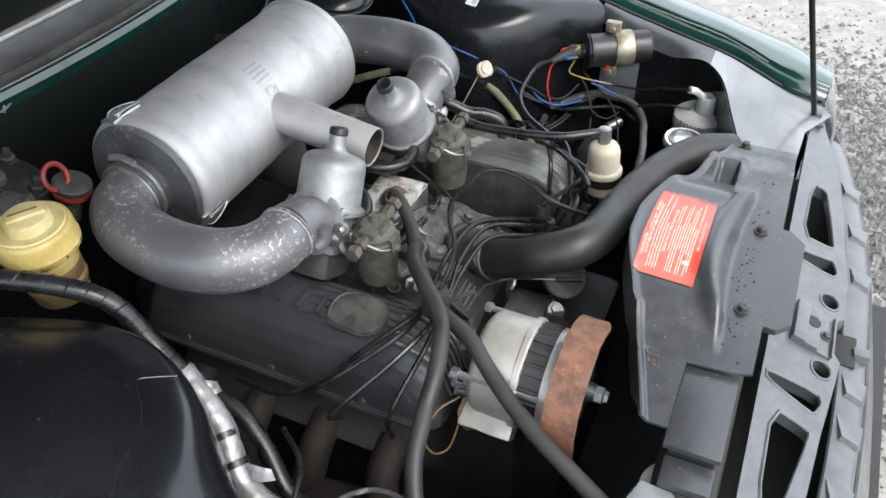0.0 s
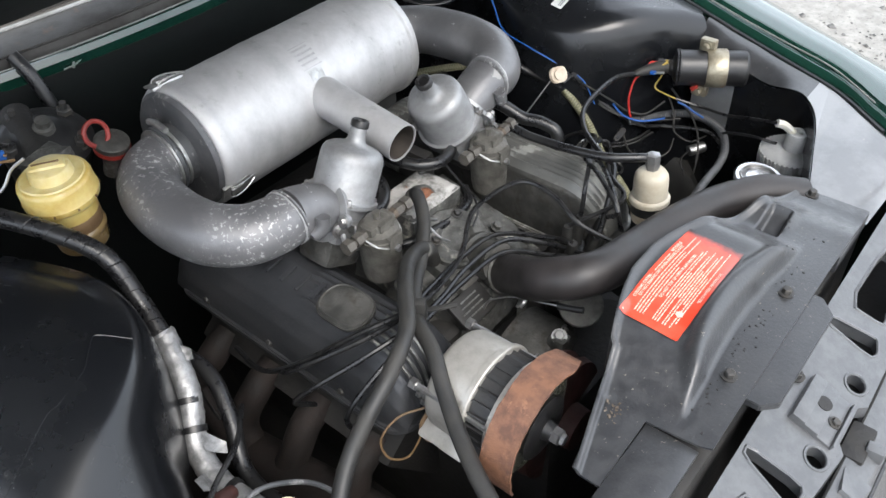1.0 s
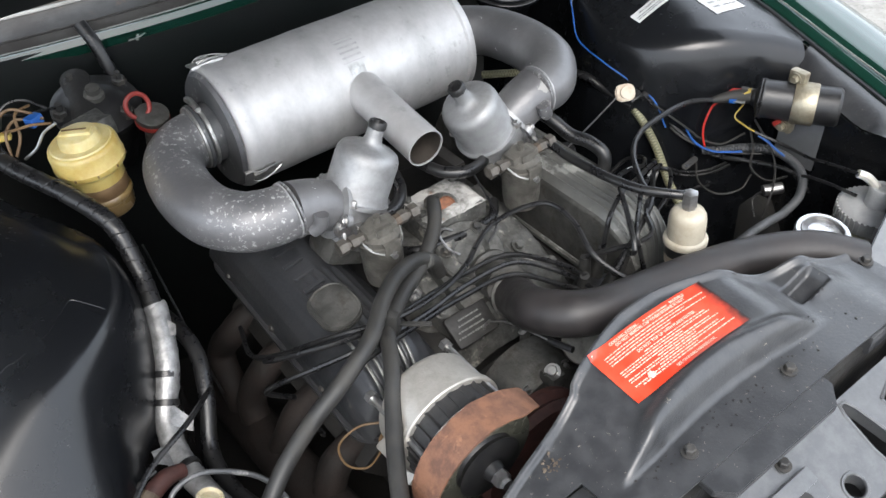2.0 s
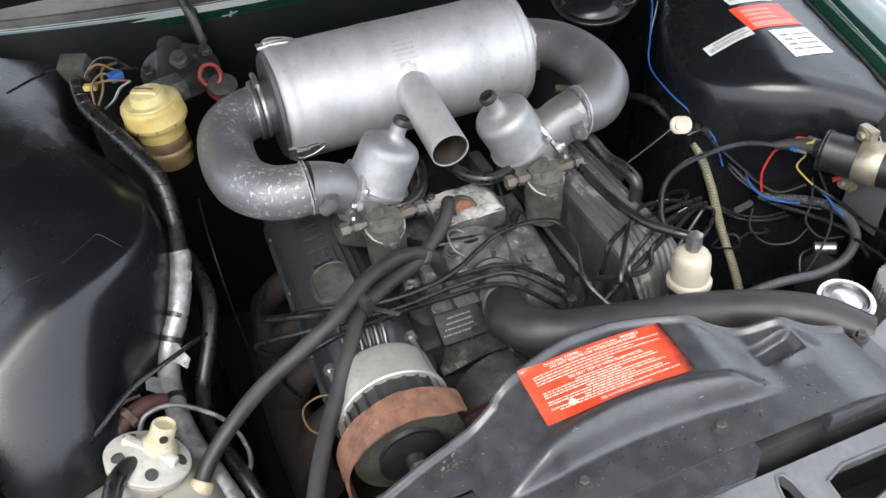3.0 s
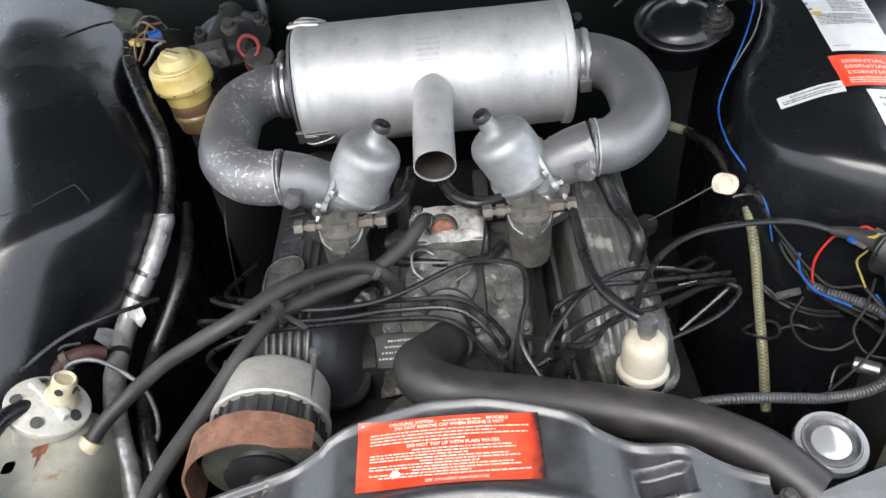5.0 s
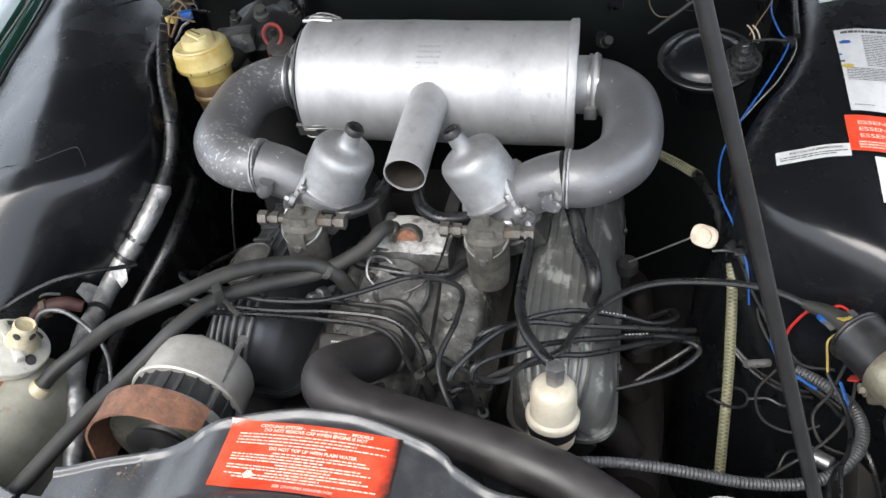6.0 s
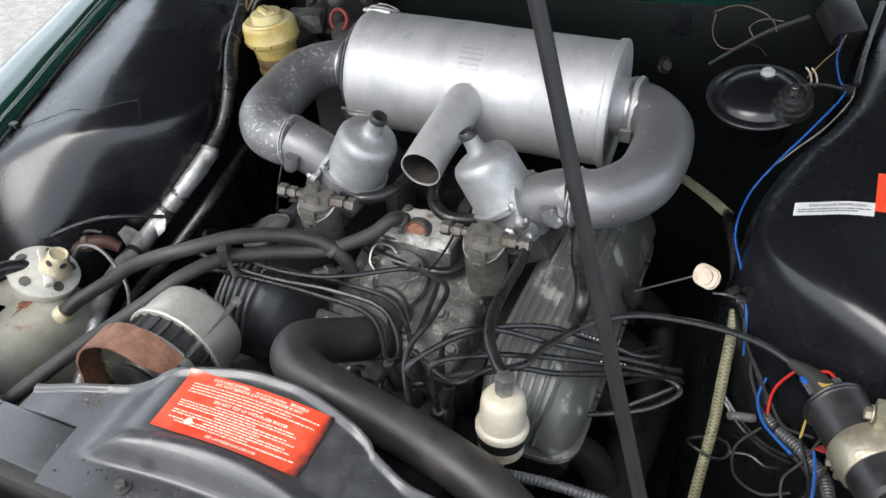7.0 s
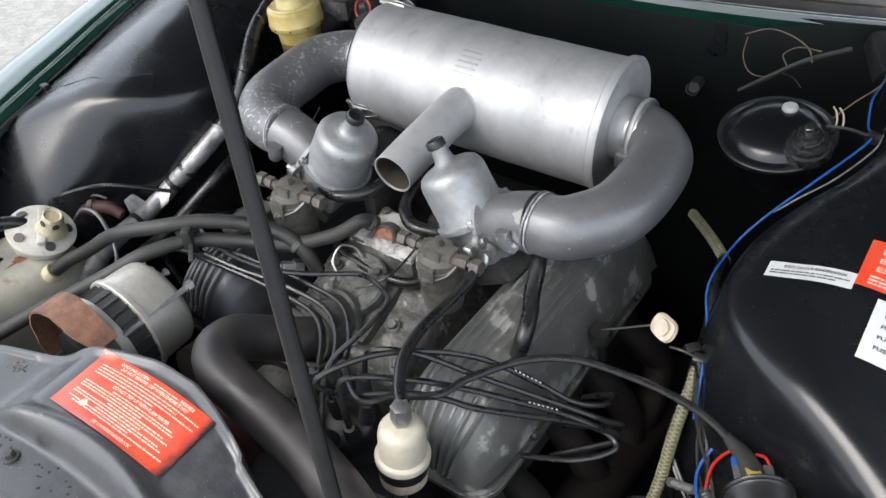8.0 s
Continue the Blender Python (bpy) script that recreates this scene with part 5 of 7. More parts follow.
pl = thing("pump_inlet", (0.030, 0.222, 0.66), "dull round pump cover with a bright bolt beneath the hose", "pump cover")
part("disc", turned([(-0.06, 0.020), (-0.006, 0.024), (-0.004, 0.029), (0.0, 0.030), (0.002, 0.028), (0.0015, 0.020), (0.003, 0.017), (0.003, 0)], (0.030, 0.224, 0.682), (-0.55, -0.35, 0.75), 32), M_FILTER, pl)
part("lug", lumpy(block((-0.010, -0.012, -0.020), (0.010, 0.012, 0.0), 0.003, Matrix.Translation((-0.030, 0.218, 0.678))), 0.002, 70, 1), M_DIRTY, pl)
part("bolt", hexbolt(bmesh.new(), (-0.030, 0.218, 0.678), (-0.4, -0.2, 0.9), 0.0068, 0.007), M_ZINC, pl, "bright hexagon bolt")
# distributor
di = thing("distributor", (0.09, 0.255, 0.60), "black distributor cap crowded with leads", "distributor")
part("body", turned([(-0.10, 0.022), (-0.02, 0.030), (-0.015, 0.040), (0, 0.041)], (0.088, 0.262, 0.672), (0.10, -0.25, 1), 24), M_DIRTY, di)
part("cap", turned([(0, 0.042), (0.022, 0.041), (0.030, 0.036), (0.034, 0.028), (0.036, 0)], (0.088, 0.262, 0.672), (0.10, -0.25, 1), 24), M_PLASTIC, di)
TOWERS = []
for k in range(9):
    a = 2 * math.pi * k / 8
    rr = 0.030 if k < 8 else 0.0
    m = frame_of((0.088, 0.262, 0.672), (0.10, -0.25, 1))
    p = m @ Vector((rr * math.cos(a), rr * math.sin(a), 0.030))
    q = m @ Vector((rr * math.cos(a) * 1.35, rr * math.sin(a) * 1.35, 0.074))
    TOWERS.append((p, q))
    part("lead_boot", tube([p, p.lerp(q, 0.5), q], [0.0095, 0.0086, 0.0060], seg=12), M_RUBBER, di, "rubber lead boot")

# alternator with rusty fan guard
alt = thing("alternator", (-0.19, 0.20, 0.68), "dull alloy alternator with black stator and rusty guard strap", "alternator")
CX, CZ = -0.194, 0.738
part("rear_case", turned([(0, 0.030), (0.002, 0.050), (0.006, 0.056), (0.012, 0.0595), (0.052, 0.0608), (0.053, 0.0635), (0.0585, 0.0640), (0.060, 0.0625), (0.060, 0.03)], (CX, 0.256, CZ), (0, -1, 0), 48), M_ALTAL, alt)
part("stator", turned([(0, 0.0565), (0.026, 0.0565), (0.026, 0)], (CX, 0.197, CZ), (0, -1, 0), 48), M_STATOR, alt)
for k in range(24):
    a = 2 * math.pi * k / 24
    part("stator_fin", block((-0.0010, -0.0030, 0), (0.0012, 0.0030, 0.024), 0, frame_of((CX + 0.0572 * math.cos(a), 0.1965, CZ + 0.0572 * math.sin(a)), (0, -1, 0)) @ Matrix.Rotation(-a, 4, "Z")), M_STATOR, alt)
part("mounting_foot", lumpy(block((-0.018, -0.032, -0.014), (0.018, 0.032, 0.012), 0.004, Matrix.Translation((CX - 0.040, 0.230, CZ - 0.050)) @ Matrix.Rotation(radians(-38), 4, "Y")), 0.0014, 60, 2), M_ALTAL, alt, "cast mounting foot")
part("front_case", turned([(0, 0.059), (0.012, 0.060), (0.018, 0.052), (0.018, 0)], (CX, 0.172, CZ), (0, -1, 0), 48), M_ALTAL, alt)
for a in (35, 155, 275):
    x, z = CX + 0.0572 * math.cos(radians(a)), CZ + 0.0572 * math.sin(radians(a))
    bt = tube([(x, 0.268, z), (x, 0.22, z), (x, 0.17, z)], 0.0038, seg=8)
    lathe(bt, [(0, 0.007), (0.008, 0.007), (0.009, 0)], (x, 0.262, z), (0, 1, 0), 6)
    part("through_bolt", bt, M_STEEL, alt)
part("pulley", turned([(0, 0.012), (0.004, 0.038), (0.012, 0.034), (0.018, 0.038), (0.020, 0.034), (0.021, 0.012), (0.030, 0.010), (0.031, 0)], (CX, 0.152, CZ), (0, -1, 0), 32), M_PLASTIC, alt)
part("pulley_nut", turned([(0.028, 0.010), (0.038, 0.010), (0.040, 0.0075), (0.044, 0.0065), (0.044, 0)], (CX, 0.152, CZ), (0, -1, 0), 6), M_STEEL, alt, "bright pulley nut", 30)
part("fan", turned([(0, 0.015), (0.002, 0.060), (0.014, 0.062), (0.016, 0.050), (0.017, 0.015)], (CX, 0.160, CZ), (0, -1, 0), 36), M_FAN, alt)


def guard(u, v):
    a = radians(203 - 164 * u)
    r = 0.0765 + 0.003 * ease((u - 0.80) / 0.20) + 0.0012 * noise.noise((u * 9, v * 2, 3.0))
    wavy = 0.0016 * noise.noise((u * 14, v * 9, 7.0))
    return Vector((CX + r * math.cos(a), 0.161 - (0.037 - 0.010 * ease((u - 0.86) / 0.14)) * v + wavy - 0.003 * ease((u - 0.75) / 0.25), CZ + r * math.sin(a)))


part("guard_strap", sheet(guard, span(0, 1, 40), span(0, 1, 5), 0.003), M_RUST, alt, "rusty steel guard strap")
for x, z in ((-0.232, 0.726), (-0.226, 0.705), (-0.205, 0.760), (-0.238, 0.748)):
    term = turned([(0, 0.006), (0.004, 0.006), (0.004, 0.003), (0.018, 0.003), (0.018, 0.005), (0.022, 0.005), (0.022, 0)], (x, 0.254, z), (0, 1, 0), 8)
    part("terminal", term, M_STEEL, alt)

# radiator top hose
rh = thing("radiator_hose", (0.1, 0.17, 0.70), "thick black rubber radiator top hose", "hose")
part("hose", tube([(0.004, 0.340, 0.700), (-0.010, 0.302, 0.722), (-0.026, 0.266, 0.748), (-0.033, 0.235, 0.771), (-0.022, 0.204, 0.784), (0.008, 0.186, 0.784), (0.050, 0.180, 0.778), (0.100, 0.174, 0.771), (0.160, 0.162, 0.767), (0.225, 0.141, 0.764), (0.285, 0.105, 0.762), (0.325, 0.065, 0.750)], [0.0270, 0.0268, 0.0262, 0.0252, 0.0248, 0.0245], seg=28, n=8), M_RADHOSE, rh)
part("hose_clamp", turned([(-0.005, 0.0285), (-0.004, 0.0303), (0.004, 0.0303), (0.005, 0.0285)], (-0.003, 0.321, 0.711), (-0.3, -1, 0.55), 28), M_DIRTY, rh, "grimy hose clamp")

# ---- fluid bottles and caps ----
rv = thing("fluid_reservoir", (-0.355, 0.672, 0.83), "yellowed plastic brake fluid reservoir, half full", "fluid reservoir")
RA = Vector((-0.05, -0.03, 1)).normalized()
RB = Vector((-0.352, 0.704, 0.826))
part("bottle", turned([(-0.016, 0.024), (-0.012, 0.029), (-0.009, 0.0305), (0.006, 0.0315), (0.008, 0.0335), (0.0115, 0.0340), (0.015, 0.0335), (0.017, 0.0318), (0.036, 0.0325)], RB, RA, 40), M_FLUID, rv, "brown stained lower bottle")
part("neck", turned([(0.034, 0.0326), (0.038, 0.0330), (0.056, 0.0345), (0.058, 0.038)], RB, RA, 40), M_YELLOW, rv)
part("fluid_band", turned([(0.0185, 0.0320), (0.0195, 0.0326), (0.0355, 0.0331), (0.0365, 0.0325)], RB, RA, 36), M_BROWNW, rv, "darker band of fluid")
part("collar", turned([(0.055, 0.036), (0.057, 0.0410), (0.0595, 0.0428), (0.0655, 0.0432), (0.0665, 0.0424), (0.083, 0.0418), (0.0875, 0.0405), (0.0900, 0.0375), (0.0900, 0.020)], RB, RA, 48), M_YELLOW, rv)
part("top_disc", turned([(0.0895, 0.0372), (0.0918, 0.0355), (0.0912, 0.030), (0.0905, 0.0255), (0.0905, 0)], RB, RA, 40), M_PALEYEL, rv, "milky top of the collar")
cap = part("cap", turned([(0.090, 0.0250), (0.0985, 0.0243), (0.1025, 0.0225), (0.1040, 0.019), (0.1040, 0)], RB, RA, 28), M_PALEYEL, rv, "milky moulded cap")
capm = frame_of(RB, RA) @ Matrix.Rotation(radians(25), 4, "Z")
part("cap_grip", lumpy(block((-0.020, -0.0080, 0.099), (0.020, 0.0080, 0.1075), 0.0035, capm), 0.0016, 90, 2), M_PALEYEL, cap)
part("cap_slot", block((-0.016, -0.0010, 0.1068), (0.014, 0.0010, 0.1086), 0.0005, capm), M_BROWNW, cap)
for k in range(10):
    part("collar_notch", block((-0.0012, -0.0010, 0.061), (0.0012, 0.0010, 0.064), 0, frame_of(RB, RA) @ Matrix.Rotation(radians(36 * k), 4, "Z") @ Matrix.Translation((0.0431, 0, 0))), M_BROWNW, rv)
mc = thing("brake_master_cylinder", (-0.31, 0.82, 0.85), "grimy alloy brake cylinder and studded black flange", "brake cylinder")
part("body", tube([(-0.345, 0.73, 0.862), (-0.325, 0.80, 0.885), (-0.31, 0.88, 0.905)], 0.020, seg=20), M_BLOCK, mc)
MN = Vector((0.05, -0.32, 0.95)).normalized()
part("flange", turned([(-0.10, 0.040), (-0.012, 0.055), (-0.008, 0.058), (-0.002, 0.058), (0.0, 0.054), (0.003, 0.046), (0.003, 0.040), (0.008, 0.034), (0.013, 0.022), (0.015, 0)], (-0.305, 0.822, 0.892), MN, 36), M_PLASTIC, mc, "grimy round flange")
part("boss", turned([(0.012, 0.014), (0.020, 0.013), (0.022, 0.009), (0.030, 0.009), (0.030, 0)], (-0.305, 0.822, 0.892), MN, 18), M_DIRTY, mc)
part("casting", lumpy(block((-0.030, -0.018, -0.020), (0.026, 0.018, 0.012), 0.006, Matrix.Translation((-0.330, 0.768, 0.893)) @ Matrix.Rotation(radians(20), 4, "Z")), 0.006, 55, 2), M_CORRODED, mc, "pale corroded casting")
for a, rr in ((100, 0.046), (172, 0.047), (238, 0.046), (300, 0.045), (20, 0.047)):
    p = frame_of((-0.305, 0.822, 0.892), MN) @ Vector((rr * math.cos(radians(a)), rr * math.sin(radians(a)), 0.0))
    st = turned([(0, 0.0125), (0.002, 0.0125), (0.0025, 0.0095), (0.010, 0.0095), (0.011, 0.008), (0.011, 0.005), (0.021, 0.0045), (0.021, 0)], p, MN, 6)
    part("stud", st, M_BOLT, mc, "hexagon nut on its stud", 30)
part("hose", tube([(-0.262, 0.868, 0.86), (-0.262, 0.880, 0.905), (-0.266, 0.893, 0.940), (-0.272, 0.91, 0.965)], 0.009, seg=12), M_LEAD, mc)
dc = thing("red_filler_cap", (-0.258, 0.76, 0.86), "faded red round cap with a red pull ring", "cap")
part("cap", turned([(-0.05, 0.012), (-0.006, 0.012), (-0.006, 0.022), (0.006, 0.022), (0.008, 0.019), (0.008, 0)], (-0.255, 0.757, 0.880), (0.1, -0.35, 1), 24), M_DIRTY, dc)
part("rim", turned([(-0.007, 0.0215), (-0.007, 0.0228), (-0.001, 0.0228), (-0.001, 0.0215)], (-0.255, 0.757, 0.880), (0.1, -0.35, 1), 24), M_REDCAP, dc)
ring = [(-0.267 + 0.0150 * math.cos(a), 0.762 + 0.005 * math.sin(a), 0.900 + 0.0150 * math.sin(a)) for a in [2 * math.pi * k / 10 for k in range(11)]]
part("pull_ring", tube(ring, 0.0032, seg=8, n=4), M_REDCAP, dc, "red pull ring")

wt = thing("expansion_tank", (-0.48, 0.20, 0.45), "stained translucent expansion tank with a white moulded cap", "expansion tank")


def tank_pt(u, v):
    a, b = 2 * math.pi * u, (v - 0.5) * math.pi
    e = 0.55
    c = math.copysign(abs(math.cos(a)) ** e, math.cos(a)) * abs(math.cos(b)) ** 0.45
    d = math.copysign(abs(math.sin(a)) ** e, math.sin(a)) * abs(math.cos(b)) ** 0.45
    f = math.copysign(abs(math.sin(b)) ** 0.6, math.sin(b))
    return Vector((-0.492 + 0.098 * c, 0.190 + 0.105 * d, 0.585 + 0.128 * f + 0.10 * (0.098 * c)))


part("tank", sheet(tank_pt, span(0, 1, 49), span(0.001, 0.999, 25), 0), M_TANK, wt, smooth=80)
CA = Vector((0.48, 0.16, 0.86)).normalized()
CP = Vector((-0.4585, 0.249, 0.7365))
part("cap_plate", turned([(-0.05, 0.030), (-0.008, 0.034), (-0.007, 0.042), (-0.001, 0.0435), (0.0005, 0.0425), (0.001, 0.0445), (0.0045, 0.0455), (0.0065, 0.0445), (0.008, 0.040), (0.012, 0.028), (0.016, 0.018), (0.017, 0)], CP, CA, 44), M_WHITE, wt, "white moulded tank cap")
fm = frame_of(CP, CA)
for a in (15, 85, 160, 235, 310):
    c = fm @ Vector((0.0335 * math.cos(radians(a)), 0.0335 * math.sin(radians(a)), 0.0108))
    n = (fm.to_3x3() @ Vector((0.5 * math.cos(radians(a)), 0.5 * math.sin(radians(a)), 0.87)))
    part("cap_hole", turned([(0, 0.0068), (0.0012, 0.0068), (0.0012, 0)], c, n, 14), M_DIRTY, wt)
part("cap_ridge", block((-0.032, -0.006, 0.008), (0.032, 0.006, 0.020), 0.004, fm @ Matrix.Rotation(radians(35), 4, "Z")), M_WHITE, wt)
SP = CP + Vector((0.013, 0.008, 0.003))
part("spout", turned([(0.004, 0.022), (0.012, 0.0165), (0.018, 0.0140), (0.034, 0.0132), (0.036, 0.0115), (0.033, 0.009), (0.033, 0)], SP, CA, 20), M_CREAM, wt)
sm = frame_of(SP, CA)
for a in (160, 235, 310):
    d = Vector((math.cos(radians(a)), math.sin(radians(a)), 0))
    part("spout_hole", turned([(0, 0.0048), (0.001, 0.0048), (0.001, 0)], sm @ (d * 0.0136 + Vector((0, 0, 0.025))), sm.to_3x3() @ d, 12), M_PLASTIC, wt)
part("nozzle", tube([(-0.4665, 0.2440, 0.742), (-0.4735, 0.2340, 0.757), (-0.4860, 0.2080, 0.766), (-0.4960, 0.1700, 0.755), (-0.5000, 0.1280, 0.715), (-0.500, 0.095, 0.65)], 0.0098, seg=14), M_LEAD, wt)
part("outlet_collar", turned([(-0.01, 0.014), (0.002, 0.0135), (0.005, 0.0125), (0.005, 0)], (-0.4140, 0.2230, 0.7010), (0.58, 0.60, 0.55), 20), M_CREAM, wt)
rgt = random.Random(6)
stain = bmesh.new()
mid = stain.verts.new(tank_pt(0.105, 0.972) + Vector((0, 0, 0.0007)))
rings = [[], []]
for k in range(18):
    rr = rgt.uniform(0.55, 1.0)
    for j, f in enumerate((0.5, 1.0)):
        rings[j].append(stain.verts.new(tank_pt(0.105 + 0.130 * rr * f * math.cos(k * math.pi / 9), 0.972 + 0.021 * rr * f * math.sin(k * math.pi / 9)) + Vector((0.0003, 0, 0.0007))))
for k in range(18):
    n = (k + 1) % 18
    stain.faces.new((mid, rings[0][k], rings[0][n]))
    stain.faces.new((rings[0][k], rings[1][k], rings[1][n], rings[0][n]))
part("rust_stain", stain, M_COPPER, wt, "orange rust stain")
line0 = [(-0.370, 0.410, 0.739), (-0.415, 0.356, 0.767), (-0.464, 0.337, 0.757), (-0.504, 0.308, 0.743), (-0.555, 0.295, 0.705)]
whole("black_cable", tube(line0, 0.0030, seg=8), M_LEAD, "thin black cable across the loom", "cable")
whole("grey_tube", tube([(-0.470, 0.300, 0.715), (-0.455, 0.315, 0.735), (-0.420, 0.318, 0.732), (-0.375, 0.300, 0.700), (-0.360, 0.270, 0.665), (-0.375, 0.25, 0.63)], 0.0030, seg=8), M_CANDARK, "thin grey tube behind the tank", "tube")
vl = thing("rusty_valve", (-0.46, 0.34, 0.69), "rusty brown pipe valve behind the tank", "valve")
part("pipe", tube([(-0.500, 0.322, 0.706), (-0.478, 0.340, 0.714), (-0.455, 0.352, 0.714), (-0.436, 0.358, 0.704)], [0.008, 0.0105, 0.0100, 0.008], seg=14), M_REDIRON, vl)
part("collar", turned([(-0.005, 0.010), (-0.004, 0.0130), (0.004, 0.0130), (0.005, 0.010)], (-0.478, 0.340, 0.714), (0.8, 0.5, 0.1), 8), M_RUSTDIM, vl)
part("lever", tube([(-0.500, 0.335, 0.722), (-0.480, 0.350, 0.729), (-0.460, 0.357, 0.726)], 0.0024, seg=6), M_RUBBER, vl)
whole("lower_hose", tube([(-0.376, 0.601, 0.740), (-0.358, 0.500, 0.728), (-0.372, 0.443, 0.698), (-0.398, 0.395, 0.660), (-0.398, 0.331, 0.652), (-0.372, 0.250, 0.648), (-0.35, 0.18, 0.60)], 0.0095, seg=14), M_LEAD, "dark rubber hose under the loom", "hose")
whole("brake_pipe", tube([(-0.338, 0.70, 0.74), (-0.340, 0.634, 0.689), (-0.339, 0.592, 0.615), (-0.335, 0.56, 0.55)], 0.0018, seg=8), M_LEAD, "thin dull metal pipe beside the engine", "pipe")

ht = thing("header_tank", (0.49, 0.13, 0.55), "grey bottle with a serrated black screw cap and rubber bung", "expansion bottle")
part("bottle", turned([(0, 0.045), (0.10, 0.046), (0.115, 0.040)], (0.480, 0.129, 0.577), (0, 0, 1), 32), M_TANK, ht)
sc = turned([(0, 0.043), (0.002, 0.0445), (0.022, 0.0445), (0.026, 0.040), (0.028, 0.020), (0.028, 0)], (0.480, 0.129, 0.688), (0, 0, 1), 40)
part("screw_cap", sc, M_CAP, ht)
for k in range(40):
    a = 2 * math.pi * k / 40
    part("cap_ridge", block((-0.0012, -0.0015, 0), (0.0024, 0.0015, 0.020), 0, Matrix.Translation((0.480 + 0.0445 * math.cos(a), 0.129 + 0.0445 * math.sin(a), 0.690)) @ Matrix.Rotation(a, 4, "Z")), M_CAP, ht)
part("bung", turned([(0, 0.016), (0.026, 0.0155), (0.030, 0.014), (0.030, 0.009), (0.024, 0.008), (0.024, 0)], (0.481, 0.127, 0.714), (0, 0, 1), 24), M_CAP, ht)
part("nipple", tube([(0.478, 0.133, 0.742), (0.470, 0.146, 0.755), (0.462, 0.156, 0.760)], 0.006, seg=8), M_WHITE, ht)
rc = thing("filler_neck", (0.372, 0.143, 0.66), "bright filler neck with a white pressure cap", "filler neck")
part("neck", turned([(0, 0.022), (0.045, 0.022), (0.046, 0.030), (0.052, 0.030)], (0.372, 0.143, 0.66), (0, -0.1, 1), 28), M_ZINC, rc)
part("cap", turned([(0.050, 0.034), (0.056, 0.036), (0.062, 0.034), (0.062, 0.029), (0.059, 0.027), (0.061, 0.016), (0.063, 0.012), (0.063, 0)], (0.372, 0.143, 0.66), (0, -0.1, 1), 36), M_WHITECAP, rc, "white metal pressure cap")
part("cap_ring", turned([(0.0605, 0.0285), (0.0645, 0.0280), (0.0645, 0.0262), (0.0605, 0.0258)], (0.372, 0.143, 0.66), (0, -0.1, 1), 36), M_STEEL, rc)
part("overflow", tube([(0.345, 0.14, 0.70), (0.330, 0.135, 0.702), (0.318, 0.13, 0.702)], 0.006, seg=10), M_BRASS, rc)

# white in-line breather filter
wf = thing("breather_filter", (0.206, 0.232, 0.70), "ivory plastic breather filter standing on a black and tan base", "breather filter")
WA = Vector((0.03, 0.08, 1))
WB = Vector((0.204, 0.226, 0.722))
part("dome", turned([(0.020, 0.0262), (0.0215, 0.0276), (0.027, 0.0278), (0.029, 0.0268), (0.0305, 0.0236), (0.056, 0.0234), (0.063, 0.0222), (0.068, 0.0192), (0.0705, 0.0145), (0.0715, 0.0100), (0.0715, 0)], WB, WA, 36), M_IVORY, wf)
part("black_band", turned([(0.006, 0.0252), (0.020, 0.0256), (0.020, 0.0000)], WB, WA, 36), M_PLASTIC, wf)
part("tan_foot", turned([(-0.012, 0.0165), (-0.008, 0.0240), (0.006, 0.0250), (0.006, 0.0000)], WB, WA, 36), M_TAG, wf)
part("union", turned([(0.071, 0.0087), (0.076, 0.0087), (0.076, 0.0100), (0.094, 0.0100), (0.095, 0.0078), (0.095, 0.0000)], WB, WA, 6), M_STEEL, wf, "hexagon union on top", 30)
part("stem", tube([(0.203, 0.224, 0.712), (0.201, 0.218, 0.680), (0.200, 0.215, 0.640)], 0.007, seg=10), M_STEEL, wf)

# ignition coil in its clamp
co = thing("ignition_coil", (0.55, 0.30, 0.70), "black ignition coil in a bright clamp on the inner wing", "ignition coil")
C0, C1 = Vector((0.5035, 0.3450, 0.775)), Vector((0.5580, 0.2486, 0.778))
cd = (C1 - C0).normalized()
part("can", turned([(0, 0.020), (0.002, 0.0285), (0.004, 0.0300), (0.008, 0.0285), ((C1 - C0).length - 0.004, 0.0285), ((C1 - C0).length, 0.025), ((C1 - C0).length, 0)], C0, cd, 40), M_PLASTIC, co)
part("rim", turned([(-0.002, 0.0270), (-0.0015, 0.0300), (0.0, 0.0306), (0.0012, 0.0300), (0.0018, 0.0290), (0.0030, 0.0300), (0.0042, 0.0304), (0.0054, 0.0298), (0.006, 0.0286)], C0, cd, 40), M_TAPEBLACK, co)
part("tower", turned([(-0.018, 0.0100), (-0.012, 0.0105), (-0.010, 0.0125), (-0.006, 0.0130), (-0.003, 0.022), (0.0, 0.026)], C0, cd, 24), M_PLASTIC, co)
BT = [C0 - cd * 0.012, C0 - cd * 0.024, Vector((0.4800, 0.3800, 0.7710)), Vector((0.4690, 0.3890, 0.7685)), Vector((0.4607, 0.3953, 0.7667))]
part("lead_boot", tube(BT, [0.0108, 0.0104, 0.0090, 0.0068, 0.0048], seg=16), M_RUBBER, co, "tapered rubber lead boot")
for q in (-1, 1):
    c = C0 - cd * 0.014 + Vector((q * 0.0135, 0.002, 0.004 * q))
    part("terminal", block((-0.0045, -0.0012, -0.004), (0.0045, 0.0012, 0.013), 0.0006, frame_of(c, -cd)), M_ZINC, co, "bright spade terminal")
    part("spade_connector", block((-0.0042, -0.0028, 0.009), (0.0042, 0.0028, 0.019), 0.001, frame_of(c, -cd)), M_BLUE if q < 0 else M_CONDUIT, co, "small crimped connector")
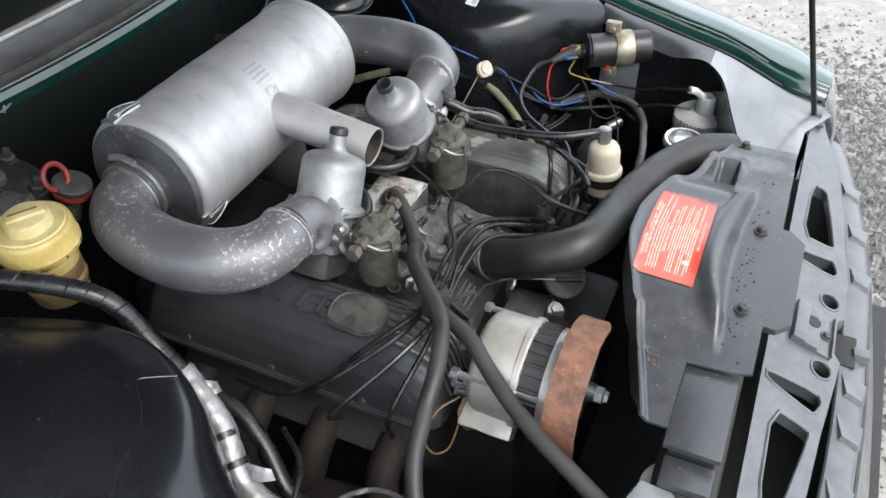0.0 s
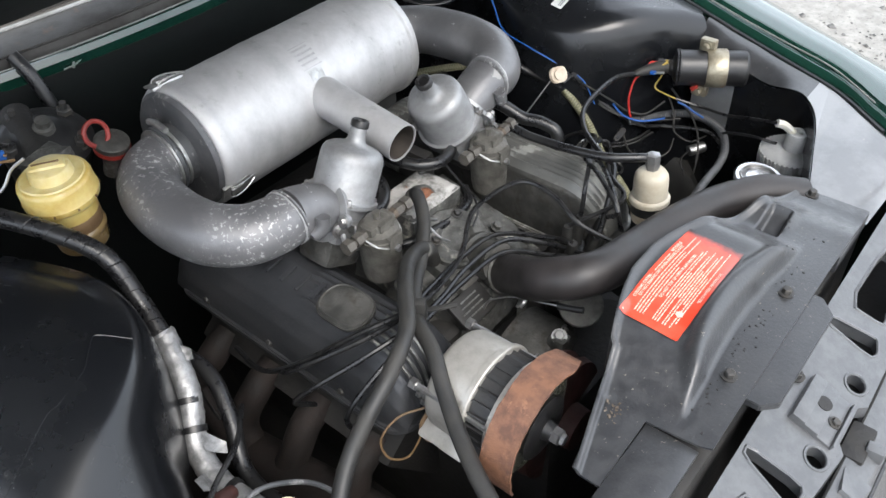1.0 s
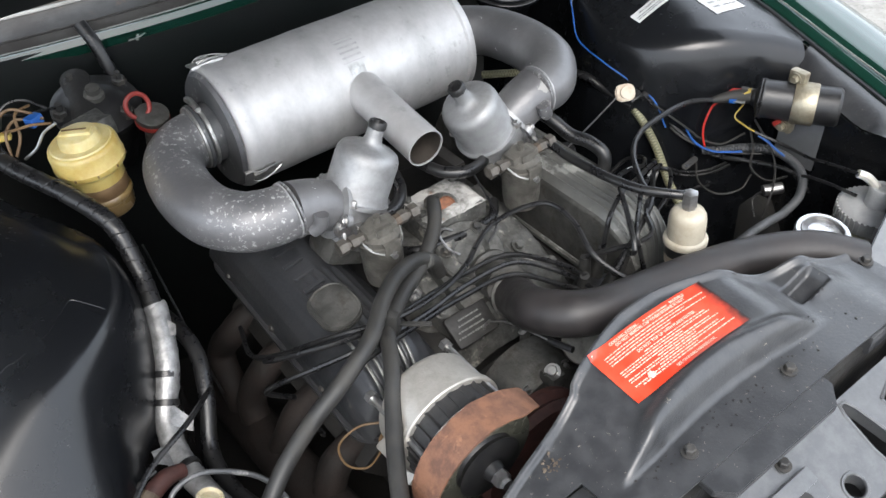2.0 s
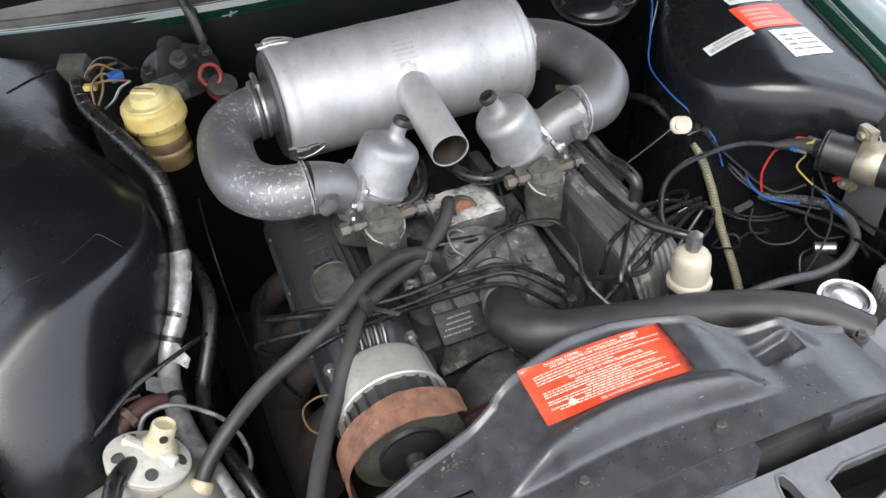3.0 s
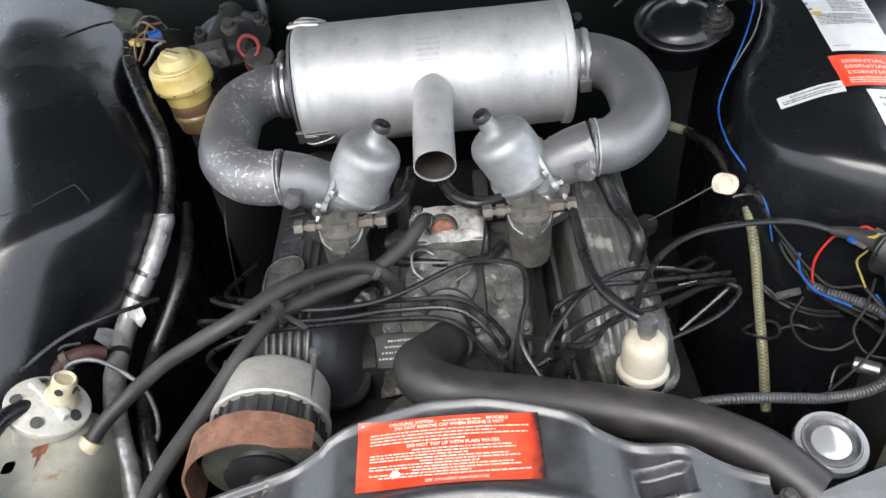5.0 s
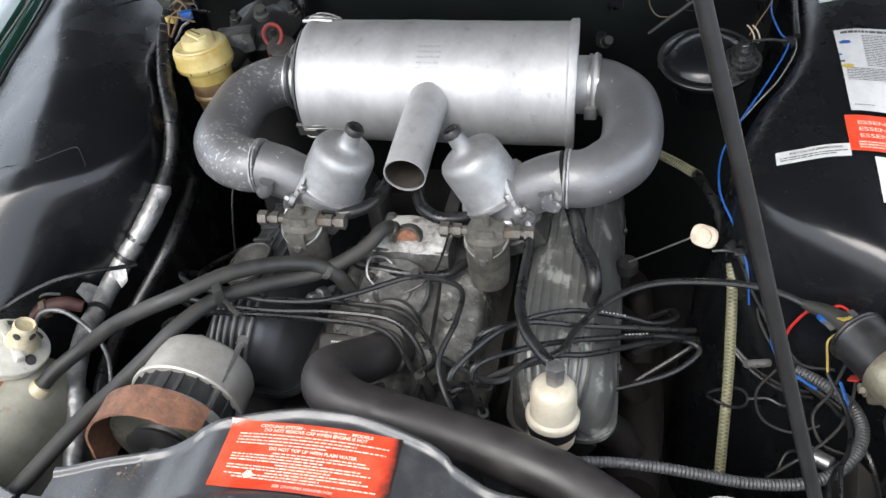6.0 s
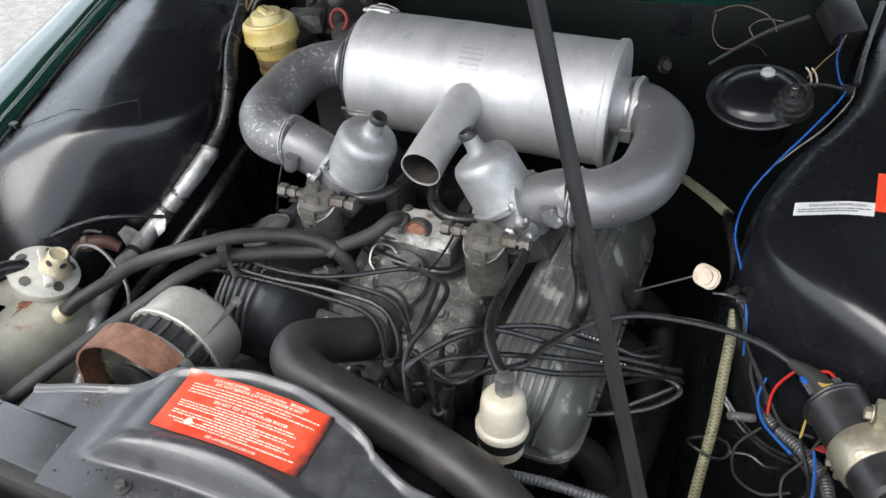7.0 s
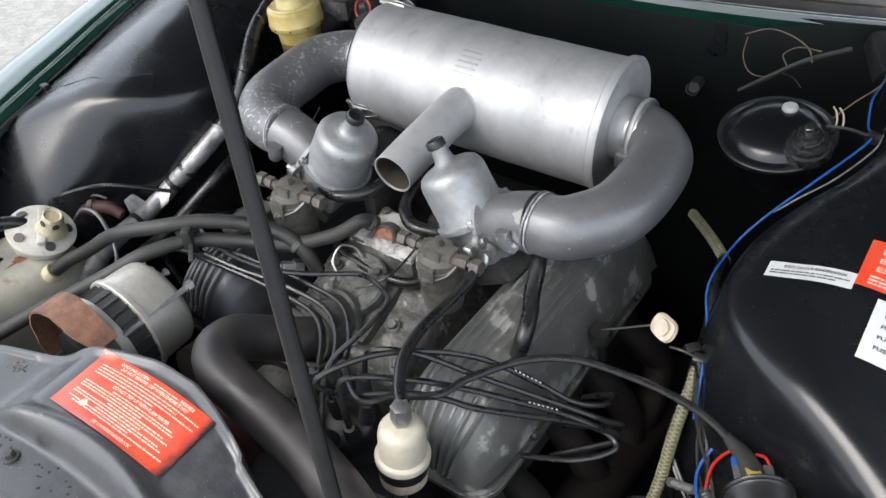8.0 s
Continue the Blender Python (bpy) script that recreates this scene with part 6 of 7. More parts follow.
part("brass_tab", block((-0.006, -0.0008, 0.0), (0.006, 0.0008, 0.010), 0.0004, frame_of(C0 - cd * 0.013 + Vector((-0.002, 0, 0.0115)), -cd) @ Matrix.Rotation(radians(25), 4, "X")), M_YELW, co, "bent brass tab")
part("clamp_tag", block((-0.004, -0.001, 0.0), (0.005, 0.001, 0.012), 0.0004, frame_of(C0 + cd * 0.044 + Vector((-0.020, -0.002, -0.022)), (-0.5, 0.4, -0.4))), M_REDCAP, co, "scrap of red tape")
part("clamp", turned([(0.0460, 0.0288), (0.0460, 0.0300), (0.0475, 0.0312), (0.0765, 0.0312), (0.078, 0.0300), (0.078, 0.0288)], C0, cd, 40), M_CLAMP, co, "corroded cream clamp band")
for q in (-1, 1):
    tb = bmesh.new()
    c = C0 + cd * (0.040 if q > 0 else 0.046) + Vector((0.016 if q > 0 else -0.002, 0, q * 0.036))
    box(tb, (-0.010, -0.013, -0.010), (0.004, 0.013, 0.010), 0.003, Matrix.Translation(c))
    hexbolt(tb, c + Vector((-0.011, 0, 0)), (-1, 0, 0), 0.006, 0.006)
    part("clamp_foot", tb, M_CLAMP, co)
part("mounting_plate", block((0.552, 0.215, 0.66), (0.560, 0.330, 0.760), 0.003), M_CORNER, co)

# black domed vacuum unit by the bulkhead
sv = thing("brake_servo", (0.37, 0.78, 0.72), "black domed brake servo with a stepped boss", "brake servo")
SA = Vector((-0.03, -0.20, 0.98))
SC = Vector((0.366, 0.764, 0.867))
part("shell", turned([(-0.06, 0.040), (-0.020, 0.050), (-0.006, 0.062), (-0.004, 0.067), (0.0, 0.067), (0.002, 0.061), (0.003, 0.055), (0.010, 0.050), (0.016, 0.040), (0.020, 0.026), (0.021, 0)], SC, SA, 44), M_BLACK, sv)
part("bead", turned([(-0.001, 0.0655), (0.0005, 0.0668), (0.002, 0.0655)], SC, SA, 44), M_PLASTIC, sv)
part("boss", turned([(0.002, 0.027), (0.012, 0.0255), (0.013, 0.0225), (0.018, 0.0215), (0.0185, 0.0170), (0.026, 0.0165), (0.0275, 0.0155), (0.0275, 0.0115), (0.034, 0.0105), (0.036, 0.0095), (0.036, 0.0060), (0.042, 0.0052), (0.043, 0.004), (0.043, 0)], SC + Vector((0.041, -0.024, 0.002)), (-0.03, -0.36, 0.93), 30), M_BOSS, sv, "stepped polished boss")
part("valve", turned([(0.008, 0.0085), (0.019, 0.008), (0.020, 0.0095), (0.028, 0.009), (0.031, 0.006), (0.031, 0)], SC + Vector((0.005, 0.024, 0)), SA, 14), M_CAP, sv)

# clutter by the bulkhead
rb = thing("relay", (0.455, 0.915, 0.88), "black relay box with wires by the bulkhead", "relay")
part("box", block((-0.022, -0.028, -0.014), (0.022, 0.028, 0.014), 0.004, Matrix.Translation((0.445, 0.895, 0.925)) @ Matrix.Rotation(radians(35), 4, "Z") @ Matrix.Rotation(radians(30), 4, "X")), M_PLASTIC, rb)
part("bracket", block((-0.004, -0.03, -0.06), (0.004, 0.03, 0.0), 0.002, Matrix.Translation((0.452, 0.925, 0.915))), M_BLACK, rb)
for k, (mt, pts) in enumerate(((M_RUSTDIM, [(0.283, 0.86, 0.934), (0.312, 0.862, 0.946), (0.344, 0.86, 0.941), (0.362, 0.858, 0.930), (0.3685, 0.855, 0.917)]), (M_RUSTDIM, [(0.286, 0.862, 0.930), (0.285, 0.86, 0.905), (0.297, 0.858, 0.886), (0.316, 0.858, 0.884), (0.330, 0.86, 0.890)]), (M_RUSTDIM, [(0.375, 0.862, 0.930), (0.350, 0.86, 0.931), (0.333, 0.86, 0.918), (0.340, 0.858, 0.905)]),
                               (M_LEAD, [(0.335, 0.86, 0.893), (0.350, 0.86, 0.890), (0.362, 0.858, 0.880)]),
                               (M_RUBBER, [(0.288, 0.86, 0.856), (0.325, 0.86, 0.888), (0.362, 0.86, 0.917), (0.405, 0.875, 0.935)]),
                               (M_BROWNW, [(0.418, 0.782, 0.892), (0.432, 0.805, 0.905), (0.448, 0.84, 0.912), (0.455, 0.87, 0.92)]))):
    whole("loose_wire", tube(pts, 0.0010 if k != 4 else 0.0030, seg=6), mt, "loose thin wire by the bulkhead", "wire", "loose wires by the bulkhead")
whole("heater_box", block((0.10, 0.905, 0.87), (0.25, 0.96, 0.945), 0.01), M_BLACK, "black heater box on the bulkhead", "heater box")
hp = thing("heater_stub", (0.215, 0.89, 0.80), "dark heater stub pipe with a clip on the bulkhead", "pipe")
part("stub", tube([(0.216, 0.935, 0.826), (0.218, 0.890, 0.828), (0.224, 0.868, 0.838), (0.230, 0.855, 0.848)], [0.0085, 0.0085, 0.0080, 0.0070], seg=14), M_BLOCK, hp)
part("clip", turned([(-0.003, 0.008), (-0.002, 0.0095), (0.002, 0.0095), (0.003, 0.008)], (0.224, 0.868, 0.838), (0.45, -0.6, 0.65), 16), M_BOLT, hp)
ct = thing("cable_tie", (0.468, 0.765, 0.885), "black plastic cable tie round the wires", "cable tie")
part("band", turned([(-0.004, 0.006), (-0.003, 0.0085), (0.003, 0.0085), (0.004, 0.006)], (0.466, 0.760, 0.893), (0.2, 0.9, 0.3), 12), M_PLASTIC, ct)
part("tail", tube([(0.462, 0.757, 0.896), (0.440, 0.755, 0.899), (0.418, 0.752, 0.898)], 0.0022, seg=6), M_PLASTIC, ct)
rl2 = thing("connector_box", (-0.444, 0.81, 0.93), "grey-green moulded connector box with wires", "connector")
part("box", block((-0.020, -0.014, -0.016), (0.020, 0.014, 0.016), 0.004, Matrix.Translation((-0.440, 0.800, 0.940)) @ Matrix.Rotation(radians(-25), 4, "Z") @ Matrix.Rotation(radians(25), 4, "X")), M_BOXGREY, rl2)
part("yellow_plug", block((-0.009, -0.005, -0.004), (0.009, 0.005, 0.004), 0.001, Matrix.Translation((-0.428, 0.762, 0.925)) @ Matrix.Rotation(radians(-20), 4, "Z")), M_YELW, rl2, "small yellow plug")
part("blue_plug", block((-0.009, -0.007, -0.006), (0.009, 0.007, 0.006), 0.002, Matrix.Translation((-0.390, 0.745, 0.940)) @ Matrix.Rotation(radians(30), 4, "Z")), M_BLUE, rl2, "bright blue plug")
for mt, pts in ((M_BROWNW, [(-0.43, 0.745, 0.905), (-0.425, 0.752, 0.930), (-0.410, 0.76, 0.940), (-0.392, 0.75, 0.940)]), (M_BROWNW, [(-0.425, 0.742, 0.905), (-0.412, 0.745, 0.925), (-0.405, 0.765, 0.945), (-0.385, 0.775, 0.945)]),
                (M_STEEL, [(-0.418, 0.738, 0.90), (-0.402, 0.725, 0.915), (-0.388, 0.722, 0.932), (-0.372, 0.715, 0.942)]), (M_LEAD, [(-0.425, 0.80, 0.935), (-0.405, 0.785, 0.935), (-0.385, 0.76, 0.942), (-0.36, 0.765, 0.935)]),
                (M_BROWNW, [(-0.432, 0.775, 0.935), (-0.412, 0.768, 0.952), (-0.395, 0.758, 0.948), (-0.38, 0.74, 0.94)]), (M_BROWNW, [(-0.425, 0.765, 0.928), (-0.415, 0.742, 0.938), (-0.395, 0.735, 0.940), (-0.375, 0.738, 0.932)]), (M_LEAD, [(-0.43, 0.77, 0.94), (-0.41, 0.775, 0.955), (-0.388, 0.77, 0.955), (-0.37, 0.75, 0.945)]),
                (M_LEAD, [(-0.455, 0.80, 0.945), (-0.49, 0.79, 0.945), (-0.53, 0.76, 0.945)])):
    part("wire", tube(pts, 0.0019, seg=6), mt, rl2)

# dipstick handle and oil cap
ds = thing("dipstick", (0.274, 0.512, 0.69), "dipstick wire with a cream plastic tag over a black knob", "dipstick")
part("knob", turned([(-0.06, 0.006), (-0.012, 0.006), (-0.010, 0.014), (0.0, 0.015), (0.006, 0.012), (0.006, 0)], (0.274, 0.513, 0.702), (0, -0.2, 1), 20), M_PLASTIC, ds)
part("wire", tube([(0.276, 0.512, 0.708), (0.31, 0.498, 0.742), (0.348, 0.486, 0.778)], 0.0012, seg=6), M_STEEL, ds)
tg = prism(rounded(0.032, 0.026, 0.010), 0, 0.006, 0.002, frame_of((0.360, 0.482, 0.783), (-0.35, -0.75, 0.55)))
part("tag", tg, M_TAG, ds, "cream plastic tag")
part("tag_boss", turned([(0, 0.010), (0.009, 0.009), (0.0095, 0)], (0.360, 0.482, 0.783), (-0.35, -0.75, 0.55), 20), M_TAG, ds)

# ---- hoses, looms and wires ----


def line(name, pts, r, mat, label, category="hose", group="", seg=10, **k):
    return whole(name, tube(pts, r, seg=seg, **k), mat, label, category, group)


for pts, r, at in (([(-0.428, 0.208, 0.688), (-0.400, 0.238, 0.714), (-0.359, 0.262, 0.740), (-0.315, 0.270, 0.772), (-0.270, 0.275, 0.797), (-0.222, 0.293, 0.812), (-0.182, 0.330, 0.812), (-0.140, 0.365, 0.800), (-0.100, 0.385, 0.785), (-0.074, 0.390, 0.765), (-0.062, 0.394, 0.735)], 0.0093, 8),
                   ([(-0.330, 0.060, 0.735), (-0.306, 0.114, 0.748), (-0.288, 0.153, 0.757), (-0.267, 0.190, 0.765), (-0.244, 0.225, 0.777), (-0.218, 0.262, 0.792), (-0.190, 0.311, 0.791), (-0.146, 0.350, 0.781), (-0.095, 0.385, 0.772), (-0.048, 0.420, 0.782), (-0.026, 0.448, 0.794), (-0.018, 0.466, 0.782)], 0.0091, 10)):
    hh = thing("heater_hose", pts[0], "dusty black rubber heater hose", "hose", "heater hoses")
    part("hose", tube(pts, r, seg=16), M_RUBBER, hh)
    a, b = Vector(pts[at]), Vector(pts[at + 1])
    part("hose_clamp", turned([(-0.004, r), (-0.003, r + 0.0016), (0.003, r + 0.0016), (0.004, r)], a.lerp(b, 0.6), b - a, 20), M_DIRTY, hh, "grimy hose clamp")
tie = block((-0.006, -0.016, -0.014), (0.006, 0.016, 0.014), 0.003, Matrix.Translation((-0.190, 0.314, 0.800)) @ Matrix.Rotation(radians(35), 4, "Z"))
box(tie, (-0.003, -0.05, -0.006), (0.003, -0.012, -0.003), 0.001, Matrix.Translation((-0.190, 0.314, 0.800)) @ Matrix.Rotation(radians(50), 4, "Z"))
whole("hose_tie", tie, M_RUBBER, "grey rubber strap binding two hoses", "strap")

loom = [(-0.446, 0.792, 0.926), (-0.440, 0.745, 0.902), (-0.399, 0.654, 0.885), (-0.373, 0.601, 0.856), (-0.371, 0.565, 0.811), (-0.378, 0.518, 0.775), (-0.395, 0.472, 0.743), (-0.422, 0.435, 0.707), (-0.432, 0.392, 0.686), (-0.424, 0.323, 0.681), (-0.405, 0.262, 0.670), (-0.389, 0.221, 0.645), (-0.375, 0.16, 0.61)]


lm = thing("wiring_loom", (-0.41, 0.45, 0.62), "taped wiring loom with a length of silver foil tape", "wiring loom")
join = Vector(loom[4]).lerp(Vector(loom[5]), 0.8)
part("taped_part", tube(loom[:5] + [join], 0.0108, seg=16), M_TAPEBLACK, lm, "glossy black tape")
wl = catmull(loom[:5] + [join], 40)
hx = []
for i in range(1, len(wl) - 1):
    tg = (wl[i + 1] - wl[i - 1]).normalized()
    sd = tg.cross(Vector((0, 0, 1))).normalized()
    hx.append(wl[i] + (sd * math.cos(i * 0.55) + sd.cross(tg) * math.sin(i * 0.55)) * 0.0107)
part("tape_wrap", tube(hx, 0.0009, seg=5, n=2), M_TAPEBLACK, lm)
part("foil_part", crinkle([join] + loom[5:], [0.0130, 0.0135, 0.0135, 0.0130, 0.0135, 0.0130, 0.0125, 0.012, 0.011], seg=20, n=14), M_TAPE, lm, "crinkled silver foil tape")
for k in (2.2, 2.75, 4.3):
    i = int(k)
    p = Vector(loom[4 + i]).lerp(Vector(loom[5 + i]), k - i)
    t = (Vector(loom[5 + i]) - Vector(loom[4 + i])).normalized()
    part("tape_band", turned([(-0.004, 0.0125), (-0.0035, 0.0146), (0.0035, 0.0146), (0.004, 0.0125)], p, t, 18), M_LEAD, lm, "black tape band")

# torn ends of the foil
def flap(o, a, b, curl):
    """A small torn strip of foil bent away from the loom."""
    o, a, b = Vector(o), Vector(a), Vector(b)
    n = a.cross(b).normalized()
    return sheet(lambda u, v: o + a * u * (1 - 0.45 * v) + b * v + n * (curl * math.sin(2.2 * v) + 0.0012 * noise.noise((u * 4, v * 5, o.x * 90))), span(0, 1, 8), span(0, 1, 8), 0.0004)


for o, a, b, curl in (((-0.424, 0.417, 0.712), (0.012, 0.018, 0.010), (0.018, -0.016, -0.010), 0.006), ((-0.440, 0.372, 0.692), (0.002, 0.030, 0.005), (-0.018, 0.006, 0.016), 0.005), ((-0.386, 0.492, 0.768), (0.010, 0.016, 0.012), (0.012, -0.012, 0.003), 0.004)):
    part("foil_flap", flap(o, a, b, curl), M_TAPE, lm, "torn silver foil end")

# plug leads: right bank, left bank and coil lead
LEADS = [
    [TOWERS[0][1], (0.102, 0.224, 0.792), (0.134, 0.269, 0.806), (0.171, 0.313, 0.795), (0.210, 0.349, 0.775), (0.243, 0.366, 0.758), (0.277, 0.377, 0.742), (0.305, 0.386, 0.727), (0.326, 0.402, 0.718), (0.334, 0.420, 0.710), (0.325, 0.445, 0.690), (0.285, 0.450, 0.655)],
    [TOWERS[1][1], (0.125, 0.285, 0.795), (0.170, 0.306, 0.797), (0.221, 0.331, 0.772), (0.268, 0.356, 0.748), (0.310, 0.378, 0.727), (0.340, 0.393, 0.712), (0.352, 0.412, 0.690), (0.285, 0.410, 0.645)],
    [TOWERS[7][1], (0.123, 0.240, 0.792), (0.169, 0.278, 0.786), (0.207, 0.308, 0.769), (0.233, 0.326, 0.757), (0.270, 0.348, 0.741), (0.303, 0.368, 0.726), (0.339, 0.383, 0.710), (0.356, 0.398, 0.685), (0.290, 0.370, 0.640)],
    [TOWERS[2][1], (0.145, 0.240, 0.775), (0.175, 0.270, 0.776), (0.206, 0.295, 0.762), (0.238, 0.313, 0.748), (0.303, 0.364, 0.719), (0.333, 0.384, 0.705), (0.354, 0.387, 0.696), (0.358, 0.376, 0.692), (0.325, 0.352, 0.680), (0.258, 0.333, 0.663)],
    [TOWERS[3][1], (0.065, 0.300, 0.735), (0.020, 0.352, 0.745), (-0.049, 0.360, 0.748), (-0.122, 0.350, 0.757), (-0.188, 0.335, 0.772), (-0.245, 0.345, 0.775), (-0.300, 0.405, 0.735), (-0.285, 0.46, 0.68)],
    [TOWERS[4][1], (0.055, 0.290, 0.735), (0.013, 0.335, 0.748), (-0.061, 0.340, 0.752), (-0.131, 0.325, 0.762), (-0.196, 0.315, 0.775), (-0.257, 0.335, 0.762), (-0.318, 0.385, 0.715), (-0.285, 0.40, 0.66)],
    [TOWERS[5][1], (0.045, 0.275, 0.730), (0.000, 0.325, 0.742), (-0.080, 0.330, 0.748), (-0.160, 0.318, 0.760), (-0.230, 0.312, 0.760), (-0.295, 0.325, 0.715), (-0.285, 0.33, 0.66)],
    [TOWERS[6][1], (0.080, 0.262, 0.765), (0.091, 0.312, 0.783), (0.090, 0.356, 0.788), (0.058, 0.374, 0.787), (0.019, 0.388, 0.772), (-0.014, 0.376, 0.767), (-0.044, 0.357, 0.768), (-0.090, 0.340, 0.768), (-0.160, 0.332, 0.774), (-0.230, 0.355, 0.772), (-0.300, 0.45, 0.70), (-0.285, 0.55, 0.66)],
]
for p in LEADS:
    line("plug_lead", p, 0.0033, M_LEAD, "black spark plug lead", "plug lead", "spark plug leads", seg=8)
line("coil_lead", [TOWERS[8][1], (0.150, 0.262, 0.765), (0.205, 0.287, 0.775), (0.220, 0.318, 0.777), (0.255, 0.366, 0.780), (0.302, 0.395, 0.782), (0.366, 0.403, 0.783), (0.412, 0.404, 0.779), (0.440, 0.402, 0.772), BT[4], BT[3]], 0.0040, M_LEAD, "black coil lead arching to the ignition coil", "coil lead", seg=8)

# fuel and breather hoses
line("fuel_hose", [(0.143, 0.432, 0.812), (0.158, 0.428, 0.810), (0.160, 0.400, 0.806), (0.160, 0.360, 0.808), (0.162, 0.318, 0.811), (0.172, 0.280, 0.812), (0.192, 0.250, 0.812), (0.205, 0.238, 0.810)], 0.0062, M_LEAD, "glossy black fuel hose with end fittings", seg=12)
line("breather_hose", [(0.198, 0.505, 0.815), (0.210, 0.475, 0.800), (0.218, 0.450, 0.787), (0.230, 0.425, 0.782), (0.236, 0.402, 0.770), (0.231, 0.396, 0.742)], 0.0095, M_LEAD, "black rubber breather hose into the rocker cover", seg=14)
for s in (-1, 1):
    q = -0.034 if s < 0 else 0.0
    line("vacuum_hose", [(q + s * 0.002, 0.535, 0.812), (q + s * 0.005, 0.512, 0.808), (q + s * 0.017, 0.484, 0.804), (q + s * 0.042, 0.466, 0.802), (q + s * 0.070, 0.470, 0.800), (q + s * 0.088, 0.482, 0.798)], 0.0082, M_LEAD, "curved black vacuum hose", group="vacuum hoses", seg=12)
for pts in ([(0.397, 0.490, 0.735), (0.399, 0.470, 0.718), (0.400, 0.438, 0.683), (0.402, 0.405, 0.630), (0.400, 0.360, 0.585), (0.398, 0.315, 0.53)],
            [(0.290, 0.74, 0.735), (0.332, 0.697, 0.740), (0.365, 0.655, 0.746)]):
    ch = thing("clear_hose", pts[0], "yellowed clear braided hose beside the inner wing", "hose", "clear hoses")
    part("hose", tube(pts, 0.0062, seg=14), M_CLEAR, ch)
    path = catmull(pts, 60)
    for turn in (-1, 1):
        for ph in range(3):
            thr = []
            run = 0.0
            for i in range(1, len(path) - 1):
                run += (path[i] - path[i - 1]).length
                d = (path[i + 1] - path[i - 1]).normalized()
                sd = d.cross(Vector((0, 0, 1))).normalized()
                a = turn * (run / 0.014 * 2 * math.pi) + ph * 2.094
                thr.append(path[i] + (sd * math.cos(a) + sd.cross(d) * math.sin(a)) * 0.0063)
            part("braid_thread", tube(thr, 0.0006, seg=4, smooth_path=False), M_THREAD, ch)
line("sheathed_cable", [(0.360, 0.662, 0.745), (0.374, 0.59, 0.765), (0.386, 0.550, 0.752), (0.396, 0.495, 0.738)], 0.0062, M_LEAD, "black ribbed sheathed cable", "cable", seg=10, ribs=0.0008, pitch=0.006)
line("conduit", [(0.195, 0.180, 0.730), (0.259, 0.186, 0.735), (0.304, 0.192, 0.728), (0.352, 0.200, 0.712), (0.403, 0.210, 0.692), (0.458, 0.222, 0.686), (0.497, 0.246, 0.690), (0.518, 0.283, 0.690), (0.516, 0.318, 0.690), (0.494, 0.348, 0.688), (0.468, 0.371, 0.684), (0.450, 0.390, 0.682)], [0.0050, 0.0050, 0.0054, 0.0062, 0.0064, 0.0060], M_CONDUIT, "grey ribbed plastic conduit", "conduit", seg=12, ribs=0.0010, pitch=0.0042)
whole("conduit_tie", turned([(-0.003, 0.006), (-0.002, 0.0078), (0.002, 0.0078), (0.003, 0.006)], (0.4640, 0.3740, 0.6835), (-0.7, 0.7, -0.05), 14), M_PLASTIC, "black cable tie round the conduit", "cable tie")
line("blue_wire", [(0.4495, 0.872, 0.916), (0.4500, 0.850, 0.912), (0.4480, 0.818, 0.906), (0.4560, 0.775, 0.898), (0.4640, 0.752, 0.893), (0.435, 0.690, 0.872), (0.404, 0.643, 0.845), (0.382, 0.605, 0.817), (0.378, 0.545, 0.803), (0.395, 0.505, 0.781), (0.409, 0.464, 0.758), (0.416, 0.440, 0.716)], 0.0013, M_BLUE, "bright blue wire along the inner wing", "wire", seg=6)
line("pale_wire", [(0.474, 0.765, 0.896), (0.472, 0.742, 0.889), (0.450, 0.698, 0.872), (0.425, 0.668, 0.857), (0.405, 0.645, 0.843)], 0.0011, M_TRIM, "thin pale wire beside the blue wire", "wire", seg=6)
line("black_conduit", [(0.492, 0.945, 0.935), (0.486, 0.900, 0.918), (0.480, 0.840, 0.906), (0.476, 0.770, 0.897)], 0.0045, M_LEAD, "black taped cable down the inner wing", "cable", seg=10)
for dx in (0.0, 0.007):
    line("wire_ring", [(0.414 + dx, 0.790, 0.903), (0.420 + dx, 0.786, 0.898), (0.424 + dx, 0.777, 0.891), (0.422 + dx, 0.772, 0.886)], 0.0011, M_TAG, "cream sleeve on the relay wires", "sleeve", seg=6)
line("blue_wire", [(0.4520, 0.437, 0.722), (0.4460, 0.4250, 0.712), (0.4400, 0.400, 0.698), (0.4490, 0.3750, 0.6900), (0.466, 0.356, 0.689), (0.4820, 0.3410, 0.690)], 0.0018, M_BLUE, "bright blue wire to the coil", "wire", seg=6)
line("blue_wire", [(0.498, 0.330, 0.718), (0.5015, 0.3150, 0.713), (0.5030, 0.300, 0.706), (0.5035, 0.2830, 0.7010)], 0.0018, M_BLUE, "short blue wire over the conduit", "wire", seg=6)
line("red_wire", [(0.4878, 0.3892, 0.7694), (0.4955, 0.3870, 0.7745), (0.5025, 0.3800, 0.7745), (0.5090, 0.3700, 0.7750)], 0.0016, M_REDW, "short red wire at the coil", "wire", seg=6)
line("red_wire", [(0.4700, 0.3920, 0.7600), (0.4660, 0.3980, 0.7500), (0.4550, 0.3980, 0.7250), (0.4520, 0.3940, 0.7050), (0.4535, 0.3880, 0.6860)], 0.0017, M_REDW, "red wire at the coil", "wire", seg=6)
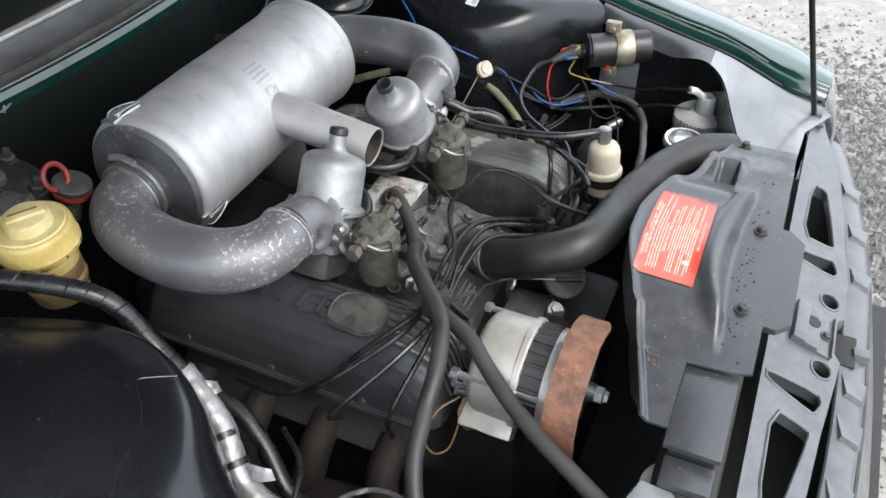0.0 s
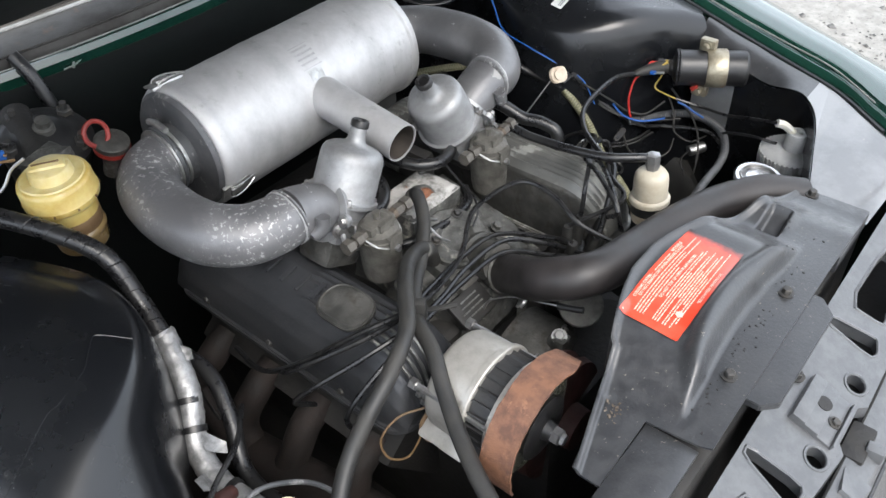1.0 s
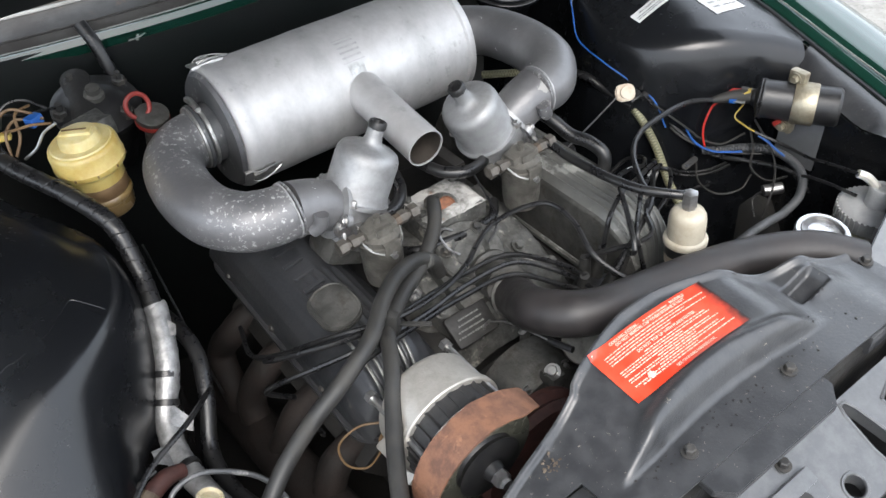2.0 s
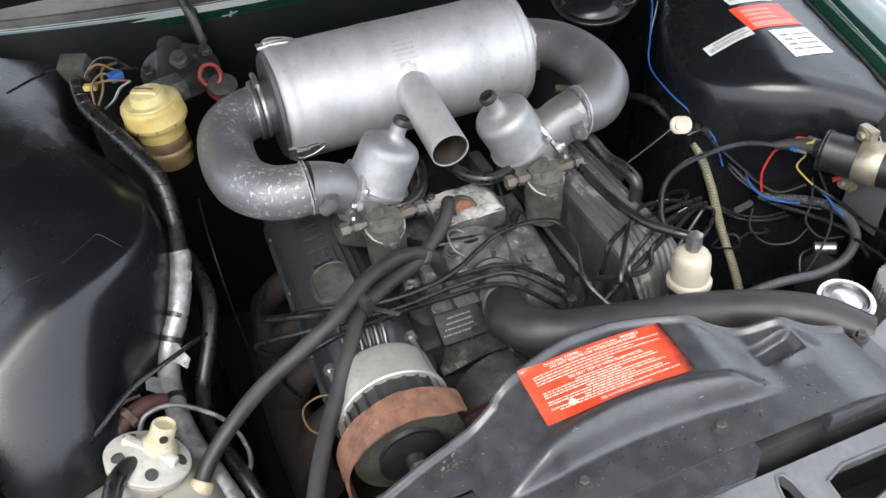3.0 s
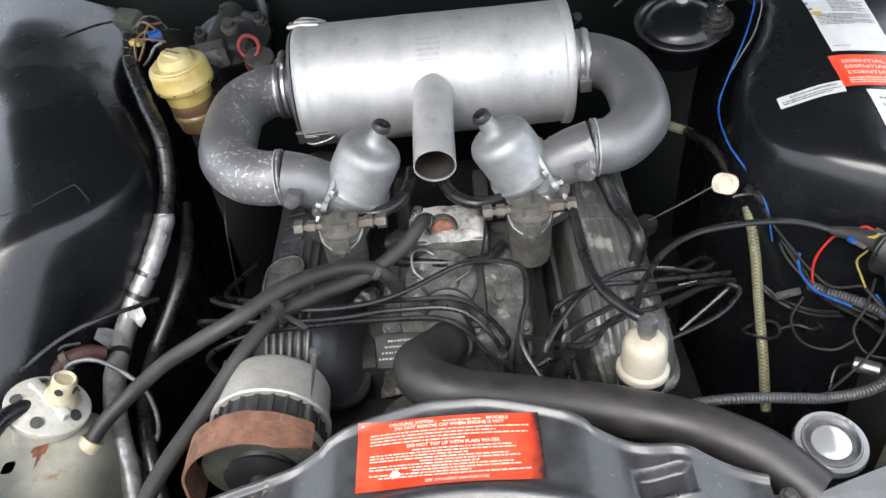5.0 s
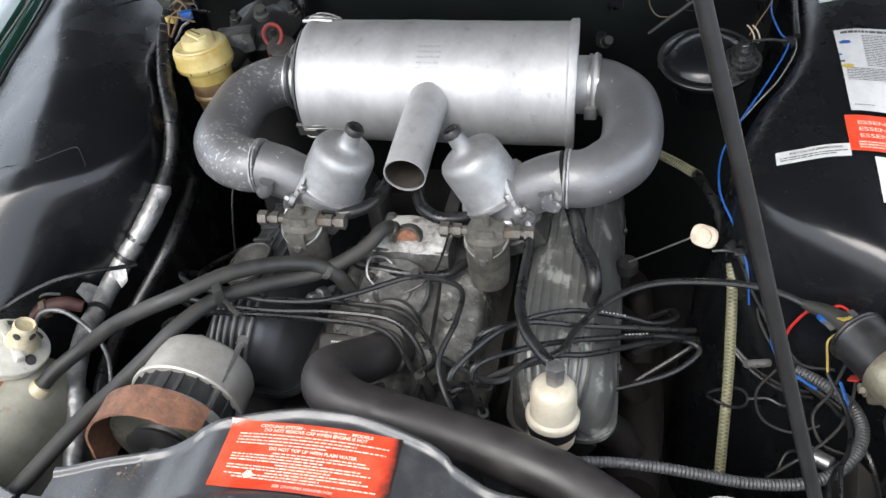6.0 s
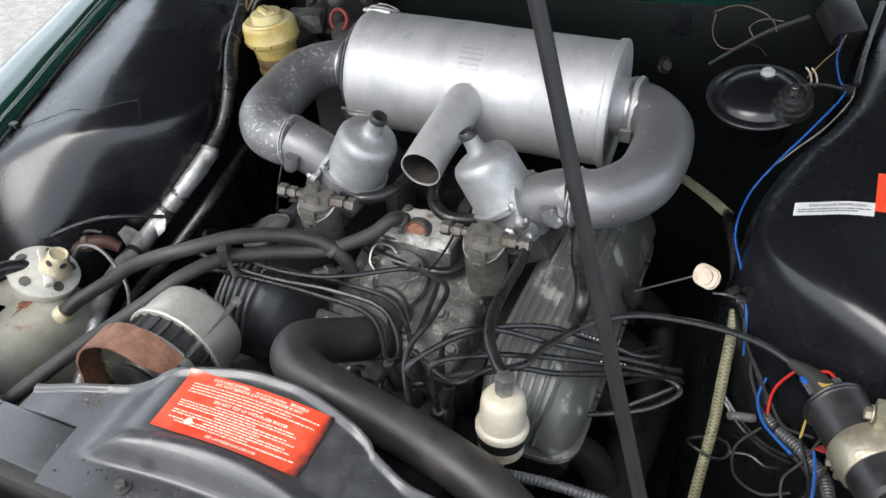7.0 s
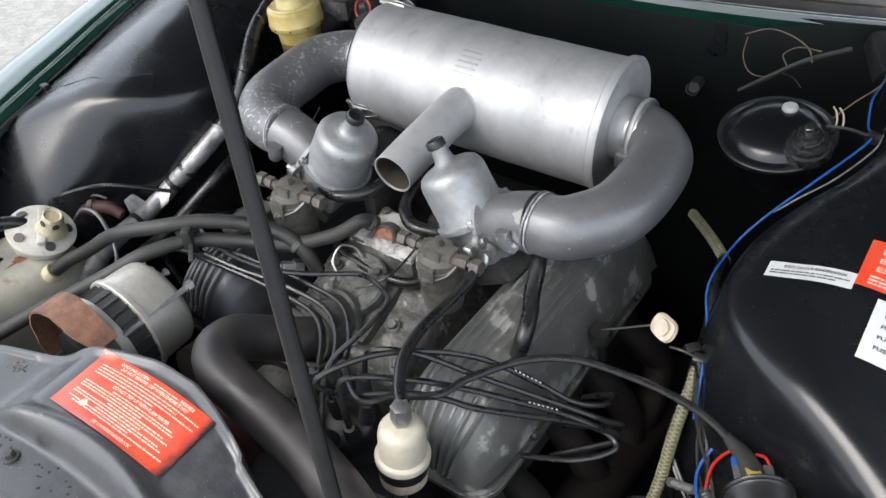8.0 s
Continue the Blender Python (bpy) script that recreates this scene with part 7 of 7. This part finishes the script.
line("yellow_wire", [(0.4920, 0.3620, 0.7600), (0.4876, 0.3690, 0.7380), (0.4850, 0.3480, 0.7330), (0.4824, 0.3282, 0.7325)], 0.0013, M_YELW, "yellow wire at the coil", "wire", seg=6)
line("black_loom", [(0.400, 0.475, 0.765), (0.418, 0.455, 0.734), (0.442, 0.418, 0.698), (0.466, 0.378, 0.672), (0.505, 0.345, 0.660), (0.528, 0.285, 0.662), (0.545, 0.25, 0.63)], 0.0036, M_TAPEBLACK, "taped black wiring beside the inner wing", "wiring", seg=8)

rlc = thing("bonnet_cable", (-0.66, 0.55, 0.86), "thin black bonnet release cable along the inner wing", "cable")
part("sheath", tube([(-x, y, wing_top(x, y, -1) + 0.004) for x, y in REL], 0.0030, seg=8), M_LEAD, rlc)
part("clip", block((-0.007, -0.005, -0.003), (0.007, 0.005, 0.006), 0.002, Matrix.Translation((-0.628, 0.412, wing_top(0.628, 0.412, -1) + 0.002))), M_PLASTIC, rlc, "black cable clip")

# ---- labels ----


def label_sheet(name, x0, x1, y0, y1, zf, mat, lift=0.0012, nx=20, ny=12):
    bm = bmesh.new()
    g = [[bm.verts.new((x, y, zf(x, y) + lift)) for y in span(y0, y1, ny)] for x in span(x0, x1, nx)]
    for i in range(nx - 1):
        for j in range(ny - 1):
            bm.faces.new((g[i][j], g[i + 1][j], g[i + 1][j + 1], g[i][j + 1]))
    return bm


def bars(rows, x0, x1, zf, lift, mat_rng, h):
    """Lines of unreadable small print as rows of short raised bars."""
    bm = bmesh.new()
    for y, a, b in rows:
        x = x0 + (x1 - x0) * a
        end = x0 + (x1 - x0) * b
        while x < end:
            w = min(mat_rng.uniform(0.0018, 0.0085), end - x)
            vs = [bm.verts.new((px, py, zf(px, py) + lift)) for px, py in ((x, y), (x + w, y), (x + w, y + h), (x, y + h))]
            bm.faces.new(vs)
            x += w + 0.0011
    return bm


def bowed(bm, lift):
    """Bend the label and its print along the cover's curved back edge."""
    for v in bm.verts:
        x, y = v.co.x, v.co.y
        y += 0.0045 * (1 - (x / 0.082) ** 2) * (y - LY0) / (LY1 - LY0)
        v.co = Vector((x, y, cover_z(x, y) + lift))
    return bm


rl = thing("warning_label", (0, 0.09, 0.82), "faded red cooling system warning label on the radiator cover", "label")
LX0, LX1, LY0, LY1 = -0.080, 0.083, 0.056, 0.122
part("sheet", bowed(label_sheet("sheet", LX0, LX1, LY0, LY1, cover_z, M_LABEL), 0.0012), M_LABEL, rl)
rg = random.Random(4)
zc = cover_z
for words, x, y, size, w in (("COOLING SYSTEM -", -0.052, LY1 - 0.0058, 0.0042, 0.043), ("MODELS", 0.036, LY1 - 0.0058, 0.0042, 0.020), ("DO NOT REMOVE CAP WHEN ENGINE IS HOT", -0.047, LY1 - 0.0100, 0.0044, 0.099),
                             ("DO NOT TOP UP WITH PLAIN WATER", -0.036, LY1 - 0.0278, 0.0044, 0.083), ("SEE OWNERS HANDBOOK", -0.020, LY0 + 0.0042, 0.0044, 0.056)):
    part("heading", bowed(text_on(words, x, y, size, zc, 0.0018, w), 0.0018), M_LETTER, rl, "cream capital heading", 0)
rows = [(LY1 - 0.0056, 0.47, 0.69)]
for k, (a, b) in enumerate(((0.07, 0.94), (0.07, 0.76), (0.07, 0.93), (0.07, 0.60))):
    rows.append((LY1 - 0.0136 - 0.0031 * k, a, b))
for k, (a, b) in enumerate(((0.30, 0.84), (0.07, 0.86), (0.07, 0.60), (0.07, 0.82), (0.34, 0.88), (0.07, 0.66), (0.07, 0.84), (0.30, 0.88), (0.07, 0.62), (0.12, 0.93))):
    rows.append((LY1 - 0.0312 - 0.0027 * k, a, b))
rows.append((LY1 - 0.0036, 0.02, 0.05))
part("print", bowed(bars(rows, LX0, LX1, cover_z, 0.0018, rg, 0.00125), 0.0018), M_LETTER, rl, "rows of small cream print", 0)
sp = bmesh.new()
sp.faces.new([sp.verts.new((-0.046 + rr * 1.2 * math.cos(a), 0.0705 + rr * math.sin(a), cover_z(-0.046, 0.0705) + 0.0022)) for a, rr in [(2 * math.pi * k / 16, 0.0042 * rg.uniform(0.75, 1.2)) for k in range(16)]])
part("worn_spot", sp, M_WORN, rl, "pale worn spot", 0)


# stickers on the inner wing
def sticker(name, label, x0, x1, y0, y1, mat, skew=0.0):
    th = thing(name, ((x0 + x1) / 2, (y0 + y1) / 2, wing_top((x0 + x1) / 2, (y0 + y1) / 2)), label, "label", "stickers on the inner wing")
    part("sheet", label_sheet("sheet", x0, x1, y0, y1, wing_top, mat, 0.0008, 16, 10), mat, th, smooth=0)
    return th


s1 = sticker("identification_sticker", "narrow white printed sticker on the inner wing", 0.432, 0.508, 0.527, 0.547, M_PAPER)
pr = text_on("BODY COLOUR IDENTIFICATION", 0.446, 0.5395, 0.0045, wing_top, 0.0016, 0.054)
part("heading", pr, M_INK, s1, smooth=0)
part("print", bars([(0.5345, 0.05, 0.95), (0.531, 0.05, 0.8)], 0.432, 0.508, wing_top, 0.0016, rg, 0.0016), M_INK, s1, smooth=0)
s2 = sticker("warning_sticker", "red warning sticker with pale print on the inner wing", 0.508, 0.604, 0.535, 0.595, M_RED)
pr = bmesh.new()
for k in range(3):
    text_on("ESSENTIAL", 0.520, 0.578 - k * 0.0110, 0.0085, wing_top, 0.0016, 0.055, pr)
part("heading", pr, M_LETTER, s2, smooth=0)
part("print", bars([(0.5475 - k * 0.0042, 0.1, 0.9) for k in range(3)], 0.508, 0.604, wing_top, 0.0016, rg, 0.0022), M_LETTER, s2, smooth=0)
s3 = sticker("service_sticker", "tall white printed sticker with small coloured marks", 0.517, 0.600, 0.603, 0.762, M_PAPER)
part("heading_bar", bars([(0.7515, 0.08, 0.86)], 0.517, 0.600, wing_top, 0.0016, rg, 0.0050), M_INK, s3, smooth=0)
part("print", bars([(0.7450 - k * 0.0033, 0.36, (0.93, 0.86, 0.90, 0.70)[k % 4]) for k in range(19)], 0.517, 0.600, wing_top, 0.0016, rg, 0.0012), M_INK, s3, smooth=0)
part("small_print", bars([(0.6790 - k * 0.0030, 0.05, (0.95, 0.92, 0.94, 0.60)[k % 4]) for k in range(8)], 0.517, 0.600, wing_top, 0.0016, rg, 0.0012), M_INK, s3, smooth=0)
part("foot_line", bars([(0.6120, 0.05, 0.32)], 0.517, 0.600, wing_top, 0.0016, rg, 0.0012), M_INK, s3, smooth=0)
for nm, px, py, hw, hh, mt, lab in (("blue_mark", 0.526, 0.7330, 0.0085, 0.0042, M_BLUE, "blue printed blot"), ("small_blue_mark", 0.518, 0.7075, 0.0026, 0.0028, M_BLUE, "small blue blot"), ("black_mark", 0.519, 0.6930, 0.0030, 0.0024, M_INK, "small black mark"), ("yellow_mark", 0.524, 0.6830, 0.0082, 0.0052, M_YELW, "yellow printed blot")):
    bl = bmesh.new()
    bl.faces.new([bl.verts.new((qx, qy, wing_top(qx, qy) + 0.0019)) for qx, qy in [(px + hw * rg.uniform(0.72, 1.0) * math.cos(2 * math.pi * k / 14), py + hh * rg.uniform(0.72, 1.0) * math.sin(2 * math.pi * k / 14)) for k in range(14)]])
    part(nm, bl, mt, s3, lab, 0)
s5 = sticker("small_sticker", "small pale sticker with faint brown print", 0.5085, 0.5350, 0.8310, 0.9040, M_PAPER)
part("print", bars([(0.8450 + k * 0.0060, 0.38, 0.80) for k in range(5)], 0.5085, 0.5350, wing_top, 0.0016, rg, 0.0030), M_WORN, s5, smooth=0)
s4 = sticker("fuse_sticker", "white fuse list sticker with printed lines", 0.531, 0.602, 0.461, 0.527, M_PAPER)
pr = bmesh.new()
for k in range(4):
    text_on("FUSE", 0.541, 0.509 - k * 0.0115, 0.0055, wing_top, 0.0016, 0.014, pr)
part("heading", pr, M_INK, s4, smooth=0)
part("print", bars([(0.509 - k * 0.0115, 0.45, 0.9) for k in range(4)], 0.531, 0.602, wing_top, 0.0016, rg, 0.002), M_INK, s4, smooth=0)

# small wires and fittings
CLIP = Vector((-0.205, 0.896, 0.932))
bc = thing("bulkhead_clip", (-0.205, 0.90, 0.91), "small pale clip on the bulkhead", "clip")
part("blade", block((-0.002, -0.0015, -0.010), (0.002, 0.0015, 0.010), 0.0008, Matrix.Translation(CLIP) @ Matrix.Rotation(radians(20), 4, "Y")), M_TRIM, bc)
part("pin", tube([CLIP + Vector((-0.016, 0, -0.006)), CLIP + Vector((0, -0.003, -0.004)), CLIP + Vector((0.016, 0, 0.0))], 0.0012, seg=6), M_TRIM, bc)
rg2 = random.Random(9)
db = bmesh.new()
for _ in range(26):
    x, y = rg2.gauss(-0.176, 0.007), rg2.gauss(0.068, 0.006)
    h = rg2.uniform(0.0003, 0.0011)
    box(db, (-h * 1.6, -h, 0), (h * 1.6, h, h * 0.7), 0, Matrix.Translation((x, y, cover_z(x, y))) @ Matrix.Rotation(rg2.uniform(0, 6), 4, "Z") @ Matrix.Rotation(rg2.uniform(-0.5, 0.5), 4, "X"))
whole("leaf_debris", db, M_RUSTDIM, "dry brown leaf crumbs on the radiator cover", "debris", kind="stuff")
gt = bmesh.new()
for _ in range(60):
    x = rg2.uniform(-0.15, 0.20)
    y = rg2.choice((rg2.gauss(0.004, 0.008), rg2.gauss(0.004, 0.008), rg2.uniform(0.0, 0.05)))
    if abs(y) < 0.02 or x < -0.10 or x > 0.11:
        h = rg2.uniform(0.0004, 0.0009)
        box(gt, (-h * 1.4, -h, -0.0003), (h * 1.4, h, h), 0, Matrix.Translation((x, max(y, cover_front(x) + 0.003), cover_z(x, max(y, cover_front(x) + 0.003)))) @ Matrix.Rotation(rg2.uniform(0, 6), 4, "Z"))
whole("grit", gt, M_BLOCK, "dark grit and crumbs on the radiator cover", "grit", kind="stuff")
for pts, r in (([(-0.236, 0.264, 0.712), (-0.262, 0.282, 0.706), (-0.286, 0.288, 0.686), (-0.286, 0.278, 0.660), (-0.266, 0.268, 0.648), (-0.248, 0.264, 0.668), (-0.240, 0.262, 0.690)], 0.0014),
               ([(-0.232, 0.260, 0.708), (-0.246, 0.262, 0.692), (-0.246, 0.254, 0.672), (-0.232, 0.248, 0.662), (-0.218, 0.246, 0.668)], 0.0028),
               ([(-0.232, 0.258, 0.690), (-0.216, 0.255, 0.694), (-0.208, 0.250, 0.676), (-0.212, 0.246, 0.655)], 0.0015)):
    whole("alternator_wire", tube(pts, r, seg=6), M_BROWNW, "tan wire looping from the alternator", "wire", "alternator wires")
tgb = thing("bracket_tag", (0.429, 0.394, 0.66), "flat black slotted cable tag", "tag")
part("plate", prism(rounded(0.032, 0.010, 0.004), 0, 0.002, 0.0005, frame_of((0.429, 0.394, 0.665), (-0.2, -0.5, 0.85)) @ Matrix.Rotation(radians(25), 4, "Z")), M_BLOCK, tgb)
part("slot_rim", prism(rounded(0.022, 0.005, 0.002), 0.0012, 0.0026, 0, frame_of((0.429, 0.394, 0.665), (-0.2, -0.5, 0.85)) @ Matrix.Rotation(radians(25), 4, "Z")), M_TAPEBLACK, tgb)
cp = thing("capacitor", (0.479, 0.273, 0.64), "small grey cylindrical capacitor on the inner wing", "capacitor")
part("can", turned([(0, 0.008), (0.001, 0.009), (0.028, 0.009), (0.030, 0.007), (0.030, 0)], (0.470, 0.285, 0.652), (0.7, -0.5, 0.1), 20), M_STEEL, cp)
part("lead", tube([(0.470, 0.285, 0.652), (0.455, 0.290, 0.640), (0.445, 0.275, 0.620)], 0.0018, seg=6), M_LEAD, cp)
for pts in ([(0.405, 0.430, 0.655), (0.430, 0.410, 0.640), (0.460, 0.385, 0.640), (0.485, 0.365, 0.655)], [(0.405, 0.428, 0.650), (0.432, 0.405, 0.634), (0.463, 0.380, 0.636), (0.488, 0.360, 0.652)], [(0.462, 0.156, 0.760), (0.472, 0.20, 0.747), (0.490, 0.24, 0.728), (0.496, 0.285, 0.724), (0.4824, 0.3282, 0.7325)], [(0.468, 0.150, 0.722), (0.465, 0.19, 0.722), (0.485, 0.235, 0.70), (0.50, 0.25, 0.68)]):
    whole("thin_cable", tube(pts, 0.0024, seg=6), M_LEAD, "thin black cable by the inner wing", "cable", "thin cables by the inner wing")
for k in (0, 2):
    p = LEADS[k]
    a, b = Vector(p[5]), Vector(p[6])
    for i in range(7):
        c = a.lerp(b, 0.1 + i * 0.12)
        d = (b - a).normalized()
        up = d.cross(Vector((0, -0.6, 0.8))).normalized().cross(d) * -1
        whole("lead_print", block((-0.0010, -0.0007, 0.0030), (0.0010, 0.0007, 0.0035), 0, Matrix.Translation(c) @ Vector((d)).to_track_quat("X", "Z").to_matrix().to_4x4()), M_PAPER, "white printed mark on a plug lead", "print", "print on plug leads")

# clips, loops and loose wires beside the inner wing
CLIPS = Vector((0.402, 0.477, 0.764))
kc = thing("cable_clip", CLIPS - Vector((0, 0, 0.02)), "black plastic cable clips holding wires and hose", "cable clip")
for k, (dx, dy, dz, rz) in enumerate(((0, 0, 0, 10), (-0.012, 0.006, 0.004, 50), (0.010, -0.008, -0.008, -30), (0.004, 0.012, 0.010, 75))):
    part("clip_body", block((-0.008, -0.005, -0.005), (0.008, 0.005, 0.005), 0.002, Matrix.Translation(CLIPS + Vector((dx, dy, dz))) @ Matrix.Rotation(radians(rz), 4, "Z") @ Matrix.Rotation(radians(25), 4, "X")), M_PLASTIC, kc)
part("clip_tail", tube([CLIPS, CLIPS + Vector((-0.018, -0.004, 0.006)), CLIPS + Vector((-0.032, -0.002, 0.002))], 0.0018, seg=6), M_PLASTIC, kc)
LP = Vector((0.402, 0.385, 0.610))
ring = [LP + Vector((0.024 * math.cos(a), 0.014 * math.sin(a), 0.004 * math.sin(2 * a))) for a in [2 * math.pi * k / 12 for k in range(13)]]
lt2 = thing("tied_loop", LP, "loop of thin black cable tied round the clear hose", "cable")
part("loop", tube(ring, 0.0020, seg=6, n=4), M_TAPEBLACK, lt2)
part("tail", tube([ring[0], ring[0] + Vector((0.022, 0.002, 0.002)), ring[0] + Vector((0.040, -0.004, -0.002)), ring[0] + Vector((0.062, 0.002, -0.004))], 0.0020, seg=6), M_TAPEBLACK, lt2)
for pts in ([(0.408, 0.462, 0.752), (0.414, 0.440, 0.742), (0.432, 0.415, 0.722), (0.452, 0.398, 0.700), (0.470, 0.372, 0.694), (0.497, 0.352, 0.712)],
            [(0.410, 0.466, 0.748), (0.424, 0.452, 0.722), (0.428, 0.424, 0.706), (0.446, 0.392, 0.690), (0.472, 0.362, 0.682), (0.506, 0.322, 0.684)],
            [(0.506, 0.352, 0.722), (0.492, 0.330, 0.698), (0.478, 0.318, 0.674), (0.486, 0.292, 0.660), (0.512, 0.275, 0.664)],
            [(0.516, 0.352, 0.728), (0.512, 0.322, 0.706), (0.500, 0.296, 0.690), (0.478, 0.276, 0.676), (0.452, 0.262, 0.660), (0.430, 0.255, 0.640)],
            [(0.452, 0.398, 0.652), (0.430, 0.372, 0.640), (0.434, 0.338, 0.634), (0.462, 0.318, 0.640), (0.490, 0.322, 0.652)]):
    whole("thin_cable", tube(pts, 0.0017, seg=6), M_BLOCK, "thin black cable by the inner wing", "cable", "thin cables by the inner wing")
